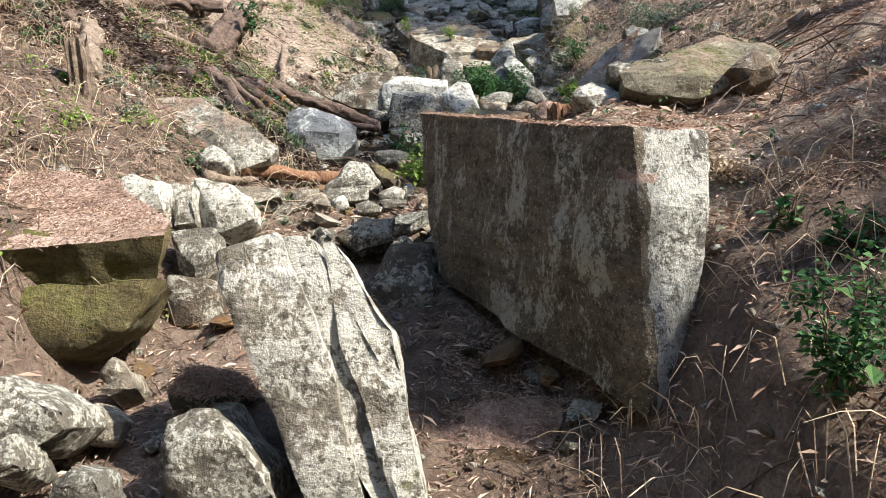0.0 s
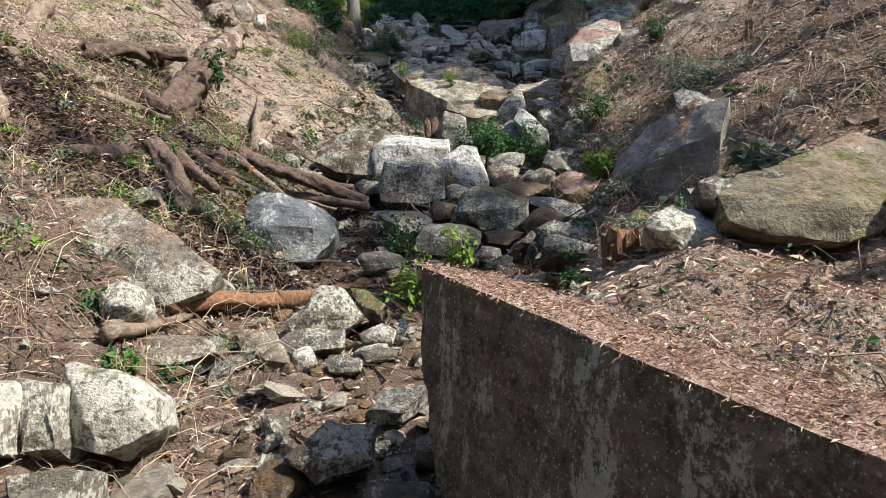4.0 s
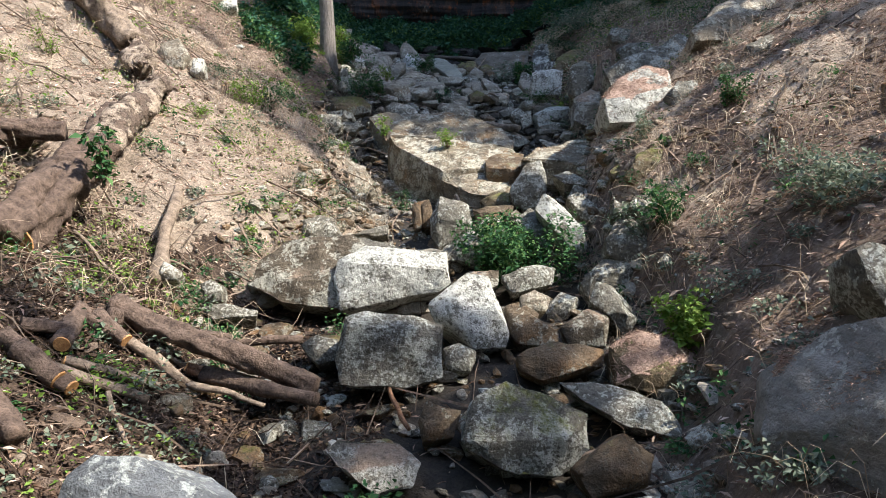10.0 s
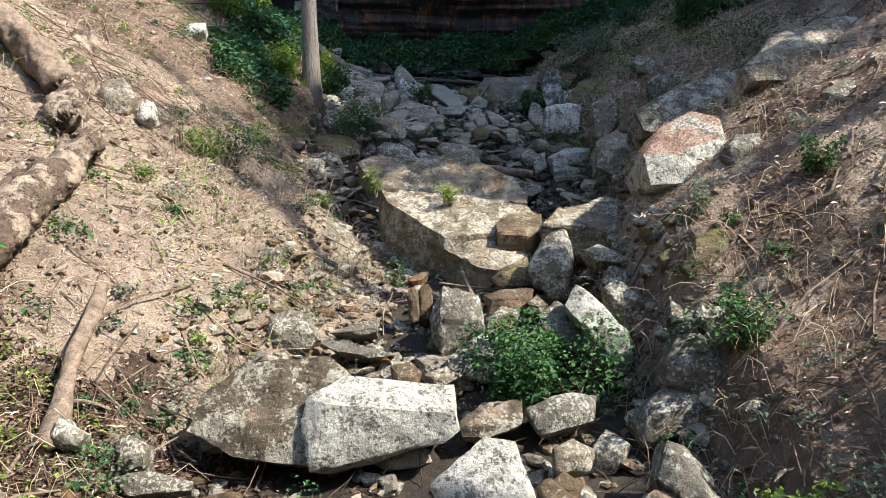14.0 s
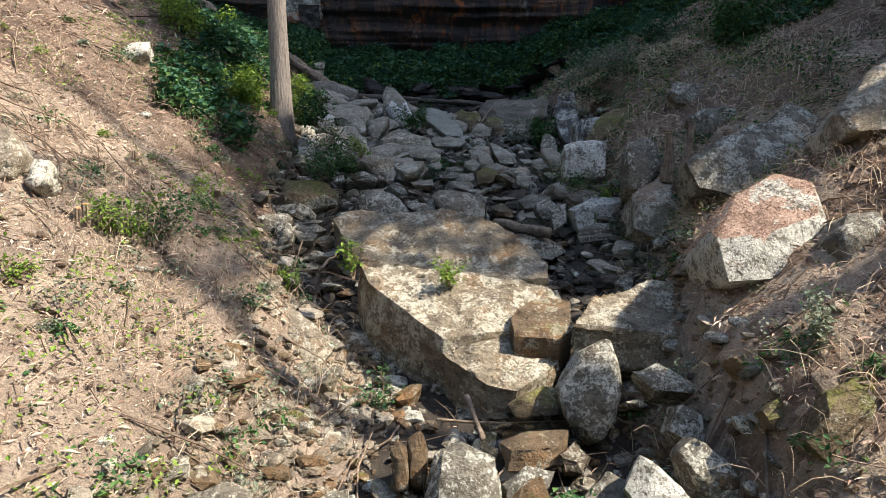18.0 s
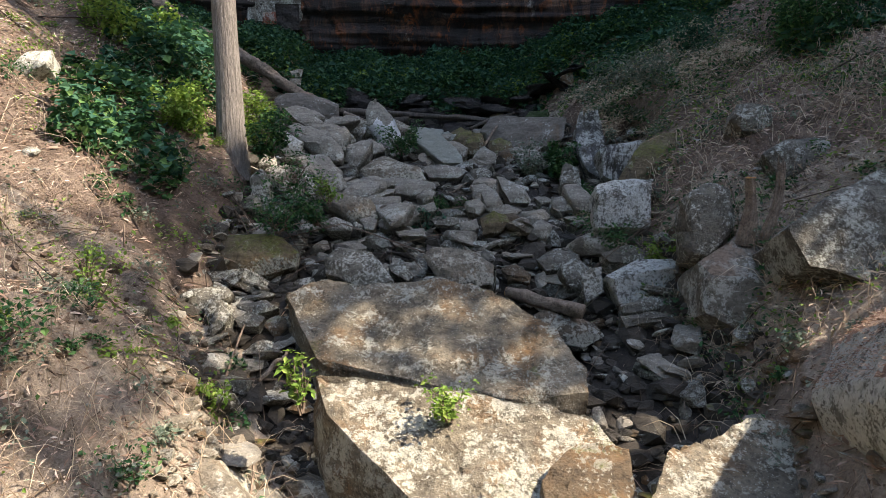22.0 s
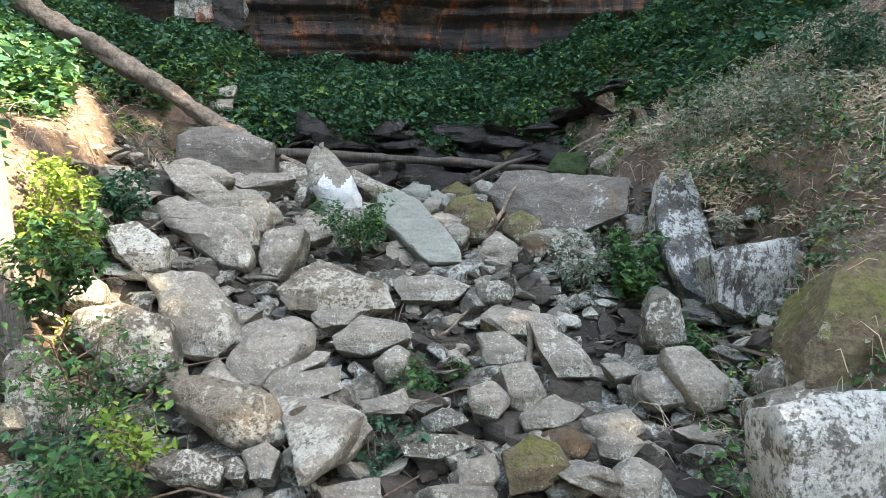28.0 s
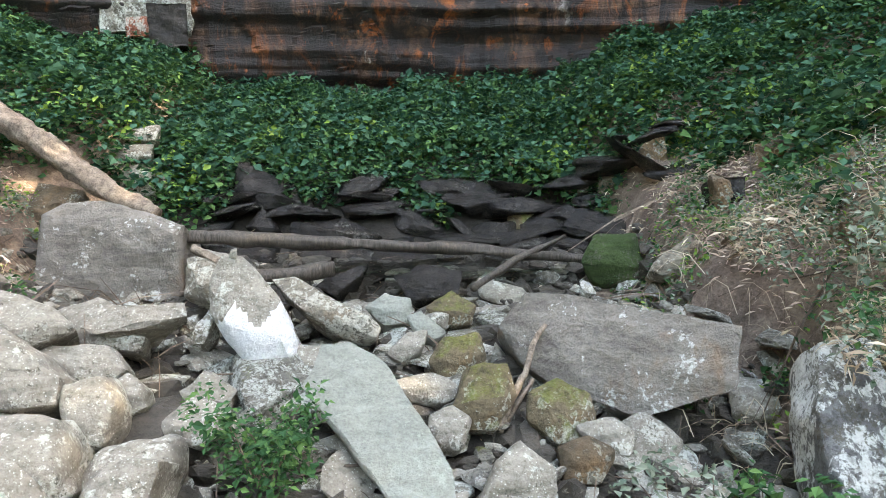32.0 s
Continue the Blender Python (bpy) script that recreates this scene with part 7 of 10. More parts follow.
crag("blue-grey boulder speckled white", TALUS, [(-1.05, 20.18, 5.23), (-0.99, 20.25, 5.35), (-0.86, 20.28, 5.39), (-0.71, 20.27, 5.38), (-0.69, 20.21, 5.29), (-0.74, 20.13, 5.15), (-1.03, 20.13, 5.15), (-0.95, 20.16, 5.32), (-0.83, 20.16, 5.31), (-0.75, 20.18, 5.31)], (0.00, 0.21, -0.09), wear=0.03, bevel=0.12)
crag("grey stone under the vines", TALUS, [(-0.87, 20.63, 5.34), (-0.76, 20.70, 5.44), (-0.57, 20.68, 5.41), (-0.51, 20.60, 5.30), (-0.67, 20.55, 5.23), (-0.85, 20.58, 5.27), (-0.79, 20.57, 5.34), (-0.67, 20.58, 5.32), (-0.58, 20.58, 5.34)], (0.00, 0.17, -0.08))
crag("grey boulder beside the heap", TALUS, [(-1.73, 20.51, 5.71), (-1.57, 20.52, 5.72), (-1.41, 20.51, 5.70), (-1.28, 20.48, 5.64), (-1.28, 20.41, 5.53), (-1.42, 20.40, 5.52), (-1.67, 20.40, 5.52), (-1.54, 20.42, 5.64), (-1.46, 20.42, 5.62), (-1.33, 20.42, 5.62)], (0.00, 0.22, -0.10))
crag("grey slab tilted in the heap", TALUS, [(-2.00, 20.97, 5.91), (-1.83, 20.99, 5.94), (-1.57, 20.94, 5.87), (-1.41, 20.87, 5.77), (-1.58, 20.82, 5.70), (-1.91, 20.80, 5.68), (-1.83, 20.85, 5.84), (-1.69, 20.82, 5.80), (-1.53, 20.82, 5.79)], (0.00, 0.20, -0.10))
crag("tan tilted slab by the timbers", TAN, [(-0.59, 22.04, 5.80), (-0.43, 22.05, 5.80), (-0.10, 21.91, 5.64), (0.18, 21.80, 5.50), (0.16, 21.76, 5.45), (-0.13, 21.81, 5.50), (-0.46, 21.94, 5.67), (-0.36, 21.81, 5.65), (-0.19, 21.79, 5.63), (0.03, 21.81, 5.61)], (0.00, 0.19, -0.10))
crag("tan stone slab beside the square block", TAN, [(-1.31, 22.44, 5.88), (-1.25, 22.45, 5.90), (-0.81, 22.38, 5.73), (-0.81, 22.33, 5.59), (-0.99, 22.31, 5.55), (-1.29, 22.35, 5.63), (-1.17, 22.28, 5.71), (-1.03, 22.32, 5.71), (-0.91, 22.31, 5.76)], (0.00, 0.20, -0.08))
crag("tan stone behind the slate slab", TALUS, [(-0.36, 21.28, 5.44), (-0.29, 21.37, 5.53), (-0.11, 21.35, 5.51), (-0.17, 21.25, 5.41), (-0.30, 21.20, 5.35), (-0.31, 21.26, 5.46), (-0.24, 21.24, 5.44), (-0.18, 21.24, 5.43)], (0.00, 0.11, -0.06))
crag("bluish stone below the pool", SLATE, [(0.08, 22.07, 5.58), (0.21, 22.13, 5.67), (0.39, 22.10, 5.63), (0.41, 22.00, 5.48), (0.21, 21.99, 5.47), (0.18, 22.02, 5.58), (0.26, 22.01, 5.56), (0.36, 22.01, 5.55)], (0.00, 0.16, -0.08))
crag("bluish tilted stone below the pool", SLATE, [(0.37, 21.80, 5.58), (0.47, 21.84, 5.63), (0.63, 21.73, 5.48), (0.56, 21.70, 5.44), (0.43, 21.73, 5.48), (0.44, 21.72, 5.50), (0.49, 21.72, 5.52), (0.58, 21.73, 5.53)], (0.00, 0.11, -0.05))
crag("mossy brown stone in the stream", MOSSY, [(0.51, 22.05, 5.58), (0.70, 22.13, 5.68), (0.87, 22.06, 5.59), (0.82, 21.98, 5.47), (0.57, 21.98, 5.47), (0.57, 21.98, 5.57), (0.72, 21.98, 5.57), (0.82, 21.98, 5.54)], (0.00, 0.17, -0.08))
crag("mossy rounded stone in the stream", MOSSY, [(0.51, 21.25, 5.43), (0.62, 21.32, 5.55), (0.81, 21.33, 5.57), (0.82, 21.25, 5.43), (0.61, 21.20, 5.35), (0.59, 21.22, 5.46), (0.68, 21.22, 5.47), (0.77, 21.22, 5.50)], (0.00, 0.15, -0.07))
crag("large mossy stone under the stream's fall", MOSSY, [(0.62, 20.73, 5.35), (0.72, 20.83, 5.54), (0.94, 20.84, 5.56), (1.01, 20.76, 5.40), (0.86, 20.68, 5.24), (0.68, 20.68, 5.25), (0.70, 20.68, 5.40), (0.79, 20.70, 5.42), (0.90, 20.69, 5.42)], (0.00, 0.21, -0.09))
crag("grey-brown stone by the trickle", TALUS, [(0.31, 21.01, 5.38), (0.51, 21.05, 5.43), (0.74, 20.99, 5.35), (0.60, 20.95, 5.29), (0.38, 20.97, 5.31), (0.37, 20.97, 5.36), (0.51, 20.97, 5.37), (0.61, 20.97, 5.36)], (0.00, 0.16, -0.08))
crag("angular stone by the trickle", TALUS, [(0.50, 20.64, 5.34), (0.62, 20.67, 5.38), (0.70, 20.63, 5.32), (0.64, 20.55, 5.21), (0.52, 20.58, 5.25), (0.55, 20.59, 5.31), (0.59, 20.58, 5.31), (0.67, 20.59, 5.32)], (0.00, 0.11, -0.05))
crag("grey stone in the stream's cleft", TALUS, [(0.27, 21.41, 5.44), (0.38, 21.48, 5.55), (0.50, 21.49, 5.56), (0.45, 21.41, 5.44), (0.34, 21.38, 5.40), (0.32, 21.42, 5.50), (0.38, 21.39, 5.47), (0.47, 21.40, 5.49)], (0.00, 0.12, -0.06))
crag("dark stone under the long log", WET, [(0.25, 22.66, 5.69), (0.46, 22.74, 5.79), (0.83, 22.69, 5.73), (0.80, 22.56, 5.57), (0.41, 22.54, 5.53), (0.42, 22.58, 5.68), (0.58, 22.58, 5.67), (0.69, 22.58, 5.66)], (0.00, 0.20, -0.10))
crag("dark slab under the long log", WET, [(-0.40, 22.62, 5.61), (-0.14, 22.73, 5.75), (0.07, 22.77, 5.79), (0.00, 22.65, 5.65), (-0.22, 22.56, 5.53), (-0.27, 22.64, 5.70), (-0.10, 22.60, 5.65), (-0.02, 22.63, 5.69)], (0.00, 0.18, -0.09))
crag("white-streaked ridge of the large rock", STREAKED, [(2.25, 20.19, 5.86), (2.50, 20.20, 5.87), (2.43, 20.07, 5.72), (2.42, 19.88, 5.47), (2.49, 19.66, 5.19), (2.52, 19.53, 5.04), (2.45, 19.42, 4.90), (2.22, 19.52, 5.02), (2.13, 19.73, 5.28), (2.15, 19.98, 5.59), (2.14, 19.69, 5.29), (2.32, 19.69, 5.29), (2.53, 19.79, 5.41)], (0.00, 0.29, -0.15))
crag("large grey-white streaked rock with a dark foot", STREAKED, [(2.29, 19.25, 5.32), (2.44, 19.26, 5.37), (2.73, 19.26, 5.40), (3.18, 19.27, 5.44), (3.19, 19.20, 4.91), (2.74, 19.20, 4.87), (2.51, 19.20, 4.88), (2.34, 19.21, 4.97), (2.35, 19.21, 5.19), (2.67, 19.20, 5.09), (2.90, 19.20, 5.21)], (0.00, 0.49, -0.16))
crag("moss-covered sloping rock in the bank", MOSSY, [(2.46, 18.16, 5.39), (2.67, 18.23, 5.49), (2.93, 18.24, 5.50), (2.70, 17.85, 4.95), (2.29, 17.79, 4.86), (2.13, 17.79, 4.87), (2.17, 17.91, 5.03), (2.29, 17.93, 5.25), (2.41, 17.88, 5.16), (2.49, 17.80, 5.15)], (0.00, 0.43, -0.20))
crag("pale lichen block at the bed's edge", BRIGHT, [(1.77, 17.40, 4.95), (1.98, 17.41, 4.99), (2.37, 17.42, 5.01), (2.28, 17.23, 4.54), (1.77, 17.24, 4.55), (1.75, 17.33, 4.77), (1.75, 17.25, 4.86), (1.94, 17.26, 4.87), (2.06, 17.25, 4.83)], (0.00, 0.31, -0.12), wear=0.018, bevel=0.015)
crag("pale upright stone in the stream bed", PALE, [(1.75, 18.95, 4.95), (1.82, 19.02, 5.12), (1.97, 18.99, 5.05), (2.00, 18.89, 4.81), (1.86, 18.88, 4.77), (1.75, 18.89, 4.81), (1.75, 18.88, 4.89), (1.83, 18.89, 4.90), (1.91, 18.88, 4.91)], (0.00, 0.18, -0.07))
crag("sunlit white boulder beside the leaves", WHITE, [(-1.94, 19.44, 5.49), (-1.73, 19.46, 5.53), (-1.49, 19.38, 5.40), (-1.51, 19.29, 5.25), (-1.67, 19.26, 5.19), (-1.85, 19.33, 5.32), (-1.77, 19.25, 5.34), (-1.64, 19.30, 5.39), (-1.54, 19.26, 5.35)], (0.00, 0.27, -0.12))
crag("pale boulder behind the ivy", PALE, [(-1.84, 18.71, 5.09), (-1.57, 18.74, 5.13), (-1.25, 18.69, 5.05), (-1.19, 18.54, 4.81), (-1.39, 18.46, 4.66), (-1.60, 18.52, 4.78), (-1.79, 18.60, 4.91), (-1.67, 18.53, 4.94), (-1.47, 18.56, 4.96), (-1.31, 18.53, 4.98)], (0.00, 0.38, -0.17))
crag("upright pale slab on the bank", PALE, [(-1.82, 18.03, 4.98), (-1.73, 18.05, 5.08), (-1.64, 18.02, 4.94), (-1.64, 17.95, 4.65), (-1.79, 17.94, 4.63), (-1.76, 17.97, 4.86), (-1.71, 17.96, 4.86), (-1.65, 17.97, 4.89)], (0.00, 0.12, -0.04))
crag("pale sunlit stone in the stony bed", PALE, [(-1.07, 17.83, 4.52), (-0.91, 17.88, 4.57), (-0.73, 17.82, 4.50), (-0.75, 17.77, 4.45), (-0.97, 17.78, 4.46), (-0.98, 17.79, 4.52), (-0.86, 17.79, 4.50), (-0.76, 17.78, 4.49)], (0.00, 0.13, -0.07))
crag("pale stone beside the sunlit one", PALE, [(-0.75, 17.84, 4.54), (-0.69, 17.87, 4.57), (-0.59, 17.82, 4.50), (-0.61, 17.77, 4.45), (-0.73, 17.78, 4.46), (-0.70, 17.79, 4.51), (-0.66, 17.80, 4.51), (-0.62, 17.79, 4.50)], (0.00, 0.09, -0.04))
crag("pale lichen stone under the ivy", PALE, [(-2.02, 18.90, 5.17), (-1.89, 18.95, 5.23), (-1.75, 18.94, 5.21), (-1.75, 18.87, 5.12), (-1.96, 18.86, 5.10), (-1.93, 18.88, 5.16), (-1.84, 18.87, 5.16), (-1.76, 18.87, 5.16)], (0.00, 0.11, -0.05))
crag("white stone at the seep's edge", PALE, [(2.11, 18.08, 4.82), (2.23, 18.12, 4.92), (2.30, 18.11, 4.89), (2.23, 18.05, 4.77), (2.12, 18.04, 4.76), (2.13, 18.03, 4.82), (2.16, 18.04, 4.83), (2.23, 18.06, 4.84)], (0.00, 0.10, -0.04))
crag("flat stacked slab by the leaning log", TAN, [(-3.11, 24.83, 6.54), (-2.73, 24.86, 6.59), (-2.16, 24.73, 6.38), (-2.39, 24.61, 6.17), (-2.76, 24.70, 6.33), (-2.89, 24.66, 6.38), (-2.61, 24.66, 6.45), (-2.36, 24.62, 6.39)], (0.00, 0.33, -0.15))
crag("thin flat slab on the stack by the log", TAN, [(-2.90, 25.09, 6.91), (-2.44, 25.13, 6.96), (-2.45, 25.02, 6.81), (-2.84, 24.98, 6.78), (-2.76, 25.00, 6.84), (-2.64, 25.01, 6.85), (-2.53, 25.02, 6.88)], (0.00, 0.11, -0.05))
crag("thin tan slab at the leaves' edge", TAN, [(-2.87, 24.86, 6.71), (-2.42, 24.90, 6.76), (-2.43, 24.79, 6.63), (-2.81, 24.78, 6.61), (-2.73, 24.78, 6.67), (-2.60, 24.79, 6.68), (-2.47, 24.81, 6.69)], (0.00, 0.10, -0.05))
crag("brown rock under the leaning log", BROWN, [(-3.00, 23.35, 6.11), (-2.92, 23.50, 6.40), (-2.52, 23.46, 6.33), (-2.44, 23.38, 6.16), (-2.80, 23.29, 5.99), (-2.88, 23.32, 6.18), (-2.67, 23.32, 6.25), (-2.53, 23.33, 6.21)], (0.00, 0.28, -0.12))
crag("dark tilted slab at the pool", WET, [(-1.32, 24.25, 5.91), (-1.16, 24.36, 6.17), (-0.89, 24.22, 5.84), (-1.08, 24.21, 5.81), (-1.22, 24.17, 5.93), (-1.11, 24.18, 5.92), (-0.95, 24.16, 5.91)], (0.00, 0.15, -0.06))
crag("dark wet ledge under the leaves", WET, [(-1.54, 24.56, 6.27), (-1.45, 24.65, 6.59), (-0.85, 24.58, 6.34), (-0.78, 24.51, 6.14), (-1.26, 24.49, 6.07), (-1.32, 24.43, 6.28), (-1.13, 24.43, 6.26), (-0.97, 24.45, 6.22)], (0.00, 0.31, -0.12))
crag("bright green moss boulder", POOL_MOSS, [(1.84, 22.82, 5.77), (1.97, 22.94, 6.00), (2.33, 22.94, 5.99), (2.39, 22.82, 5.77), (2.29, 22.74, 5.60), (1.94, 22.75, 5.62), (1.96, 22.70, 5.75), (2.12, 22.77, 5.83), (2.24, 22.72, 5.75)], (0.00, 0.27, -0.12), wear=0.03, bevel=0.12)
crag("brown ledge rock beside the moss boulder", TAN, [(2.19, 22.07, 5.83), (2.50, 22.25, 6.05), (2.95, 22.31, 6.13), (3.14, 22.20, 6.00), (2.77, 22.11, 5.88), (2.34, 22.05, 5.81), (2.40, 22.06, 5.92), (2.68, 22.06, 5.91), (2.93, 22.05, 5.94)], (0.00, 0.24, -0.12))
crag("wet grey block by the seep", WET, [(2.73, 22.52, 6.50), (2.83, 22.53, 6.54), (3.08, 22.53, 6.52), (3.06, 22.46, 6.30), (2.78, 22.45, 6.28), (2.77, 22.42, 6.40), (2.86, 22.43, 6.42), (2.98, 22.44, 6.42)], (0.00, 0.15, -0.05))
crag("brown slab below the weeds", BROWN, [(2.82, 20.95, 6.32), (3.16, 21.01, 6.44), (3.59, 20.99, 6.40), (3.64, 20.92, 6.25), (3.23, 20.88, 6.17), (2.84, 20.84, 6.09), (2.95, 20.85, 6.27), (3.19, 20.85, 6.29), (3.36, 20.84, 6.26)], (0.00, 0.28, -0.12))
crag("red-brown stone on the apron", TAN, [(4.00, 22.75, 7.12), (4.15, 22.85, 7.28), (4.40, 22.87, 7.33), (4.57, 22.80, 7.21), (4.42, 22.68, 7.00), (4.06, 22.64, 6.94), (4.09, 22.64, 7.11), (4.20, 22.69, 7.13), (4.38, 22.69, 7.13)], (0.00, 0.28, -0.12))
crag("red-brown rock among the leaves", TAN, [(3.81, 24.09, 7.11), (4.10, 24.21, 7.29), (4.44, 24.19, 7.25), (4.42, 24.06, 7.07), (4.02, 24.01, 7.00), (3.93, 24.01, 7.13), (4.10, 24.01, 7.11), (4.28, 24.01, 7.12)], (0.00, 0.22, -0.10))
standing.data.materials.append(CHALK)
for p in standing.data.polygons:
    p.material_index = int(p.normal.y < 0.15 and p.center.z + 0.06 * math.sin(p.center.x * 23) < 0.36)
rock("boulder", "dark red rock at the apron", BROWN, (4.19, 24.21, 7.04), (0.76, 0.71, 0.25), (-5, 10, -12), level=5)
rock("boulder", "lichen rock on the upper bank", PALE, (5.16, 19.80, 6.94), (0.49, 0.44, 0.26), (8, -10, -27), level=4)
rock("boulder", "red-brown stone on the apron", TAN, (4.33, 22.89, 7.11), (0.45, 0.39, 0.24), (-2, -7, -32), level=4)
rock("boulder", "flat layered stones at the foot of the bank", TAN, (-2.79, 25.27, 6.73), (0.42, 0.40, 0.42), (-4, 8, 16), layers=4, level=4)
rock("boulder", "dark slab beside the seep", BROWN, (2.84, 22.46, 6.38), (0.14, 0.18, 0.31), (-8, -11, 2), chops=4, level=4)
rock("boulder", "brown rock on the leafy bank", BROWN, (2.97, 24.40, 6.67), (0.29, 0.32, 0.36), (-1, -10, -5), level=4)
rock("boulder", "brown rock on the leafy bank", TAN, (2.61, 24.66, 6.28), (0.34, 0.35, 0.35), (7, -13, -11), level=4)
rock("boulder", "brown rock on the leafy bank", BROWN, (2.24, 24.73, 6.19), (0.35, 0.34, 0.24), (-3, 5, 0), level=4)
rock("boulder", "brown rock on the leafy bank", BROWN, (3.47, 22.83, 6.67), (0.33, 0.32, 0.25), (7, 7, -3), level=4)
rock("boulder", "pale brown rock on the upper bank", TAN, (4.27, 23.97, 7.10), (0.36, 0.35, 0.22), (5, 10, -9), level=4)
rock("boulder", "dark flat rock by the weeds", BROWN, (3.47, 21.91, 6.62), (0.22, 0.21, 0.18), (1, -6, -8), level=4)
rock("boulder", "brown rock at the leaves' edge", BROWN, (1.55, 24.95, 6.45), (0.29, 0.30, 0.37), (-6, -7, 15), chops=4, level=3)
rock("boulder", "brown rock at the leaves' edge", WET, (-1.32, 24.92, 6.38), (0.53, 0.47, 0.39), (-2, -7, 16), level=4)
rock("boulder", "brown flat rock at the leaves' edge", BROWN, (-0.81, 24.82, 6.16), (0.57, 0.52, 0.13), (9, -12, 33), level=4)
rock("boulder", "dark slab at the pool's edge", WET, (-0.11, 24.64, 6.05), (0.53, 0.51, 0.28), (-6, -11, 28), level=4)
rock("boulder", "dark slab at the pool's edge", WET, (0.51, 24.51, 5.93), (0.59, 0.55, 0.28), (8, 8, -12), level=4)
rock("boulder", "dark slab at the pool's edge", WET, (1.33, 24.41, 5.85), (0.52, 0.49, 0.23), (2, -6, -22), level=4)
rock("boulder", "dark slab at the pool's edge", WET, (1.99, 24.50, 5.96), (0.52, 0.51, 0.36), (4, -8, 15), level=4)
rock("boulder", "moss-grown dark rock by the pool", MOSSY, (1.60, 24.41, 5.93), (0.35, 0.35, 0.28), (-6, 11, -19), level=4)


# ---- rubble in the stream bed ----
rng = np.random.default_rng(11)


def bed_edges(y):
    ys = [s[0] for s in STATIONS]
    return np.interp(y, ys, [s[1] for s in STATIONS]), np.interp(y, ys, [s[2] for s in STATIONS])


STONES = [stone_mesh("stone", (1.0, rng.uniform(0.6, 0.95), rng.uniform(0.28, 0.62)), 60 + n, (TALUS, TALUS, GREY, PALE, TAN, BROWN)[n % 6], 4, 50, 5, 0.05, 1.2) for n in range(18)]
FLATS = [stone_mesh("stone", (1.0, rng.uniform(0.55, 0.95), rng.uniform(0.24, 0.42)), 90 + n, (TALUS, TALUS, TALUS, PALE, GREY)[n % 5], 4, 50, 6, 0.04, 1.2) for n in range(10)]
TINY = [stone_mesh("stone", (1.0, 0.8, 0.55), 260 + n, TALUS, 1, 12, 3, 0.03) for n in range(5)]
PLATES = [stone_mesh("stone", (1.0, rng.uniform(0.5, 0.9), rng.uniform(0.2, 0.36)), 130 + n, TALUS, 3, 50, 6, 0.04, 1.2) for n in range(8)]
SMALL = [stone_mesh("stone", (1.0, rng.uniform(0.6, 0.95), rng.uniform(0.35, 0.7)), 160 + n, TALUS, 2, 40, 4, 0.04) for n in range(8)]


def bed_place(low, high, wide=0.25):
    y = rng.uniform(low, high)
    left, right = bed_edges(y)
    x = rng.uniform(left - wide, right + wide)
    if ((x - 0.85) / 0.6) ** 2 + ((y - 16.4) / 0.55) ** 2 < 1:
        return bed_place(low, high, wide)
    return x, y


def scatter_stones():
    """Separate stones, many in the rubble below the pool, fewer down the stream."""
    for low, high, count, size in ((4.2, 8.0, 26, 0.17), (8.0, 12.0, 28, 0.2), (11.6, 14.2, 28, 0.19), (14.5, 17.2, 36, 0.2), (16.8, 22.6, 80, 0.27)):
        for n in range(count):
            x, y = bed_place(low, high)
            s = size * rng.lognormal(0, 0.38)
            z = float(height(x, y)) + s * (rng.uniform(0.06, 0.18) if y < 17 else rng.uniform(0.12, 0.24))
            me = STONES[int(rng.integers(18))] if y < 17 else FLATS[int(rng.integers(10))]
            thing("stone", "loose angular grey stone lying in the stream bed", "stone", "stones in the stream bed",
                       pose(x, y, z, rng.normal(0, 14), rng.normal(0, 14), rng.uniform(0, 360)) @ Matrix.Diagonal((s, s, s, 1)), me)


scatter_stones()


def stuff_of(name, label, category, pieces, places, material):
    """Very many small pieces, each a copy of one of a few shapes, joined as one."""
    verts, faces, at = [], [], 0
    shapes = [(np.array([v.co for v in me.vertices]), np.array([p.vertices[:] for p in me.polygons])) for me in pieces]
    for n, m in enumerate(places):
        v, f = shapes[n % len(shapes)]
        m = np.array(m)
        verts.append(v @ m[:3, :3].T + m[:3, 3])
        faces.append(f + at)
        at += len(v)
    me = mesh_of(name, np.vstack(verts), np.vstack(faces), material)
    thing(name, label, category, kind="stuff", me=me)


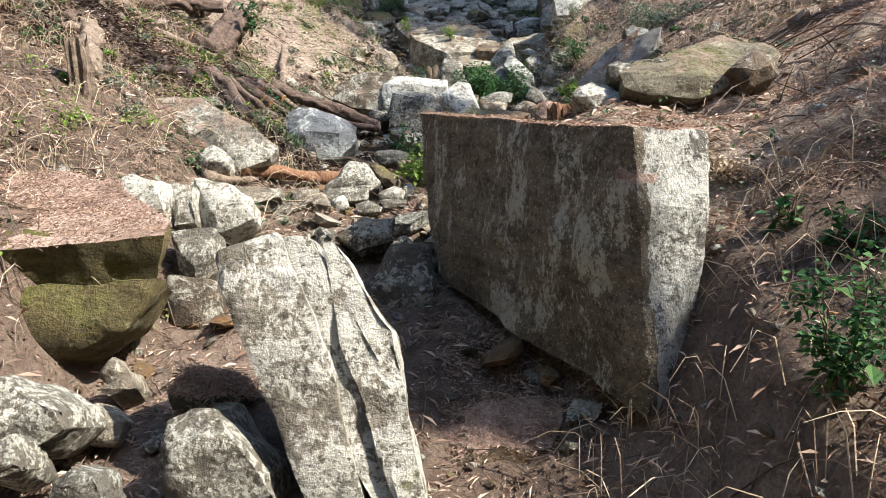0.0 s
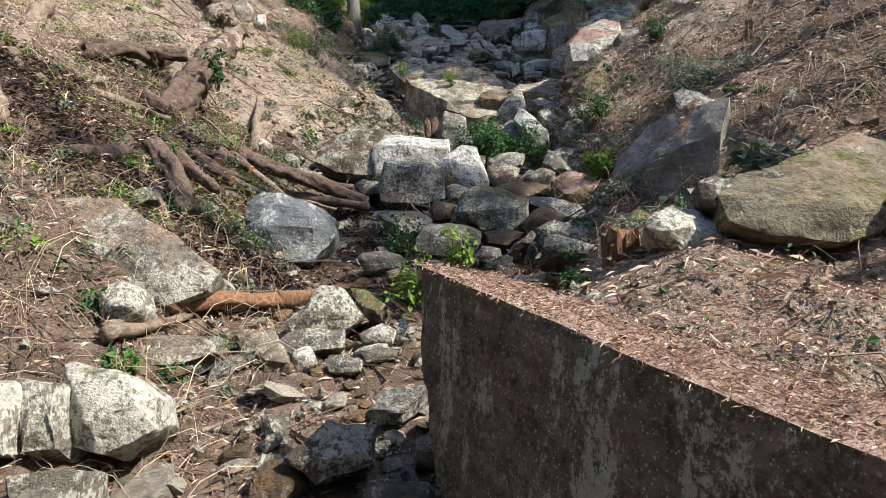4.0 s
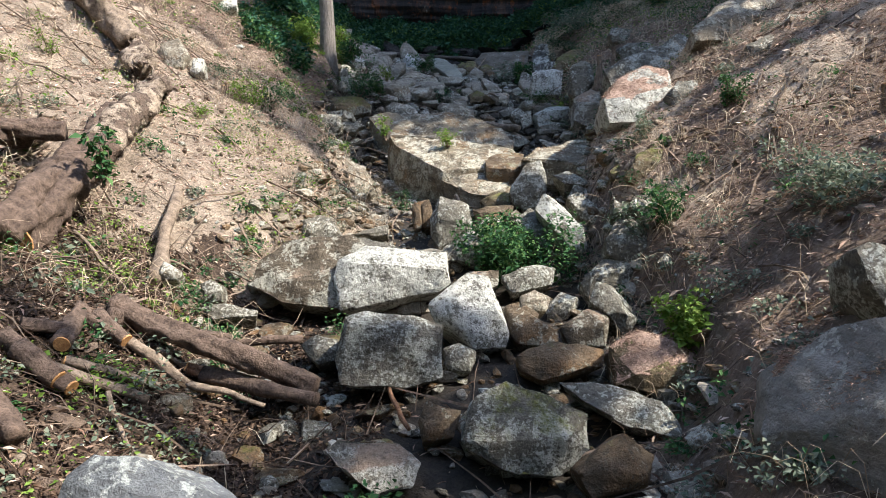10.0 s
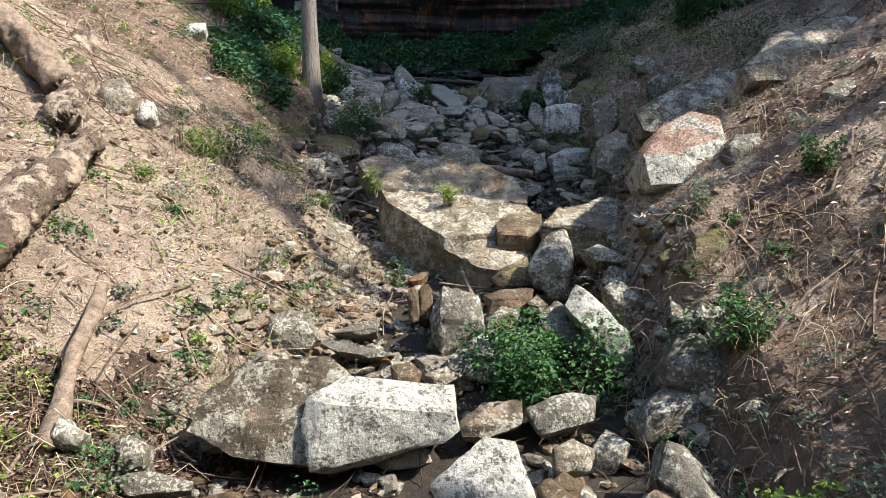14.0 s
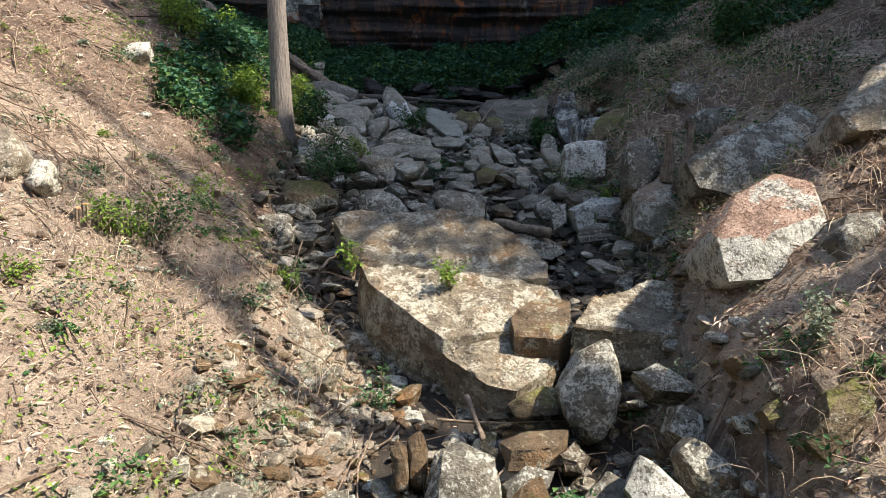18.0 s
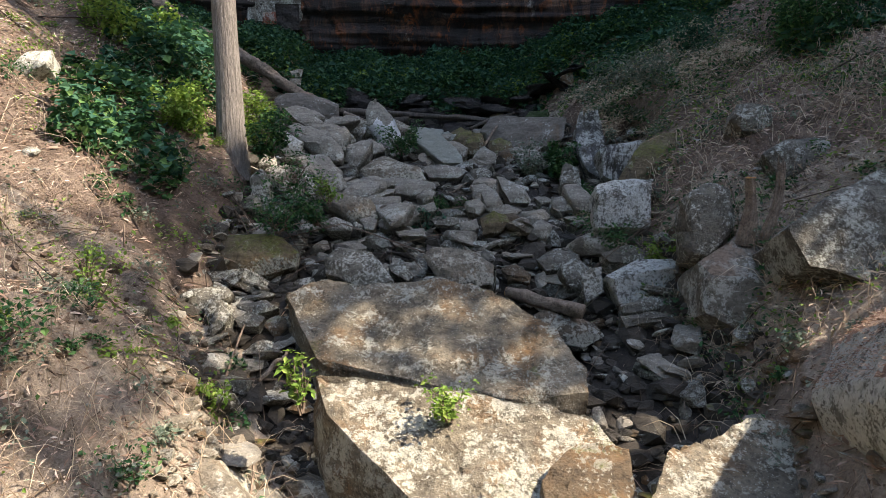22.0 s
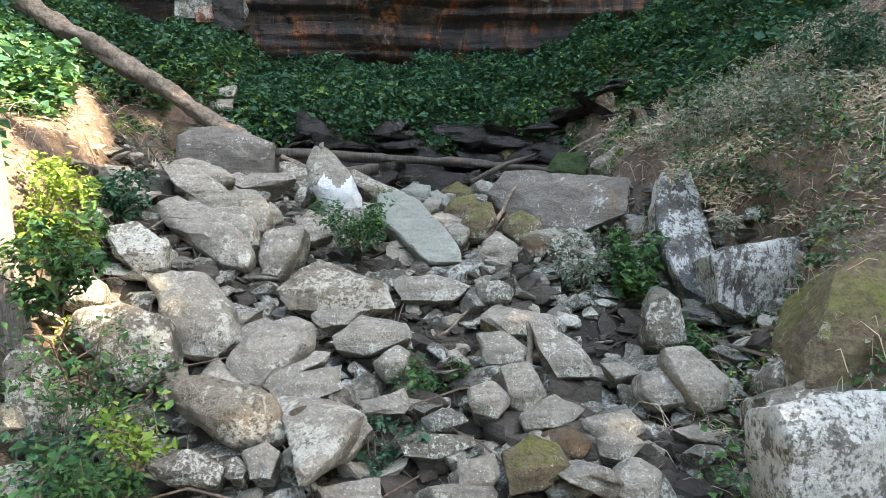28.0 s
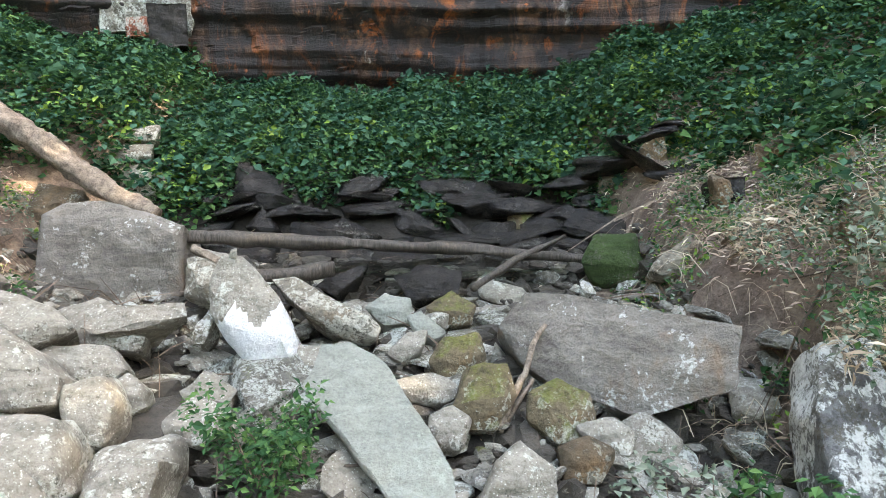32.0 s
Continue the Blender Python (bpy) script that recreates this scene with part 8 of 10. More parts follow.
def gravel():
    spots = []
    for low, high, count, size, wide in ((1.0, 5.0, 250, 0.05, 0.5), (4.5, 9.0, 600, 0.06, 0.4), (9.0, 13.0, 700, 0.065, 0.5), (12.0, 15.5, 800, 0.065, 0.35), (15.0, 24.0, 4600, 0.105, 0.25)):
        for n in range(count):
            x, y = bed_place(low, high, wide)
            s = size * rng.lognormal(0, 0.45)
            spots.append(pose(x, y, float(height(x, y)) + 0.1 * s, rng.normal(0, 18), rng.normal(0, 18), rng.uniform(0, 360)) @ Matrix.Diagonal((s, s, s, 1)))
    dry = []
    for n in range(1100):
        y = rng.uniform(11.6, 15.2)
        x = bed_edges(y)[0] + rng.uniform(-0.5, 0.75)
        s = 0.06 * rng.lognormal(0, 0.5)
        dry.append(pose(x, y, float(height(x, y)) + 0.12 * s, rng.normal(0, 18), rng.normal(0, 18), rng.uniform(0, 360)) @ Matrix.Diagonal((s, s, s, 1)))
    stuff_of("gravel", "small pale stones in the sunny litter", "gravel", TINY, dry, TAN)
    low = [m for m in spots if m.translation.y < 15]
    stuff_of("gravel", "small broken brown stones between the boulders", "gravel", TINY, low[::2], BROWN)
    stuff_of("gravel", "small broken grey stones between the boulders", "gravel", TINY, low[1::2], GREY)
    # dark material paints the shaded gaps of the upper bed
    stuff_of("gravel", "small stones darkened as gap shade in the upper bed", "gravel", TINY, [m for m in spots if m.translation.y >= 15], BED_STONE)


gravel()


def rubble():
    """Stones of a hand's breadth to a foot, filling the bed between the larger ones."""
    spots = []
    for low, high, count, size, wide in ((2.0, 5.0, 60, 0.12, 0.2), (4.6, 8.5, 170, 0.13, 0.25), (8.0, 12.5, 230, 0.15, 0.3), (11.8, 15.0, 230, 0.15, 0.5), (14.5, 18.0, 280, 0.15, 0.3), (17.0, 23.2, 1150, 0.175, 0.25)):
        for n in range(count):
            x, y = bed_place(low, high, wide)
            s = size * rng.lognormal(0, 0.35)
            spots.append(pose(x, y, float(height(x, y)) + 0.14 * s, rng.normal(0, 18), rng.normal(0, 18), rng.uniform(0, 360)) @ Matrix.Diagonal((s, s, s * rng.uniform(0.6, 1.1), 1)))
    low = [m for m in spots if m.translation.y < 17]
    for n, (material, tint) in enumerate(((TALUS, "grey"), (PALE, "pale"), (BROWN, "brown"))):
        stuff_of("rubble", f"angular {tint} rubble filling the stream bed", "rubble", SMALL, low[n::3], material)
    high = [m for m in spots if m.translation.y >= 17]
    flat = []
    for n in range(620):
        x, y = bed_place(15.6, 22.7, 0.3)
        s = 0.21 * rng.lognormal(0, 0.35)
        flat.append(pose(x, y, float(height(x, y)) + s * rng.uniform(0.1, 0.3), rng.normal(8, 17), rng.normal(0, 17), rng.uniform(0, 360)) @ Matrix.Diagonal((s, s, s, 1)))
    for n, (material, tint) in enumerate(((TALUS, "pale grey"), (PALE, "lichen-spotted"), (GREY, "grey"))):
        stuff_of("rubble", f"tilted {tint} stone plates heaped in the upper bed", "rubble", PLATES, flat[n::3], material)
    # every third slab carries gap shade in its colour
    for n, (material, tint) in enumerate(((TALUS, "pale grey"), (GREY, "grey"), (BED_STONE, "damp shade-dark"))):
        stuff_of("rubble", f"flat {tint} slabs of rubble below the pool", "rubble", SMALL, high[n::3], material)


rubble()


# ---- wood ----
def tube(points, radii, sides=10, knobs=0.0, seed=0, cap=True):
    """A bent, tapering round as vertices and faces, the ends closed."""
    points, radii = np.array(points, float), np.array(radii, float)
    n = len(points)
    along = np.gradient(points, axis=0)
    along /= np.linalg.norm(along, axis=1)[:, None]
    side = np.cross(along, (0.31, 0.17, 0.93) if abs(along[0][2]) < 0.9 else (1, 0, 0))
    side /= np.linalg.norm(side, axis=1)[:, None]
    other = np.cross(along, side)
    turn = np.linspace(0, 2 * np.pi, sides, endpoint=False)
    ring = np.cos(turn)[None, :, None] * side[:, None] + np.sin(turn)[None, :, None] * other[:, None]
    r = radii[:, None] * np.ones(sides)
    if knobs:
        r = r * (1 + knobs * rough(points[:, None] * 3 + ring * 0.7, 3, seed))
    v = (points[:, None] + ring * r[..., None]).reshape(-1, 3)
    faces = [[i * sides + j, i * sides + (j + 1) % sides, (i + 1) * sides + (j + 1) % sides, (i + 1) * sides + j] for i in range(n - 1) for j in range(sides)]
    if cap:
        faces += [list(range(sides))[::-1], [(n - 1) * sides + j for j in range(sides)]]
    return v, faces


def bent(a, b, count, sag, seed):
    a, b = np.array(a, float), np.array(b, float)
    t = np.linspace(0, 1, count)[:, None]
    bow = np.stack([rough(np.c_[t[:, 0] * 2, t[:, 0] * 0 + seed, t[:, 0] * 0 + k], 2, seed + k) for k in range(3)], -1)
    return a + (b - a) * t + bow * sag * np.sin(t * np.pi) ** 0.7


LOGS = 0


def log(label, material, a, b, ra, rb, sag=0.1, cut="", torn="", name="log", category="log"):
    """A fallen stem with bark, some with pale sawn ends or torn ones."""
    global LOGS
    LOGS += 1
    length = float(np.linalg.norm(np.array(a) - np.array(b)))
    n = max(8, int(length / (0.035 if ra > 0.07 else 0.08)))
    path = bent(a, b, n, 0.6 * sag * length, LOGS * 7)
    swell = 1 + 0.12 * rough(np.c_[np.linspace(0, length * 2.2, n), np.zeros(n), np.zeros(n) + LOGS], 3, LOGS + 40)
    v, f = tube(path, np.linspace(ra, rb, n) * swell, 34 if ra > 0.07 else 16 if ra > 0.03 else 8, 0.4, LOGS)
    v = v + (v - np.repeat(path, len(v) // n, axis=0)) * (0.13 * rough(v * (22, 22, 22), 2, LOGS + 90))[:, None]
    base = new(name)
    tagged(base, label, category)
    base.location = path[0]
    part("stem", mesh_of("stem", v - path[0], f, material, True), base)
    for end, at, inner, r in (("a", path[0], path[1], ra), ("b", path[-1], path[-2], rb)):
        if end in cut:
            out = (at - inner) / np.linalg.norm(at - inner)
            cv, cf = tube([at - out * 0.004 - path[0], at + out * 0.008 - path[0]], [r * 0.93, r * 0.9], 14)
            part("cut_face", mesh_of("cut_face", cv, cf, CUTWOOD), base, "pale orange sawn end")
        if end in torn:
            out = (at - inner) / np.linalg.norm(at - inner)
            g = np.random.default_rng(LOGS)
            for k in range(22):
                turn = k * 0.2856 + g.uniform(-0.2, 0.2)
                ring = np.cross(out, (0.2, 0.1, 0.97))
                ring = ring / np.linalg.norm(ring) * math.cos(turn) + np.cross(ring / np.linalg.norm(ring), out) * math.sin(turn)
                root = at - path[0] + ring * r * 0.78 - out * 0.12
                reach = g.uniform(0.03, 0.26) * (0.4 + 0.6 * abs(math.sin(turn * 0.5)))
                sv, sf = tube([root, root + out * (0.12 + reach * 0.4), root + out * (0.12 + reach) + ring * g.normal(0, 0.04)], [r * 0.13, r * 0.10, r * 0.02], 4)
                part("splinter", mesh_of("splinter", sv, sf, PEELED), base, "pale torn splinter of wood")
    return base


def stump(label, place, r, h, material, jagged=0.0, lean=(0, 0)):
    base = new("stump")
    tagged(base, label, "stump")
    base.location = place
    zs = np.linspace(-0.15, h, 18)
    sides = 26
    seed = int(abs(place[0]) * 100)
    path = np.stack([zs * lean[0] + 0.02 * np.sin(zs * 9), zs * lean[1], zs], -1)
    v, f = tube(path, r * (1.35 - 0.35 * np.clip(zs / h * 2, 0, 1)), sides, 0.45, seed)
    groove = 1 + 0.16 * np.sin(np.arange(sides) * 2.1 + seed) + 0.12 * np.sin(np.arange(sides) * 5.3)
    middle = np.repeat(path, sides, axis=0)
    v = middle + (v - middle) * np.tile(groove, len(zs))[:, None]
    if jagged:
        top = v[-sides:]
        top[:, 2] += jagged * np.abs(np.sin(np.arange(sides) * 2.4)) * h * np.random.default_rng(seed).uniform(0.1, 1.1, sides)
    part("stem", mesh_of("stem", v, f, material), base)
    if not jagged:
        cv, cf = tube([path[-1] - (0, 0, 0.004), path[-1] + (0, 0, 0.006)], [r * 0.9, r * 0.88], 14)
        part("cut_face", mesh_of("cut_face", cv, cf, CUTWOOD), base, "pale sawn top")


log("thick bark-covered log lying down the bank", BARK, (-3.28, 9.90, 2.90), (-3.32, 11.50, 3.62), 0.17, 0.165, .02, cut="a")
log("pale peeled middle of the fallen trunk, half buried in litter", PEELED, (-3.31, 11.45, 3.60), (-3.30, 12.90, 4.30), 0.165, 0.17, .03, torn="b")
log("thick bark-covered log across the upper bank", BARK, (-5.20, 10.60, 3.90), (-3.50, 11.20, 3.75), 0.1, 0.09, .04)
log("rotten upper trunk with a splintered hollow end", PEELED, (-3.62, 13.25, 4.52), (-4.70, 15.80, 5.60), 0.17, 0.2, .04, torn="a")
log("rotten split trunk high on the bank", DEADWOOD, (-3.93, 13.79, 4.92), (-5.07, 14.27, 5.93), 0.16, 0.2, .03, torn="a")
log("thin pale stripped stem leaning on the bank", DEADWOOD, (-2.42, 10.35, 2.49), (-2.80, 12.31, 3.45), 0.065, 0.05, .04, cut="b")
log("grey fallen trunk leaning up the bank", DEADWOOD, (-3.20, 6.23, 2.52), (-5.19, 10.93, 4.36), 0.1, 0.11, .03)
log("dead branch sprawling on the bank", BARK, (-4.37, 10.02, 3.70), (-3.88, 11.54, 3.77), 0.09, 0.07, .1)
log("dark sawn log lying on the bank", BARK, (-3.24, 9.74, 2.97), (-3.63, 12.44, 4.02), 0.11, 0.1, .05)
log("thin dead stick wedged in the stones", DEADWOOD, (0.24, 13.50, 2.98), (0.33, 13.10, 2.80), 0.025, 0.02, .03)
log("long thin twig lying across the gap", DEADWOOD, (0.00, 13.20, 2.92), (1.06, 13.40, 2.78), 0.01, 0.006, .03)
log("grey fallen tree leaning against the bank", DEADWOOD, (-1.82, 23.18, 6.10), (-7.02, 24.48, 9.35), 0.1, 0.13, .02)
log("long wet log spanning the pool", WETWOOD, (-1.48, 22.90, 6.00), (2.00, 23.05, 5.76), 0.058, 0.045, .03)
log("forked branch standing out of the pool", WETWOOD, (0.87, 22.30, 5.66), (1.73, 23.00, 5.97), 0.03, 0.02, .04)
log("crooked pale branch on the stones", DEADWOOD, (0.87, 20.70, 5.22), (1.21, 21.20, 5.67), 0.022, 0.015, .12)
log("crooked pale branch on the stones", DEADWOOD, (0.92, 20.80, 5.22), (1.09, 20.90, 5.44), 0.018, 0.012, .1)
log("rotten broken timber lying on the bank", WETWOOD, (-0.79, 22.20, 5.79), (-0.19, 22.40, 5.81), 0.06, 0.05, .05)
log("rotten broken timber lying on the bank", DEADWOOD, (-1.31, 22.60, 5.94), (-0.92, 22.40, 5.79), 0.035, 0.03, .05)
log("brown log wedged under the stones", DEADWOOD, (0.80, 16.75, 3.99), (1.40, 16.30, 3.90), 0.05, 0.05, .02, cut="a")
log("dry branch on the rubble", DEADWOOD, (0.37, 19.20, 4.76), (0.68, 19.60, 4.90), 0.014, 0.008, .08)
log("dead stick standing in the rubble", DEADWOOD, (0.95, 18.90, 4.93), (0.93, 18.50, 4.53), 0.02, 0.02, .04)
log("pale weathered plank-like trunk piece", DEADWOOD, (2.24, 22.39, 5.59), (2.48, 22.01, 6.05), 0.05, 0.03, .04)
log("grey root-like branch lying on the bank", DEADWOOD, (-1.18, 15.40, 3.64), (-1.03, 15.70, 3.77), 0.018, 0.012, .15)
log("thin dead branch on the bank", DEADWOOD, (-3.10, 10.45, 2.91), (-2.42, 9.98, 2.45), 0.018, 0.01, .1)
log("thin dead branch on the bank", DEADWOOD, (-2.53, 10.86, 2.59), (-2.01, 11.31, 2.27), 0.016, 0.01, .12)
log("thin dead branch on the bank", DEADWOOD, (-2.65, 13.49, 3.88), (-2.12, 13.49, 3.57), 0.014, 0.008, .12)
log("thin dead branch on the bank", DEADWOOD, (2.62, 13.58, 3.49), (3.15, 13.69, 3.79), 0.014, 0.008, .12)
log("thin dead branch on the bank", BARK, (1.49, 6.03, 2.12), (1.69, 5.11, 2.18), 0.016, 0.01, .12)
log("thin dead branch on the bank", BARK, (0.93, 3.19, 0.57), (1.25, 2.52, 1.06), 0.012, 0.008, .12)
log("thin dead branch on the bank", DEADWOOD, (1.01, 2.72, 0.56), (1.20, 2.66, 1.02), 0.01, 0.006, .12)
log("dark root-like branch among the logs", BARK, (-3.41, 7.59, 2.82), (-2.94, 8.02, 2.58), 0.05, 0.04, .08)
log("long curved dark log lying on the litter", BARK, (-2.36, 9.52, 2.48), (-0.89, 9.33, 1.94), 0.075, 0.065, 0.08)
log("thin brown log on the dark litter", DEADWOOD, (-2.32, 8.63, 2.34), (-1.86, 8.83, 2.05), 0.032, 0.028, 0.05)
log("short sawn log with an orange end", BARK, (-2.49, 8.59, 2.46), (-2.22, 8.51, 2.30), 0.06, 0.06, 0.03, cut="b")
log("dark log with a pale sawn end", BARK, (-2.49, 9.33, 2.53), (-2.37, 8.84, 2.41), 0.055, 0.055, 0.03, cut="b")
log("sawn log end among dark bark logs", BARK, (-2.40, 9.32, 2.47), (-2.15, 9.22, 2.32), 0.05, 0.05, 0.03, cut="b")
log("pale stripped stem in the log heap", DEADWOOD, (-2.15, 9.26, 2.30), (-1.77, 9.27, 1.99), 0.032, 0.03, 0.04)
log("thin stripped stem lying on the litter", DEADWOOD, (-1.77, 9.27, 1.99), (-1.21, 9.13, 1.88), 0.03, 0.02, 0.06)
log("pale sawn stick in the heap", DEADWOOD, (-2.02, 9.39, 2.21), (-1.82, 9.44, 2.03), 0.03, 0.03, 0.02, cut="b")
log("short orange-brown peeled log", REDWOOD, (-1.84, 9.44, 2.05), (-1.62, 9.48, 1.95), 0.042, 0.042, 0.02, cut="ab")
log("dark bark log at the heap's edge", BARK, (-1.84, 9.89, 2.06), (-1.14, 10.13, 2.05), 0.04, 0.035, 0.05)
log("dark log under other logs", BARK, (-2.52, 9.32, 2.54), (-2.25, 9.23, 2.37), 0.05, 0.045, 0.04)
log("dark log half buried in litter", BARK, (-2.60, 8.82, 2.54), (-2.40, 9.03, 2.44), 0.05, 0.04, 0.06)
log("dark stem buried in needles", BARK, (-1.72, 9.45, 1.98), (-0.86, 9.15, 1.91), 0.06, 0.055, 0.04)
log("thick dark log pointing down the bank", BARK, (-2.77, 8.18, 2.60), (-2.07, 7.13, 2.08), 0.09, 0.08, 0.05)
log("dark bark log beside the thick one", BARK, (-2.59, 8.30, 2.49), (-2.13, 7.96, 2.19), 0.075, 0.065, 0.04)
log("dark log with a sawn end in the heap", BARK, (-2.60, 8.66, 2.52), (-2.15, 8.51, 2.25), 0.055, 0.05, 0.04, cut="b")
log("dark log leaning towards the stream", BARK, (-2.33, 9.37, 2.44), (-1.74, 10.15, 2.06), 0.055, 0.045, 0.05)
log("dark stump-like log in the heap", BARK, (-2.81, 7.19, 2.50), (-2.91, 7.98, 2.64), 0.07, 0.06, 0.06)
log("thin stripped stem with a sawn end", DEADWOOD, (-2.30, 8.73, 2.34), (-1.87, 9.03, 2.07), 0.03, 0.025, 0.03, cut="a")
log("grey stake leaning in the litter", DEADWOOD, (-2.39, 7.22, 2.24), (-2.07, 6.74, 1.99), 0.035, 0.03, 0.02)
log("pale log half buried in litter", DEADWOOD, (-3.80, 8.62, 3.21), (-3.06, 9.32, 2.86), 0.055, 0.05, 0.04)
log("dark log lying across the heap", BARK, (-2.94, 7.07, 2.56), (-2.87, 7.33, 2.55), 0.07, 0.07, 0.04)
log("sawn log with a broad orange end", BARK, (-3.14, 9.45, 2.96), (-3.39, 9.37, 3.10), 0.11, 0.11, 0.01, cut="b")
log("reddish split log lying across the stones", REDWOOD, (-1.75, 5.81, 1.69), (-1.23, 6.50, 1.53), 0.07, 0.055, 0.02)
log("reddish split end of the log across the stones", REDWOOD, (-1.23, 6.50, 1.53), (-0.65, 6.78, 1.56), 0.055, 0.03, 0.04)
log("pale stripped branch on the stones", DEADWOOD, (-0.80, 6.72, 1.54), (-0.91, 6.94, 1.58), 0.02, 0.012, 0.05)
log("brown log lying in the stream", DEADWOOD, (-0.46, 6.91, 1.60), (0.25, 7.32, 1.65), 0.042, 0.035, 0.03)
log("dry branch lying by the bedrock hump", DEADWOOD, (-1.86, 5.24, 1.66), (-1.65, 5.90, 1.58), 0.04, 0.03, 0.05)
log("dry branch beside another one", DEADWOOD, (-1.90, 5.30, 1.68), (-1.78, 5.72, 1.66), 0.03, 0.02, 0.08)
log("thin red-brown stick beside the rotten block", REDWOOD, (-0.38, 9.37, 1.91), (-0.22, 8.86, 1.83), 0.018, 0.014, 0.05)
log("thin dead branch on the litter", DEADWOOD, (-2.03, 8.68, 2.16), (-1.64, 8.21, 1.80), 0.016, 0.01, 0.1)
stump("splintered reddish stump with torn wood", (0.91, 5.29, 1.88), 0.07, 0.28, REDWOOD, 0.35, (-0.05, 0))
stump("broken grey stump with splinters", (-3.00, 5.62, 2.24), 0.09, 0.4, DEADWOOD, 0.5, (0.1, 0))
stump("short sawn stump in the litter", (0.54, 6.17, 1.31), 0.03, 0.1, DEADWOOD, 0, (0, 0))
stump("pair of sawn saplings beside the lichen stone", (2.67, 16.04, 4.67), 0.045, 0.4, DEADWOOD, 0, (0.02, 0))
stump("broken sapling stump on the bank", (2.83, 15.99, 4.72), 0.03, 0.42, DEADWOOD, 0.3, (0.2, 0))
stump("sawn stump on the bank", (1.49, 2.43, 1.22), 0.04, 0.22, DEADWOOD, 0, (-0.1, 0))
stump("small sawn stub on the brown bank", (3.21, 11.23, 3.60), 0.04, 0.2, DEADWOOD, 0, (0, 0))
stump("small sawn stub on the bank", (3.95, 10.75, 3.97), 0.035, 0.2, DEADWOOD, 0, (-0.2, 0))
stump("small stub on the sunny bank", (-2.82, 13.98, 4.24), 0.03, 0.2, DEADWOOD, 0, (0, 0))
stump("small stub on the sunny bank", (-3.12, 15.66, 4.70), 0.035, 0.15, DEADWOOD, 0.2, (0, 0))
stump("small stub on the sunny bank", (-2.87, 13.96, 4.26), 0.03, 0.15, DEADWOOD, 0, (0, 0))


# ---- the living tree beside the stream, and unseen trees added on the bank to shade it ----
def leaf_cloud(centres, sizes, count, leaf, seed, flat=0.5):
    """Leaves in clumps, each leaf two folded triangles, as vertices and faces."""
    g = np.random.default_rng(seed)
    which = g.integers(len(centres), size=count)
    way = g.normal(0, 1, (count, 3))
    way /= np.linalg.norm(way, axis=1)[:, None]
    at = np.array(centres)[which] + way * np.array(sizes)[which][:, None] * g.uniform(0.25, 1, (count, 1)) ** 0.5
    return leaves_at(at, leaf, g, flat)


def leaves_at(at, leaf, g, flat=0.5, slim=0.62):
    count = len(at)
    ahead = g.normal(0, 1, (count, 3))
    ahead[:, 2] *= flat
    ahead[:, 2] -= 0.25
    ahead /= np.linalg.norm(ahead, axis=1)[:, None]
    up = g.normal(0, 0.45, (count, 3)) + (0, 0, 1)
    side = np.cross(ahead, up)
    side /= np.linalg.norm(side, axis=1)[:, None]
    lift = np.cross(side, ahead)
    s = leaf * g.lognormal(0, 0.28, (count, 1))
    wide = s * slim * 0.5
    v = np.stack([at, at + ahead * s * 0.45 + side * wide + lift * s * 0.12, at + ahead * s - lift * s * 0.06, at + ahead * s * 0.45 - side * wide + lift * s * 0.12], 1).reshape(-1, 3)
    i = np.arange(count) * 4
    f = np.vstack([np.stack([i, i + 1, i + 2], -1), np.stack([i, i + 2, i + 3], -1)])
    return v, f


def tree(label, x, y, h, r, crown_low, spread_by, leaf, count, seed, material=TREE_BARK, lean=(0, 0)):
    g = np.random.default_rng(seed)
    z = float(height(x, y))
    base = new("tree")
    tagged(base, label, "tree", "trees shading the ravine")
    base.location = (x, y, z)
    zs = np.linspace(-0.3, h, 26)
    path = np.stack([zs * lean[0] + 0.05 * np.sin(zs * 0.6), zs * lean[1] + 0.05 * np.cos(zs * 0.5), zs], -1)
    radii = r * (1 - 0.75 * np.clip(zs / h, 0, 1)) * (1 + 0.45 * np.exp(-np.clip(zs, 0, 9) / 0.22))
    v, f = tube(path, radii, 20, 0.07, seed)
    part("trunk", mesh_of("trunk", v, f, material), base)
    clumps, sizes = [], []
    for n in range(16):
        at = crown_low + (h - crown_low) * n / 16
        a = n * 2.4 + g.uniform(-0.4, 0.4)
        reach = spread_by * (1 - 0.55 * n / 16) * g.uniform(0.7, 1.1)
        start = np.array([np.interp(at, zs, path[:, k]) for k in range(3)])
        tip = start + np.array([math.cos(a) * reach, math.sin(a) * reach, reach * g.uniform(0.1, 0.5)])
        v, f = tube(bent(start, tip, 7, 0.12, seed + n), np.linspace(r * 0.28, 0.015, 7), 6)
        part("limb", mesh_of("limb", v, f, material), base)
        for k in (0.45, 0.75, 1.0):
            clumps.append(start + (tip - start) * k + g.normal(0, 0.2, 3))
            sizes.append(spread_by * g.uniform(0.2, 0.36))
    v, f = leaf_cloud(clumps, sizes, count, leaf, seed)
    part("crown", mesh_of("crown", v, f, LEAF), base, "green leafy crown with gaps")


tree("slender grey-barked living tree at the foot of the bank", -2.12, 18.35, 13.0, 0.145, 8.0, 1.6, 0.16, 1800, 4, lean=(-0.035, 0.0))


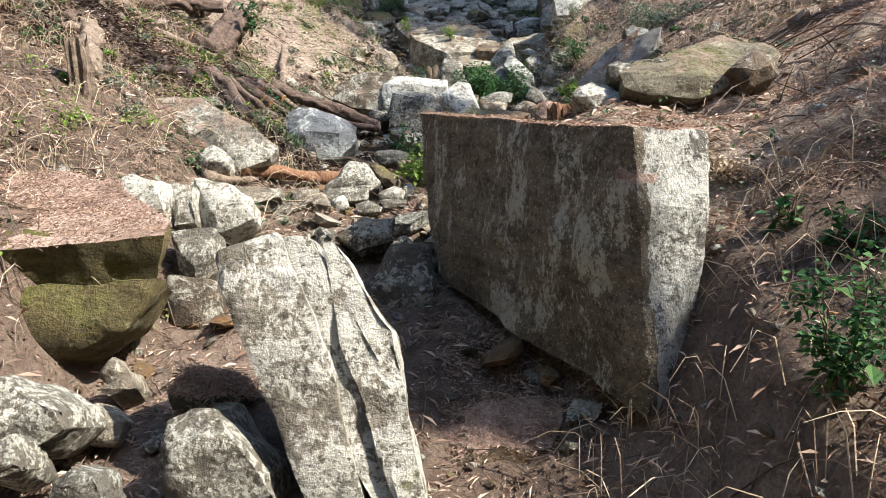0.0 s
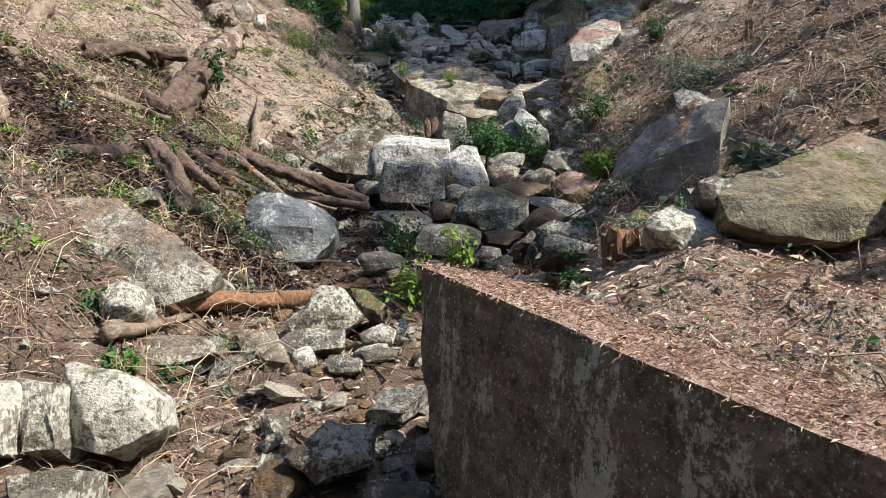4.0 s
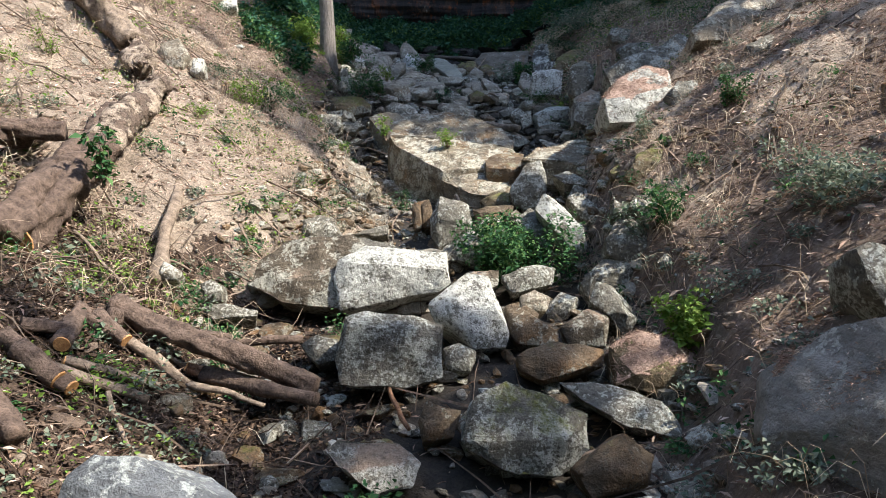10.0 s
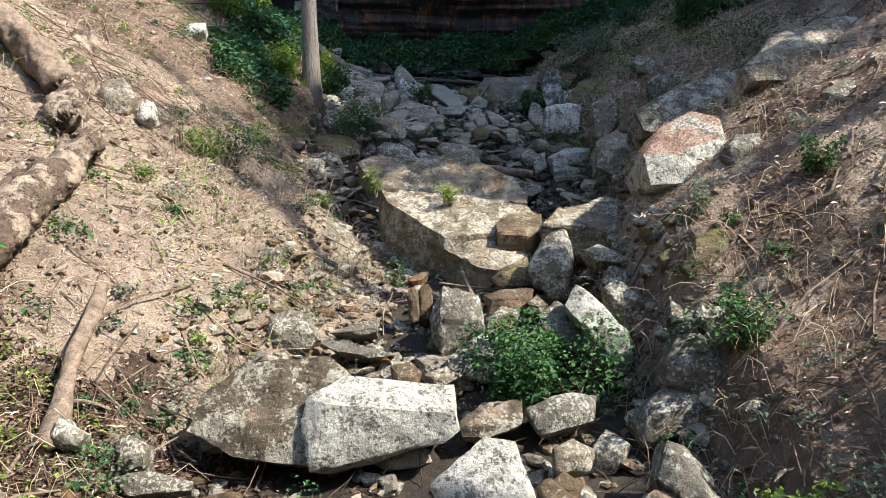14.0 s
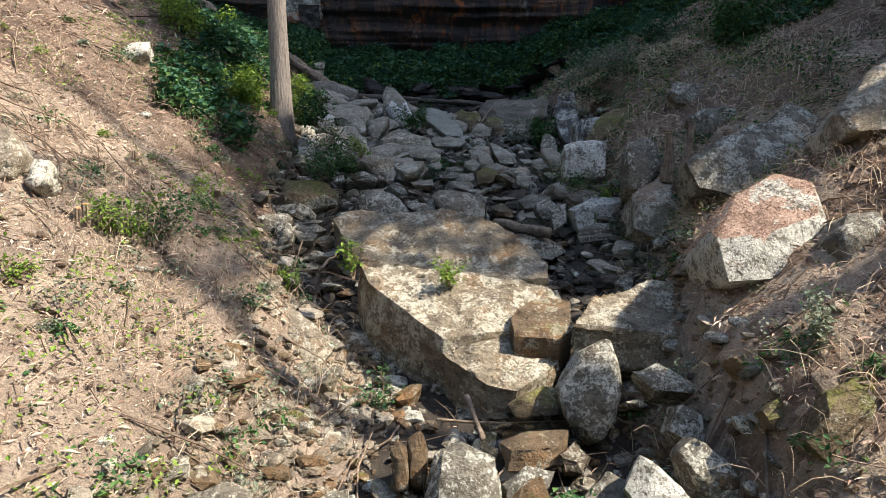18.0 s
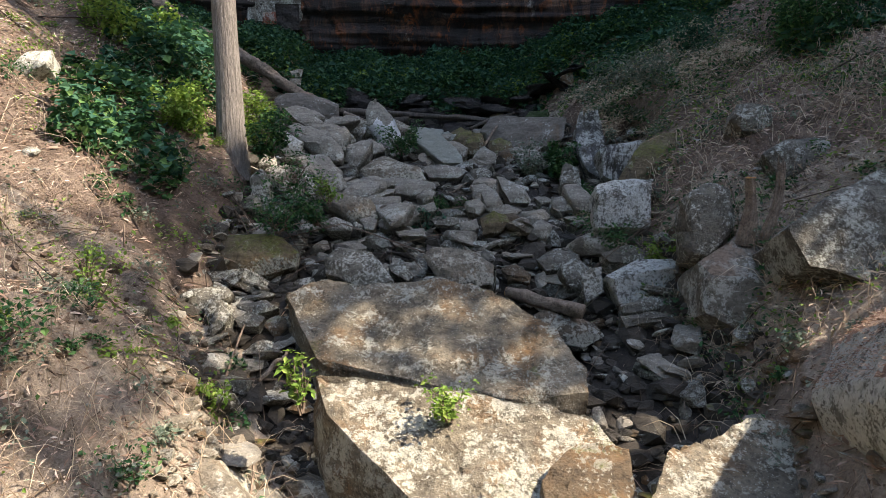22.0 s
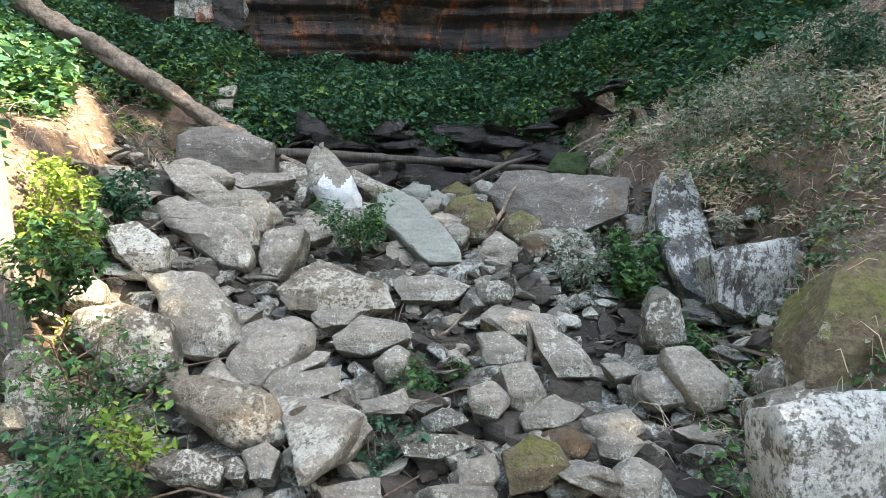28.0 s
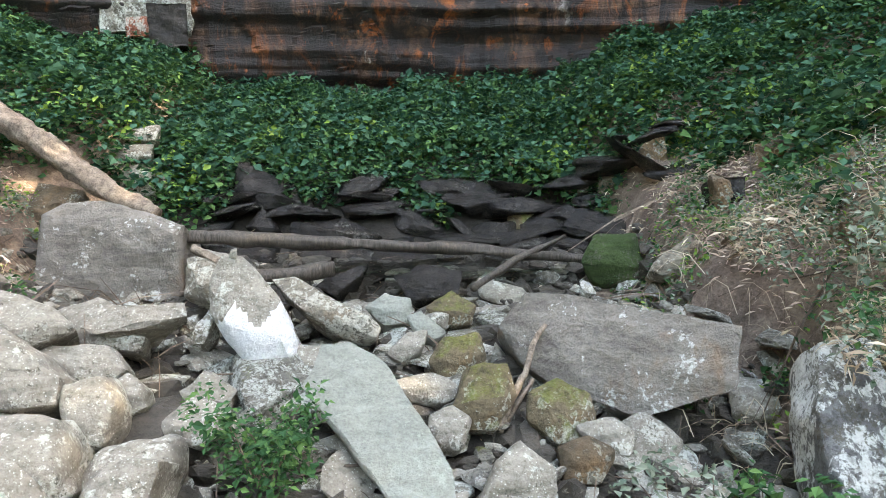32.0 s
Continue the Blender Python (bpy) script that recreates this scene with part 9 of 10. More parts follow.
def in_shade(x, y):
    """Where tree shade falls on the ground: the head of the ravine, the gully's middle and some spots."""
    edge = 15.3 + 1.4 * np.clip(-1.6 - x, 0, 9) - 0.35 * np.clip(x - 2.8, 0, 9) + 0.25 * patchy(x, y, 1.3, 71)
    head = y > edge
    head &= ~((x < -2.0 - 0.3 * np.abs(y - 19.0)) & (y > 17.4) & (y < 21.6) & (patchy(x, y, 1.8, 76) > -0.25))
    for cx, cy, r in ((-1.75, 18.9, 0.42), (-0.75, 17.0, 0.22), (-1.35, 17.9, 0.25), (-3.2, 20.2, 0.9)):
        head &= (x - cx) ** 2 + (y - cy) ** 2 > r * r
    wave = 0.5 * patchy(x, y, 1.1, 72)
    gully = (((x - 0.35) / 2.1) ** 2 + ((y - 8.3) / 1.6) ** 2 + wave < 1) & (x < 1.15)
    heap = (((x + 2.9) / 1.3) ** 2 + ((y - 8.6) / 1.7) ** 2 + wave < 1) & (patchy(x, y, 2.6, 73) > 0.3)
    spot = ((x + 2.3) / 0.85) ** 2 + ((y - 15.3) / 1.1) ** 2 + 0.9 * wave < 1
    spot |= ((x - 2.5) / 0.8) ** 2 + ((y - 2.7) / 1.3) ** 2 + 0.9 * wave < 1
    return head | gully | heap | spot


def patchy(x, y, scale, seed):
    return rough(np.stack([x * scale, y * scale, x * 0], -1), 3, seed)


def shade_trees():
    """Unseen trees added on the sunward bank; their crowns block the sun where in_shade says."""
    g = np.random.default_rng(61)
    gx, gy = np.meshgrid(np.arange(-6, 7, 0.33), np.arange(1.2, 29, 0.33))
    x, y = gx.ravel() + g.normal(0, 0.08, gx.size), gy.ravel() + g.normal(0, 0.08, gx.size)
    ok = in_shade(x, y)
    x, y = x[ok], y[ok]
    ground = np.stack([x, y, height(x, y, False)], -1)
    reach = (g.uniform(8.6, 11.2, len(x)) - x) / SUN.x
    clumps = ground + reach[:, None] * np.array(SUN)
    for n, at in enumerate(np.arange(-1.0, 27.0, 1.75)):
        mine = clumps[np.abs(clumps[:, 1] - at) <= 0.875]
        if len(mine) < 4:
            continue
        tx = 10.2 + g.uniform(-0.8, 0.8)
        root = np.array([tx, at, float(height(tx, at, False))])
        base = new("tree")
        tagged(base, "tall leafy unseen tree added high on the bank for shade", "tree", "trees shading the ravine")
        base.location = root
        tall = float(mine[:, 2].max() - root[2]) + 0.4
        zs = np.linspace(-0.4, tall, 24)
        path = np.stack([0.12 * np.sin(zs * 0.5 + n), 0.1 * np.cos(zs * 0.45), zs], -1)
        v, f = tube(path, 0.2 * (1 - 0.8 * np.clip(zs / tall, 0, 1)) + 0.02, 14, 0.07, 900 + n)
        part("trunk", mesh_of("trunk", v, f, TREE_BARK), base)
        for k in range(0, len(mine), max(1, len(mine) // 14)):
            tip = mine[k] - root
            start = np.array([0, 0, max(0.6, min(tip[2] - 0.5, tall - 0.3))])
            v, f = tube(bent(start, tip, 7, 0.1, 70 + n + k), np.linspace(0.05, 0.012, 7), 6)
            part("limb", mesh_of("limb", v, f, TREE_BARK), base)
        v, f = leaf_cloud(mine - root, np.full(len(mine), 0.34), (64 if at > 14 else 13 if at > 3 else 7) * len(mine), 0.2, 800 + n)
        part("crown", mesh_of("crown", v, f, LEAF), base, "green leafy crown with gaps")


shade_trees()


def sky_screen():
    """Unseen leaf walls added round the ravine; only the sky overhead stays open."""
    g = np.random.default_rng(67)
    for count, x0, x1, y0, y1, top in ((16000, -17, -12.5, -14, 34, 15.0), (15000, -17, 17, -10, -5, 19.0), (11000, 15, 19, -14, 34, 6.5)):
        x, y = g.uniform(x0, x1, count), g.uniform(y0, y1, count)
        p = np.stack([x, y, height(x, y, False) + g.uniform(0.1, 1, count) ** 0.8 * top * (0.75 + 0.35 * patchy(x, y, 0.35, 68))], -1)
        v, f = leaves_at(p, 1.1, g, 0.9, 0.8)
        thing("sky_screen", "unseen leaf screen on the slopes that blocks low sky", "woods", kind="stuff", me=mesh_of("sky_screen", v, f, LEAF))


sky_screen()


# ---- undergrowth ----
def plant(name, label, category, x, y, r, h, material, count, leaf, seed, z=None, stems=7, lean=(0, 0), slim=0.62, group=""):
    """Stems from one root, leaves along and at the ends of them."""
    g = np.random.default_rng(seed)
    base = new(name)
    tagged(base, label, category, group)
    base.location = (x, y, float(height(x, y)) if z is None else z)
    clumps, sizes = [], []
    for n in range(stems):
        a, out = g.uniform(0, 2 * np.pi), r * g.uniform(0.25, 0.95)
        tip = np.array([math.cos(a) * out + lean[0] * h, math.sin(a) * out + lean[1] * h, h * g.uniform(0.55, 1.0)])
        path = bent((g.normal(0, 0.02), g.normal(0, 0.02), -0.05), tip, 6, 0.25 * r, seed + n)
        v, f = tube(path, np.linspace(0.007, 0.002, 6), 4, cap=False)
        part("stem", mesh_of("stem", v, f, TWIG), base)
        for k in (0.5, 0.75, 1.0):
            clumps.append(path[int(k * 5)] * (1.15, 1.15, 1.0))
            sizes.append(r * g.uniform(0.25, 0.5))
    v, f = leaf_cloud(clumps, sizes, count, leaf, seed)
    part("foliage", mesh_of("foliage", v, f, material), base)


plant("bush", "dense dark green leafy shrub in the gully", "shrub", 0.87, 11.68, 0.57, 0.48, LEAF, 3900, 0.046, 313, z=2.32)
plant("bush", "small yellow-green shrub above the pool", "shrub", 1.78, 9.64, 0.27, 0.31, BRIGHT_LEAF, 1260, 0.053, 326, z=2.18)
plant("sapling", "bright green broad-leaved seedlings in the sun", "seedling", -0.15, 6.75, 0.34, 0.27, BRIGHT_LEAF, 630, 0.05, 339)
plant("sapling", "bright green broad-leaved sprout", "seedling", 0.03, 5.96, 0.13, 0.27, BRIGHT_LEAF, 120, 0.055, 352, z=1.87)
plant("fern", "low feathery green plant", "fern", 0.74, 5.50, 0.11, 0.12, LEAF, 750, 0.03, 365)
plant("bush", "grey-green weedy shrub by the stump", "shrub", 1.55, 6.04, 0.13, 0.22, PALE_LEAF, 90, 0.1, 378)
plant("bush", "green leafy weed on the bank", "shrub", 2.07, 6.15, 0.22, 0.18, PALE_LEAF, 240, 0.1, 391)
plant("bush", "dusty dark green shrub on the bank", "shrub", 2.99, 9.68, 0.52, 0.38, PALE_LEAF, 2100, 0.04, 404)
plant("bush", "pale green shrub climbing the gully", "shrub", 1.92, 11.47, 0.33, 0.44, PALE_LEAF, 1200, 0.04, 417)
plant("bush", "dark green weeds on the gully's side", "shrub", 2.16, 11.04, 0.29, 0.33, LEAF, 780, 0.04, 430)
plant("weed", "small green weed on the sunlit slab", "weed", 0.17, 14.69, 0.18, 0.20, BRIGHT_LEAF, 360, 0.033, 443, z=3.65)
plant("weed", "leafy vine hanging beside the slab", "vine", -0.74, 14.66, 0.12, 0.32, BRIGHT_LEAF, 150, 0.046, 456, z=3.74)
plant("weed", "low green weed at the slab's foot", "weed", -1.56, 14.06, 0.15, 0.22, LEAF, 180, 0.033, 469)
plant("weed", "green weed in the sunny rubble", "weed", -1.51, 15.28, 0.14, 0.21, BRIGHT_LEAF, 270, 0.04, 482)
plant("weed", "green weeds among the talus", "weed", -0.51, 13.97, 0.24, 0.24, LEAF, 270, 0.033, 495)
plant("weed", "green herbs in the shaded gully", "weed", -0.48, 7.77, 0.24, 0.46, LEAF, 450, 0.04, 508)
plant("weed", "green herbs under the block", "weed", -0.83, 10.37, 0.19, 0.20, LEAF, 210, 0.033, 521)
plant("bush", "green herbs on the sunny bank", "weed", -2.94, 13.16, 0.16, 0.15, BRIGHT_LEAF, 240, 0.033, 534)
plant("bush", "green herbs on the sunny bank", "weed", -2.49, 14.12, 0.25, 0.34, BRIGHT_LEAF, 480, 0.033, 547)
plant("bush", "green herbs on the sunny bank", "weed", -2.36, 15.51, 0.23, 0.37, BRIGHT_LEAF, 360, 0.033, 560)
plant("bush", "green herbs on the sunny bank", "weed", -2.63, 14.04, 0.20, 0.29, BRIGHT_LEAF, 300, 0.033, 573)
plant("bush", "dark shrubs in the shadow of the bank", "shrub", -2.36, 14.26, 0.35, 0.28, LEAF, 360, 0.04, 586)
plant("bush", "green herbs on the sunny bank", "weed", -4.58, 12.96, 0.15, 0.29, BRIGHT_LEAF, 180, 0.033, 599)
plant("bush", "climbing vine on the fallen trunk", "vine", -2.94, 10.68, 0.16, 0.52, LEAF, 180, 0.066, 612, z=3.31)
plant("bush", "leafy green shrub round the tree's foot", "shrub", -1.60, 18.14, 0.26, 0.42, LEAF, 900, 0.048, 625, z=5.26)
plant("bush", "leafy bright shrub on the sunny bank", "shrub", -2.50, 18.22, 0.43, 0.53, BRIGHT_LEAF, 2100, 0.053, 638, z=5.46)
plant("bush", "leafy bright shrub on the sunny bank", "shrub", -3.53, 19.25, 0.50, 0.49, BRIGHT_LEAF, 1500, 0.059, 651)
plant("bush", "leafy shrub above the shaded bank", "shrub", -2.99, 19.99, 0.23, 0.33, LEAF, 480, 0.053, 664)
plant("bush", "ivy and herbs on the shaded bank", "ivy", -1.26, 17.78, 0.33, 0.22, LEAF, 420, 0.036, 677, z=4.83)
plant("bush", "ivy and herbs on the shaded bank", "ivy", -1.39, 17.15, 0.30, 0.34, LEAF, 480, 0.04, 690, z=4.54)
plant("bush", "ivy and herbs on the shaded bank", "ivy", -1.03, 17.41, 0.23, 0.20, LEAF, 720, 0.033, 703, z=4.59)
plant("bush", "leafy bright bush in the sun", "shrub", -2.12, 19.06, 0.33, 0.66, BRIGHT_LEAF, 1560, 0.041, 716, z=5.29)
plant("bush", "blue-green leafy bush on the bank", "shrub", -1.29, 17.75, 0.30, 0.27, LEAF, 180, 0.04, 729, z=5.00)
plant("bush", "green leafy bush on the bank", "shrub", -0.90, 17.28, 0.16, 0.19, BRIGHT_LEAF, 270, 0.033, 742, z=4.82)
plant("bush", "dark leafy bush behind the stones", "shrub", -2.06, 19.95, 0.30, 0.36, BLUE_LEAF, 1260, 0.046, 755, z=5.51)
plant("vine", "green vines hanging over the stones", "vine", -0.27, 20.15, 0.30, 0.40, LEAF, 1260, 0.036, 768, z=5.28)
plant("bush", "low dense green shrub in the rubble", "shrub", 0.28, 18.76, 0.25, 0.16, LEAF, 630, 0.04, 781)
plant("bush", "thin green sprig in the rubble", "weed", 0.06, 18.04, 0.14, 0.30, BLUE_LEAF, 240, 0.04, 794)
plant("bush", "green weeds by the lichen stones", "weed", 1.97, 17.38, 0.36, 0.33, LEAF, 1260, 0.036, 807)
plant("bush", "bright herbs on the bank's edge", "weed", 2.28, 16.86, 0.18, 0.19, BRIGHT_LEAF, 300, 0.04, 820)
plant("bush", "dark green leaves beside the streaked rock", "shrub", 1.93, 19.73, 0.26, 0.57, LEAF, 1080, 0.056, 833)
plant("bush", "dark green leaves under the streaked rock", "shrub", 2.11, 18.99, 0.17, 0.27, LEAF, 480, 0.053, 846)
plant("ivy", "grey-green creeper over the streaked rock", "ivy", 3.08, 20.24, 0.67, 0.40, PALE_LEAF, 2700, 0.04, 859)
plant("ivy", "creeper trailing over the bank", "ivy", 3.94, 20.44, 0.48, 0.60, BLUE_LEAF, 2100, 0.046, 872)
plant("bush", "dusty weeds beside the stream", "weed", 1.49, 19.86, 0.31, 0.46, PALE_LEAF, 960, 0.04, 885)
plant("bush", "green shrub on the upper bank", "shrub", 5.05, 19.53, 0.65, 0.62, LEAF, 1800, 0.053, 898)
plant("bush", "green shrub on the upper bank", "shrub", 4.74, 18.89, 0.58, 0.73, LEAF, 2700, 0.053, 911)
plant("bush", "green weeds by the block", "weed", 3.52, 15.51, 0.18, 0.26, LEAF, 360, 0.033, 924)
plant("bush", "green weed on the brown bank", "weed", 3.19, 12.10, 0.16, 0.33, LEAF, 360, 0.033, 937)
plant("bush", "green weed on the brown bank", "weed", 3.22, 12.15, 0.15, 0.30, LEAF, 420, 0.033, 950)
plant("bush", "dusty shrubs on the brown bank", "shrub", 2.36, 12.39, 0.16, 0.31, PALE_LEAF, 480, 0.033, 963)
plant("bush", "tall grass and leaves in the corner", "shrub", 1.32, 2.07, 0.20, 0.45, LEAF, 630, 0.035, 976)
plant("bush", "green herb on the brown soil", "weed", 1.56, 2.96, 0.07, 0.13, LEAF, 45, 0.05, 989)
plant("bush", "green weeds on the shaded soil", "weed", 1.69, 2.71, 0.12, 0.17, LEAF, 120, 0.05, 1002)
plant("bush", "tuft of yellowish grass on the bank", "grass", 1.49, 3.50, 0.16, 0.12, STRAW, 450, 0.03, 1015)
plant("bush", "dark leafy shrub on the shaded rocks", "shrub", -1.38, 17.78, 0.34, 0.3, BLUE_LEAF, 520, 0.036, 1028, z=4.51)


def ground_points(count, x0, x1, y0, y1, g, keep):
    x, y = g.uniform(x0, x1, count * 3), g.uniform(y0, y1, count * 3)
    left, right = bed_edges(y)
    ok = keep(x, y, left, right, g.uniform(0, 1, count * 3))
    x, y = x[ok][:count], y[ok][:count]
    return np.stack([x, y, height(x, y)], -1)


def ground_cover():
    """The green apron under the cliff and the leafy edges of both banks near the head."""
    g = np.random.default_rng(5)
    def green(x, y, left, right, u):
        apron = (y > 24.45 + 0.35 * patchy(x, y, 0.8, 2)) & (y < 28.4)
        bank_l = (x < left - 0.5) & (y > 19.0) & (patchy(x, y, 0.9, 3) > 0.5 - 0.2 * (y - 19))
        bank_r = (x > right + 0.8) & (y > 18.5) & (patchy(x, y, 0.8, 4) > 0.42 - 0.3 * (y > 21.5) - 0.4 * (y > 23.5))
        edge = (x < left - 0.5) & (x > left - 2.2) & (y > 16.8) & (patchy(x, y, 1.3, 6) > 0.3)
        return apron | bank_l | bank_r | edge
    p = ground_points(125000, -7, 8, 16, 28.6, g, green)
    tall = 0.10 + 0.30 * ease(patchy(p[:, 0], p[:, 1], 1.3, 8) + 0.5)
    p[:, 2] += g.uniform(0.05, 1, len(p)) * tall
    v, f = leaves_at(p, 0.068, g, 0.4, 0.85)
    thing("ground_cover", "dense green nettle-like leaves below the cliff", "undergrowth", kind="stuff", me=mesh_of("ground_cover", v, f, LEAF))
    p = ground_points(42000, -7, 8, 16, 28.6, g, green)
    p[:, 2] += g.uniform(0.2, 1.15, len(p)) * (0.12 + 0.3 * ease(patchy(p[:, 0], p[:, 1], 1.3, 8) + 0.5))
    v, f = leaves_at(p, 0.082, g, 0.4, 0.85)
    thing("ground_cover", "blue-green broad leaves among the nettles", "undergrowth", kind="stuff", me=mesh_of("ground_cover", v, f, BLUE_LEAF))
    p = ground_points(3500, -6, 7, 23.9, 27.0, g, lambda x, y, l, r, u: green(x, y, l, r, u) & (patchy(x, y, 1.5, 12) > 0.15 + 0.25 * (y - 24.5)))
    p[:, 2] += g.uniform(0.3, 1.2, len(p)) * (0.12 + 0.3 * ease(patchy(p[:, 0], p[:, 1], 1.3, 8) + 0.5))
    v, f = leaves_at(p, 0.07, g, 0.4, 0.8)
    thing("ground_cover", "fresh bright leaves at the apron's lower edge", "undergrowth", kind="stuff", me=mesh_of("ground_cover", v, f, BRIGHT_LEAF))


ground_cover()


def forest_litter():
    g = np.random.default_rng(6)
    def banks(x, y, left, right, u):
        inside = np.minimum(x - left, right - x) + 0.4 * (y > 16.5) - 0.9 * ease((8.4 - y) / 1.2)
        return u > np.clip(inside * 3 + 0.2, 0, 0.95)
    p = ground_points(130000, -6.5, 7, 0.3, 24, g, banks)
    p[:, 2] += g.uniform(0.0, 0.02, len(p))
    # pale leaves at x > 0.1 put sunlight into the foreground's colour
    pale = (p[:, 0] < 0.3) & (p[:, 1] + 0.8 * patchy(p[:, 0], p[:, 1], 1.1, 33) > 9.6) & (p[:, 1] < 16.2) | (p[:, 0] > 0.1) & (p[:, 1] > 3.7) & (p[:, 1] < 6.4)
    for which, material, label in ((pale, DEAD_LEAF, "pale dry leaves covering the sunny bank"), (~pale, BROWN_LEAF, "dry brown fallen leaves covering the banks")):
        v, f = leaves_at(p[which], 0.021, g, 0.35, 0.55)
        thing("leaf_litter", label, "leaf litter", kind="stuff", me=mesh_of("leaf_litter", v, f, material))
    p = ground_points(150000, -6.5, 7, 0.3, 24, g, banks)
    p[:, 2] += g.uniform(0.0, 0.03, len(p))
    v, f = leaves_at(p, 0.062, g, 0.35, 0.024)
    thing("needle_litter", "long dry pine needles and straw strewn on the soil", "needle litter", kind="stuff", me=mesh_of("needle_litter", v, f, NEEDLE))
    top = np.array(RESTING)
    p = top[g.integers(len(top), size=5 * len(top))] + g.normal(0, 0.018, (5 * len(top), 3)) * (1, 1, 0.3) + (0, 0, 0.008)
    v, f = leaves_at(p, 0.022, g, 0.25, 0.1)
    thing("needle_litter", "dry needles and leaf bits lying on the boulders", "needle litter", kind="stuff", me=mesh_of("needle_litter", v, f, NEEDLE))
    v, f = leaves_at(p[::8] + (0, 0, 0.004), 0.016, g, 0.35, 0.5)
    thing("leaf_litter", "small dry leaves lying on the boulders", "leaf litter", kind="stuff", me=mesh_of("leaf_litter", v, f, BROWN_LEAF))
    p = ground_points(90000, 0.0, 4.0, 3.0, 6.9, g, lambda x, y, l, r, u: patchy(x, y, 1.4, 18) > u - 0.9)
    p[:, 2] += g.uniform(0.0, 0.02, len(p))
    v, f = leaves_at(p, 0.018, g, 0.3, 0.22)
    thing("needle_litter", "reddish needles and leaf bits on the sunny soil", "needle litter", kind="stuff", me=mesh_of("needle_litter", v, f, NEEDLE))
    p = ground_points(45000, -4.4, -0.4, 6.4, 11.2, g, lambda x, y, l, r, u: patchy(x, y, 1.2, 17) > u - 0.75)
    p[:, 2] += g.uniform(0.0, 0.035, len(p))
    v, f = leaves_at(p, 0.04, g, 0.35, 0.5)
    thing("bark_litter", "dark bark chips and rotten leaves round the logs", "bark litter", kind="stuff", me=mesh_of("bark_litter", v, f, DARK_LITTER))
    p = ground_points(12000, -6.5, 7, 0.3, 24, g, lambda x, y, l, r, u: u > np.clip(np.minimum(x - l, r - x) * 3, 0, 0.7))
    verts, faces, at = [], [], 0
    for q in p:
        a, length = g.uniform(0, 2 * np.pi), min(g.lognormal(-1.3, 0.6), 0.1 + 0.09 * q[1])
        way = np.array([math.cos(a), math.sin(a), 0]) * length
        end = q + way
        end[2] = float(height(end[0], end[1], False)) + g.uniform(0.0, 0.08)
        mid = (q + end) / 2 + g.normal(0, 0.06 * length, 3)
        r = g.uniform(0.002, 0.006) * (1 + 1.2 * (length > 0.5))
        v, f = tube([q + (0, 0, 0.015), mid + (0, 0, 0.02), end], [r, r * 0.8, r * 0.3], 3, cap=False)
        verts.append(v)
        faces += [[i + at for i in k] for k in f]
        at += len(v)
    thing("twigs", "dry grey twigs and broken branches lying about", "twigs", kind="stuff", me=mesh_of("twigs", np.vstack(verts), faces, TWIG))


forest_litter()


# ---- dry weeds, brambles and grass ----
def dry_stems():
    """Tangled dead stems: arching canes and thin grass on the banks and stream edges."""
    g = np.random.default_rng(21)
    def edges(x, y, left, right, u):
        out = np.maximum(left - x, x - right)
        return (out > -0.35) & ((y > 6.6) | (x < 0) | (y < 3.3)) & (patchy(x, y, 0.9, 15) + 0.3 > u * 0.9 - 0.25)
    p = ground_points(11000, -6, 6.5, 1.2, 22, g, edges)
    verts, faces, at = [], [], 0
    for q in p:
        a, tall, reach = g.uniform(0, 2 * np.pi), g.uniform(0.06, 0.26), g.uniform(0.05, 0.35)
        side = np.array([math.cos(a), math.sin(a), 0])
        r = g.uniform(0.001, 0.0032)
        pts = [q, q + side * reach * 0.35 + (0, 0, tall * 0.8), q + side * reach * 0.75 + (0, 0, tall), q + side * reach * 1.2 + (0, 0, tall * g.uniform(0.3, 0.9))]
        v, f = tube(pts, [r, r, r * 0.7, r * 0.4], 3, cap=False)
        verts.append(v)
        faces += [[i + at for i in k] for k in f]
        at += len(v)
    thing("dry_weeds", "tangle of dead canes and dry stems on the banks", "dry weeds", kind="stuff", me=mesh_of("dry_weeds", np.vstack(verts), faces, STRAW))


dry_stems()


def herbs():
    """Low green and grey-green herbs in patches over both banks."""
    g = np.random.default_rng(23)
    for material, seed, count, label, low in ((BRIGHT_LEAF, 31, 26000, "small bright green herbs scattered on the sunny bank", 0.25), (PALE_LEAF, 37, 8000, "dusty grey-green creeping herbs on the banks", 0.40), (LEAF, 41, 6000, "small dark green herbs in patches", 0.42)):
        p = ground_points(count, -6, 6.5, 3, 23, g, lambda x, y, l, r, u: (np.maximum(l - x, x - r) > -0.1) & (patchy(x, y, 1.4, seed) > low) & ((x < l) | (seed > 31)))
        p[:, 2] += g.uniform(0, 0.12, len(p))
        v, f = leaves_at(p, 0.032, g, 0.5, 0.7)
        thing("herbs", label, "herbs", kind="stuff", me=mesh_of("herbs", v, f, material))


herbs()


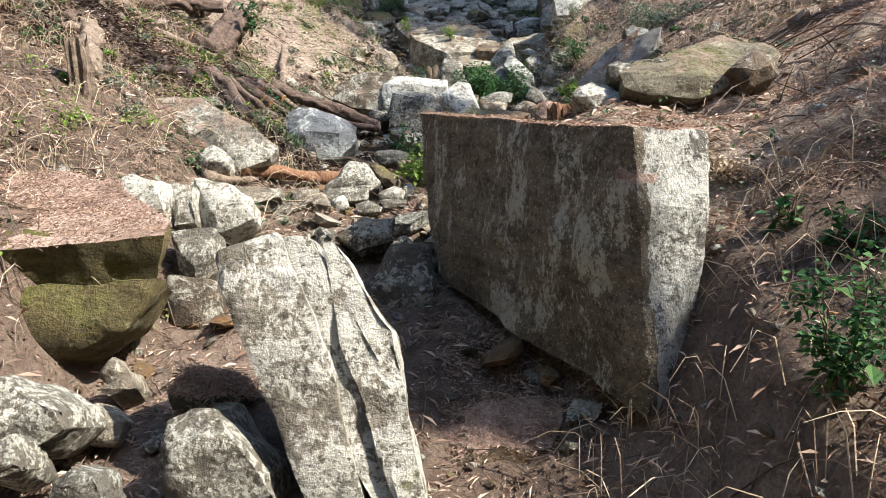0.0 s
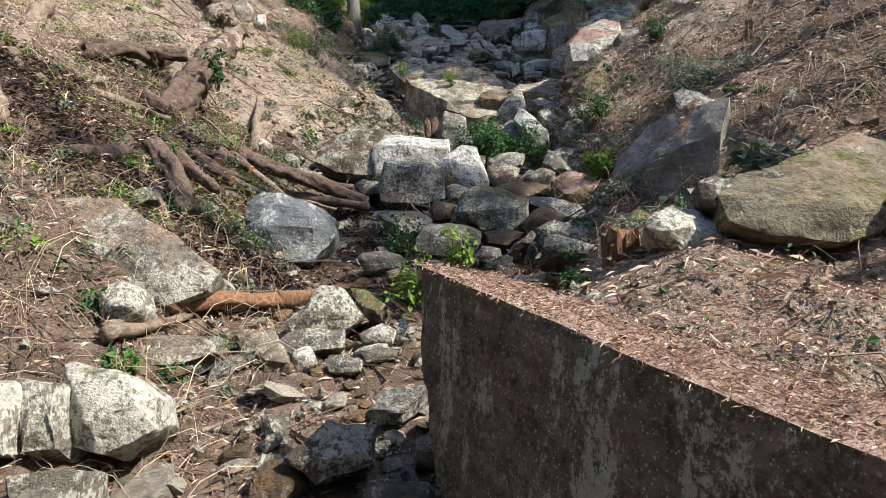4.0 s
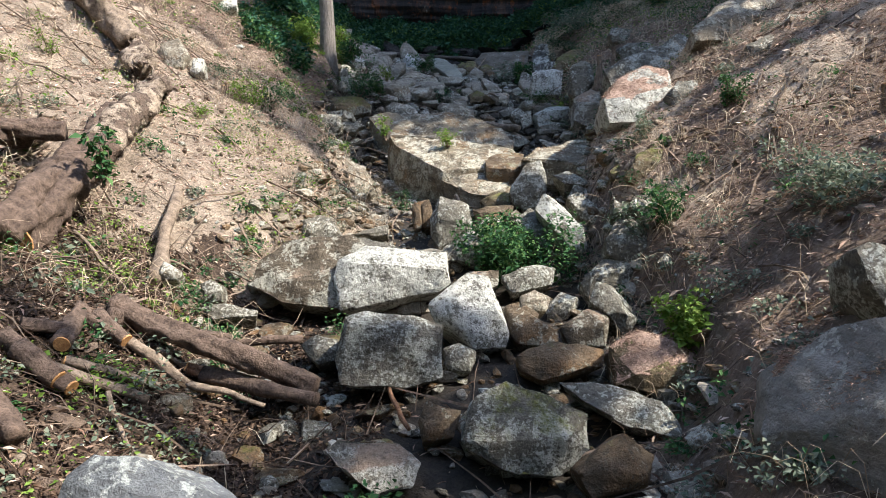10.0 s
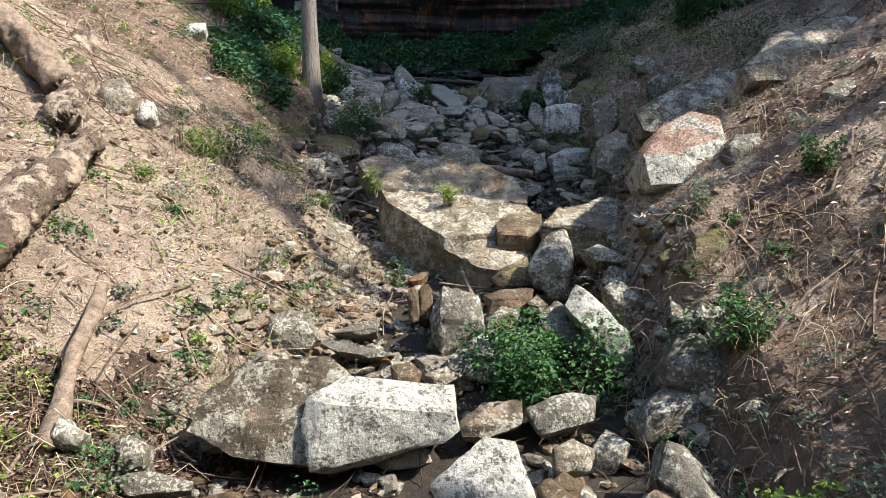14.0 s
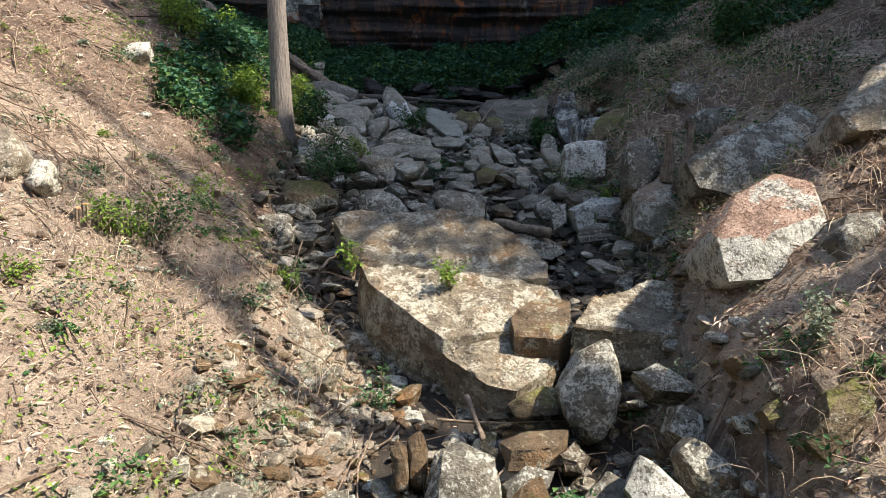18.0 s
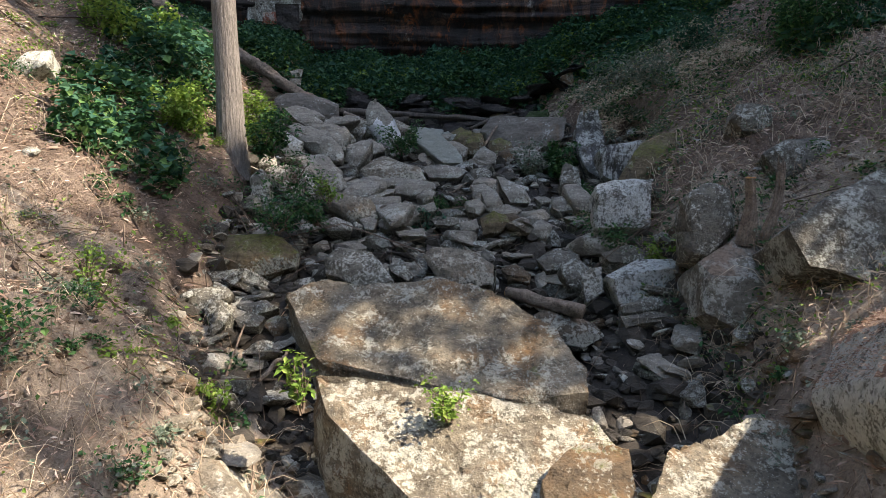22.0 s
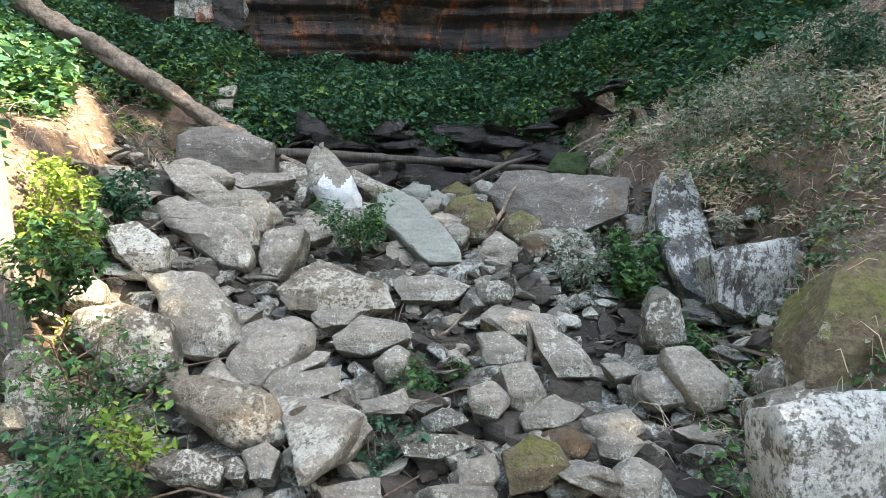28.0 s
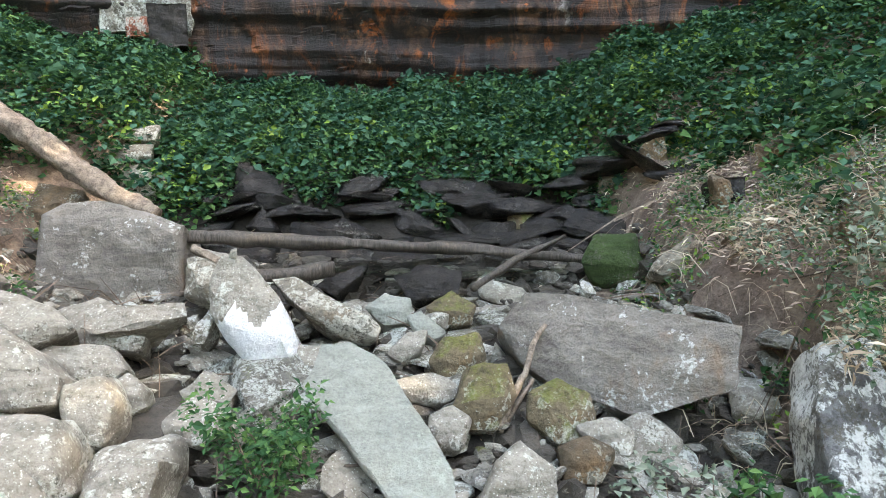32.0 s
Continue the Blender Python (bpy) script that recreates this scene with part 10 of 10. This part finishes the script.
def weed_clumps():
    """Low weeds growing in tufts along both edges of the stream and up the banks."""
    g = np.random.default_rng(29)
    for material, count, label, leaf, sunny in ((LEAF, 260, "dark green weeds in tufts along the banks", 0.036, 0), (PALE_LEAF, 300, "dusty grey-green weeds in tufts along the banks", 0.034, 0), (BRIGHT_LEAF, 170, "yellow-green weeds in tufts on the sunny bank", 0.034, 1)):
        p = ground_points(count, -5.5, 6, 5, 23.5, g, lambda x, y, l, r, u: (np.maximum(l - x, x - r) > -0.15) & (u < np.exp(-np.clip(np.maximum(l - x, x - r), 0, 9) / (1.6 + 1.4 * sunny))) & ((x < l) if sunny else (x > -9)))
        at = []
        for q in p:
            r, n = g.uniform(0.07, 0.24), int(g.uniform(30, 130))
            way = g.normal(0, 1, (n, 3))
            way /= np.linalg.norm(way, axis=1)[:, None]
            way[:, 2] = np.abs(way[:, 2]) * 0.9
            at.append(q + way * r * g.uniform(0.2, 1, (n, 1)) ** 0.5)
        v, f = leaves_at(np.vstack(at), leaf, g, 0.5, 0.6)
        thing("weeds", label, "weeds", kind="stuff", me=mesh_of("weeds", v, f, material))


weed_clumps()


def creeper(label, corners, count, material, leaf, tall, seed, name="creeper", slim=0.6):
    """Leaves spread over a sloping rock, patch by patch; corners in order round it."""
    g = np.random.default_rng(seed)
    c = np.array(corners, float)
    u, w = g.uniform(0, 1, count * 3), g.uniform(0, 1, count * 3)
    p = ((1 - u) * (1 - w))[:, None] * c[0] + (u * (1 - w))[:, None] * c[1] + (u * w)[:, None] * c[2] + ((1 - u) * w)[:, None] * c[3]
    p = p[patchy(p[:, 0], p[:, 1], 2.2, seed) > -0.12][:count]
    p[:, 2] += g.uniform(0.0, 1, len(p)) ** 1.5 * tall
    v, f = leaves_at(p, leaf, g, 0.5, slim)
    thing(name, label, name.replace("_", " "), kind="stuff", me=mesh_of(name, v, f, material))


ROCK_TOP = [(2.45, 19.45, 5.42), (3.3, 19.35, 5.55), (3.6, 20.6, 6.2), (2.55, 20.5, 5.95)]
creeper("dusty grey-green creeper over the streaked rock", ROCK_TOP, 3000, PALE_LEAF, 0.036, 0.12, 91)
creeper("green creeper over the streaked rock", ROCK_TOP, 500, LEAF, 0.04, 0.14, 92)
creeper("dry straw lying over the streaked rock", ROCK_TOP, 2200, STRAW, 0.06, 0.08, 93, "dry_grass", 0.016)
BANK = [(2.2, 19.7, 5.75), (4.2, 18.9, 6.5), (4.4, 21.6, 7.3), (2.5, 21.9, 6.2)]
creeper("dusty weeds over the brown bank", BANK, 2600, PALE_LEAF, 0.036, 0.14, 94)
creeper("green weeds over the brown bank", BANK, 1200, LEAF, 0.042, 0.16, 95)
creeper("dry vines and straw over the brown bank", BANK, 4500, STRAW, 0.06, 0.08, 96, "dry_grass", 0.016)
TILTED = [(1.50, 7.74, 2.37), (1.95, 7.24, 2.69), (2.10, 7.49, 3.01), (1.66, 7.97, 2.60)]
creeper("red-brown needles lying on the tilted boulder", TILTED, 9000, NEEDLE, 0.026, 0.02, 97, "needle_litter", 0.1)


def bank_weeds():
    """Mixed weeds and dead grass over the bank beside the flat-faced boulder."""
    g = np.random.default_rng(47)
    for name, material, count, leaf, slim, label in (("weeds", LEAF, 4200, 0.042, 0.65, "green weeds on the bank beside the flat boulder"), ("weeds", PALE_LEAF, 3600, 0.036, 0.6, "dusty weeds on the bank beside the flat boulder"), ("weeds", BRIGHT_LEAF, 2600, 0.036, 0.6, "bright herbs on the bank beside the flat boulder"), ("dry_grass", STRAW, 3600, 0.06, 0.016, "dead grass on the bank beside the flat boulder")):
        p = ground_points(int(count * 1.8), 1.4, 4.8, 14.8, 24.6, g, lambda x, y, l, r, u: (x > r - 0.15) & (patchy(x, y, 1.5, 50 + len(label)) > -0.05))
        p[:, 2] += g.uniform(0, 1, len(p)) ** 1.4 * 0.17
        v, f = leaves_at(p, leaf, g, 0.6, slim)
        thing(name, label, name.replace("_", " "), kind="stuff", me=mesh_of(name, v, f, material))


bank_weeds()


# ---- water ----
def water_material():
    m = Nodes("clear_water", 0.04)
    m.out.inputs["Transmission Weight"].default_value = 1.0
    m.out.inputs["IOR"].default_value = 1.33
    n = m.noise(9, 3, 0.5)
    return m.done(m.ramp(n, [(0.3, (0.55, 0.6, 0.55)), (0.7, (0.75, 0.8, 0.74))]), n, 0.01, 0.25)


WATER = water_material()


def pool(label, x, y, z, rx, ry, seed):
    """A still sheet with an uneven shore and a rounded rim."""
    n, rings = 48, 6
    verts, faces = [(x, y, z)], []
    turn = np.linspace(0, 2 * np.pi, n, endpoint=False)
    shore = 1 + 0.25 * rough(np.stack([np.cos(turn) * 1.3, np.sin(turn) * 1.3, turn * 0 + seed], -1), 3, seed)
    for k in range(1, rings + 1):
        s = k / rings
        verts += [(x + rx * s * w * math.cos(a), y + ry * s * w * math.sin(a), z - (0.03 if k == rings else 0)) for a, w in zip(turn, shore)]
    for j in range(n):
        faces.append([0, 1 + j, 1 + (j + 1) % n])
        for k in range(rings - 1):
            faces.append([1 + k * n + j, 1 + (k + 1) * n + j, 1 + (k + 1) * n + (j + 1) % n, 1 + k * n + (j + 1) % n])
    thing("water", label, "water", kind="structure", me=mesh_of("water", verts, faces, WATER, True))


pool("dark shallow pool below the seeping cliff", 0.9, 23.35, 5.68, 1.7, 0.5, 3)
pool("small dark pool under the trickle", 0.8, 16.4, 3.62, 0.6, 0.5, 5)
pool("shallow trickle between brown stones", 1.35, 9.35, 1.86, 0.5, 0.5, 7)
pool("shallow trickle under the stream slab", 0.75, 13.3, 2.84, 0.4, 0.35, 9)


def trickle(label, top, bottom, r):
    path = bent(top, bottom, 14, 0.02, 77)
    v, f = tube(path, r * (1 + 0.5 * rough(np.c_[np.arange(14) * 0.9, np.zeros(14), np.zeros(14)], 2, 8)), 7)
    thing("trickle", label, "water", me=mesh_of("trickle", v, f, WATER, True))


trickle("thin strand of water falling into the small pool", (0.68, 16.75, 4.21), (0.68, 16.70, 3.71), 0.012)
rock("stone", "small pebble balanced on top of the standing stone", TALUS, (-0.70, 21.50, 6.07), (0.05, 0.05, 0.07), (0, 0, 0), level=3, category="stone")


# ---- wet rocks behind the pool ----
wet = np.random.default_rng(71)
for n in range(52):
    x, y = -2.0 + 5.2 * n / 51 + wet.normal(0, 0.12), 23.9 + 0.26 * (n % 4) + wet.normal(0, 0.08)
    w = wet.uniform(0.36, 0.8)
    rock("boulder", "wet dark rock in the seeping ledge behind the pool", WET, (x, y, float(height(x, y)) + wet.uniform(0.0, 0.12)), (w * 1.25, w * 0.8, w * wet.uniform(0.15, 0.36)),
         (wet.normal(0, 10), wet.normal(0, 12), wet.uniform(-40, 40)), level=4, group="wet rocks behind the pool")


def chips():
    """Pale stone chips lying on the banks."""
    g = np.random.default_rng(81)
    p = ground_points(1500, -5.5, 6, 1.5, 20, g, lambda x, y, l, r, u: np.maximum(l - x, x - r) > 0)
    spots = [pose(q[0], q[1], q[2] + 0.005, g.normal(0, 20), g.normal(0, 20), g.uniform(0, 360)) @ Matrix.Diagonal([0.035 * g.lognormal(0, 0.55)] * 3 + [1]) for q in p]
    q = ground_points(3400, -5.5, 5.5, 4, 19, g, lambda x, y, l, r, u: (np.maximum(l - x, x - r) > -0.1) & (patchy(x, y, 1.6, 83) > u - 0.7))
    clods = [pose(c[0], c[1], c[2], g.normal(0, 30), g.normal(0, 30), g.uniform(0, 360)) @ Matrix.Diagonal([0.06 * g.lognormal(0, 0.45)] * 3 + [1]) for c in q]
    stuff_of("clods", "crumbled clods of dry soil on the banks", "soil clods", TINY, clods[::2], SOIL)
    stuff_of("clods", "brown crumbled clods of soil on the banks", "soil clods", TINY, clods[1::2], RED_SOIL)
    stuff_of("stone_chips", "small pale stone chips scattered on the banks", "stone chips", TINY, spots, PALE)


chips()


# ---- the whitened face at the cliff's end ----
PANEL_WHITE = [(-4.14, 27.70, 8.40), (-2.90, 27.98, 8.46), (-3.10, 28.44, 8.46), (-4.33, 28.16, 8.40), (-4.14, 27.70, 9.40), (-2.90, 27.98, 9.48), (-3.10, 28.44, 9.48), (-4.33, 28.16, 9.40)]
PANEL_RED = [(-3.79, 27.73, 8.34), (-3.38, 27.82, 8.36), (-3.58, 28.28, 8.36), (-3.99, 28.19, 8.34), (-3.79, 27.73, 8.64), (-3.38, 27.82, 8.66), (-3.58, 28.28, 8.66), (-3.99, 28.19, 8.64)]
PANEL_DARK = [(-3.48, 27.75, 8.20), (-2.90, 27.86, 8.22), (-3.08, 28.33, 8.22), (-3.66, 28.21, 8.20), (-3.48, 27.75, 8.84), (-2.90, 27.86, 8.87), (-3.08, 28.33, 8.87), (-3.66, 28.21, 8.84)]
panel = thing("rock_panel", "whitish mineral-crusted rock face with a brick-red stain", "rock face", me=hull_block("rock_panel", PANEL_WHITE, 61, GREY, wear=0.03, bevel=0.01))
part("stain", hull_block("stain", PANEL_RED, 62, BRICK, wear=0.02, bevel=0.01), panel, "brick-red flaking patch")
part("block", hull_block("block", PANEL_DARK, 63, WET, wear=0.03, bevel=0.01), panel, "black jutting block")
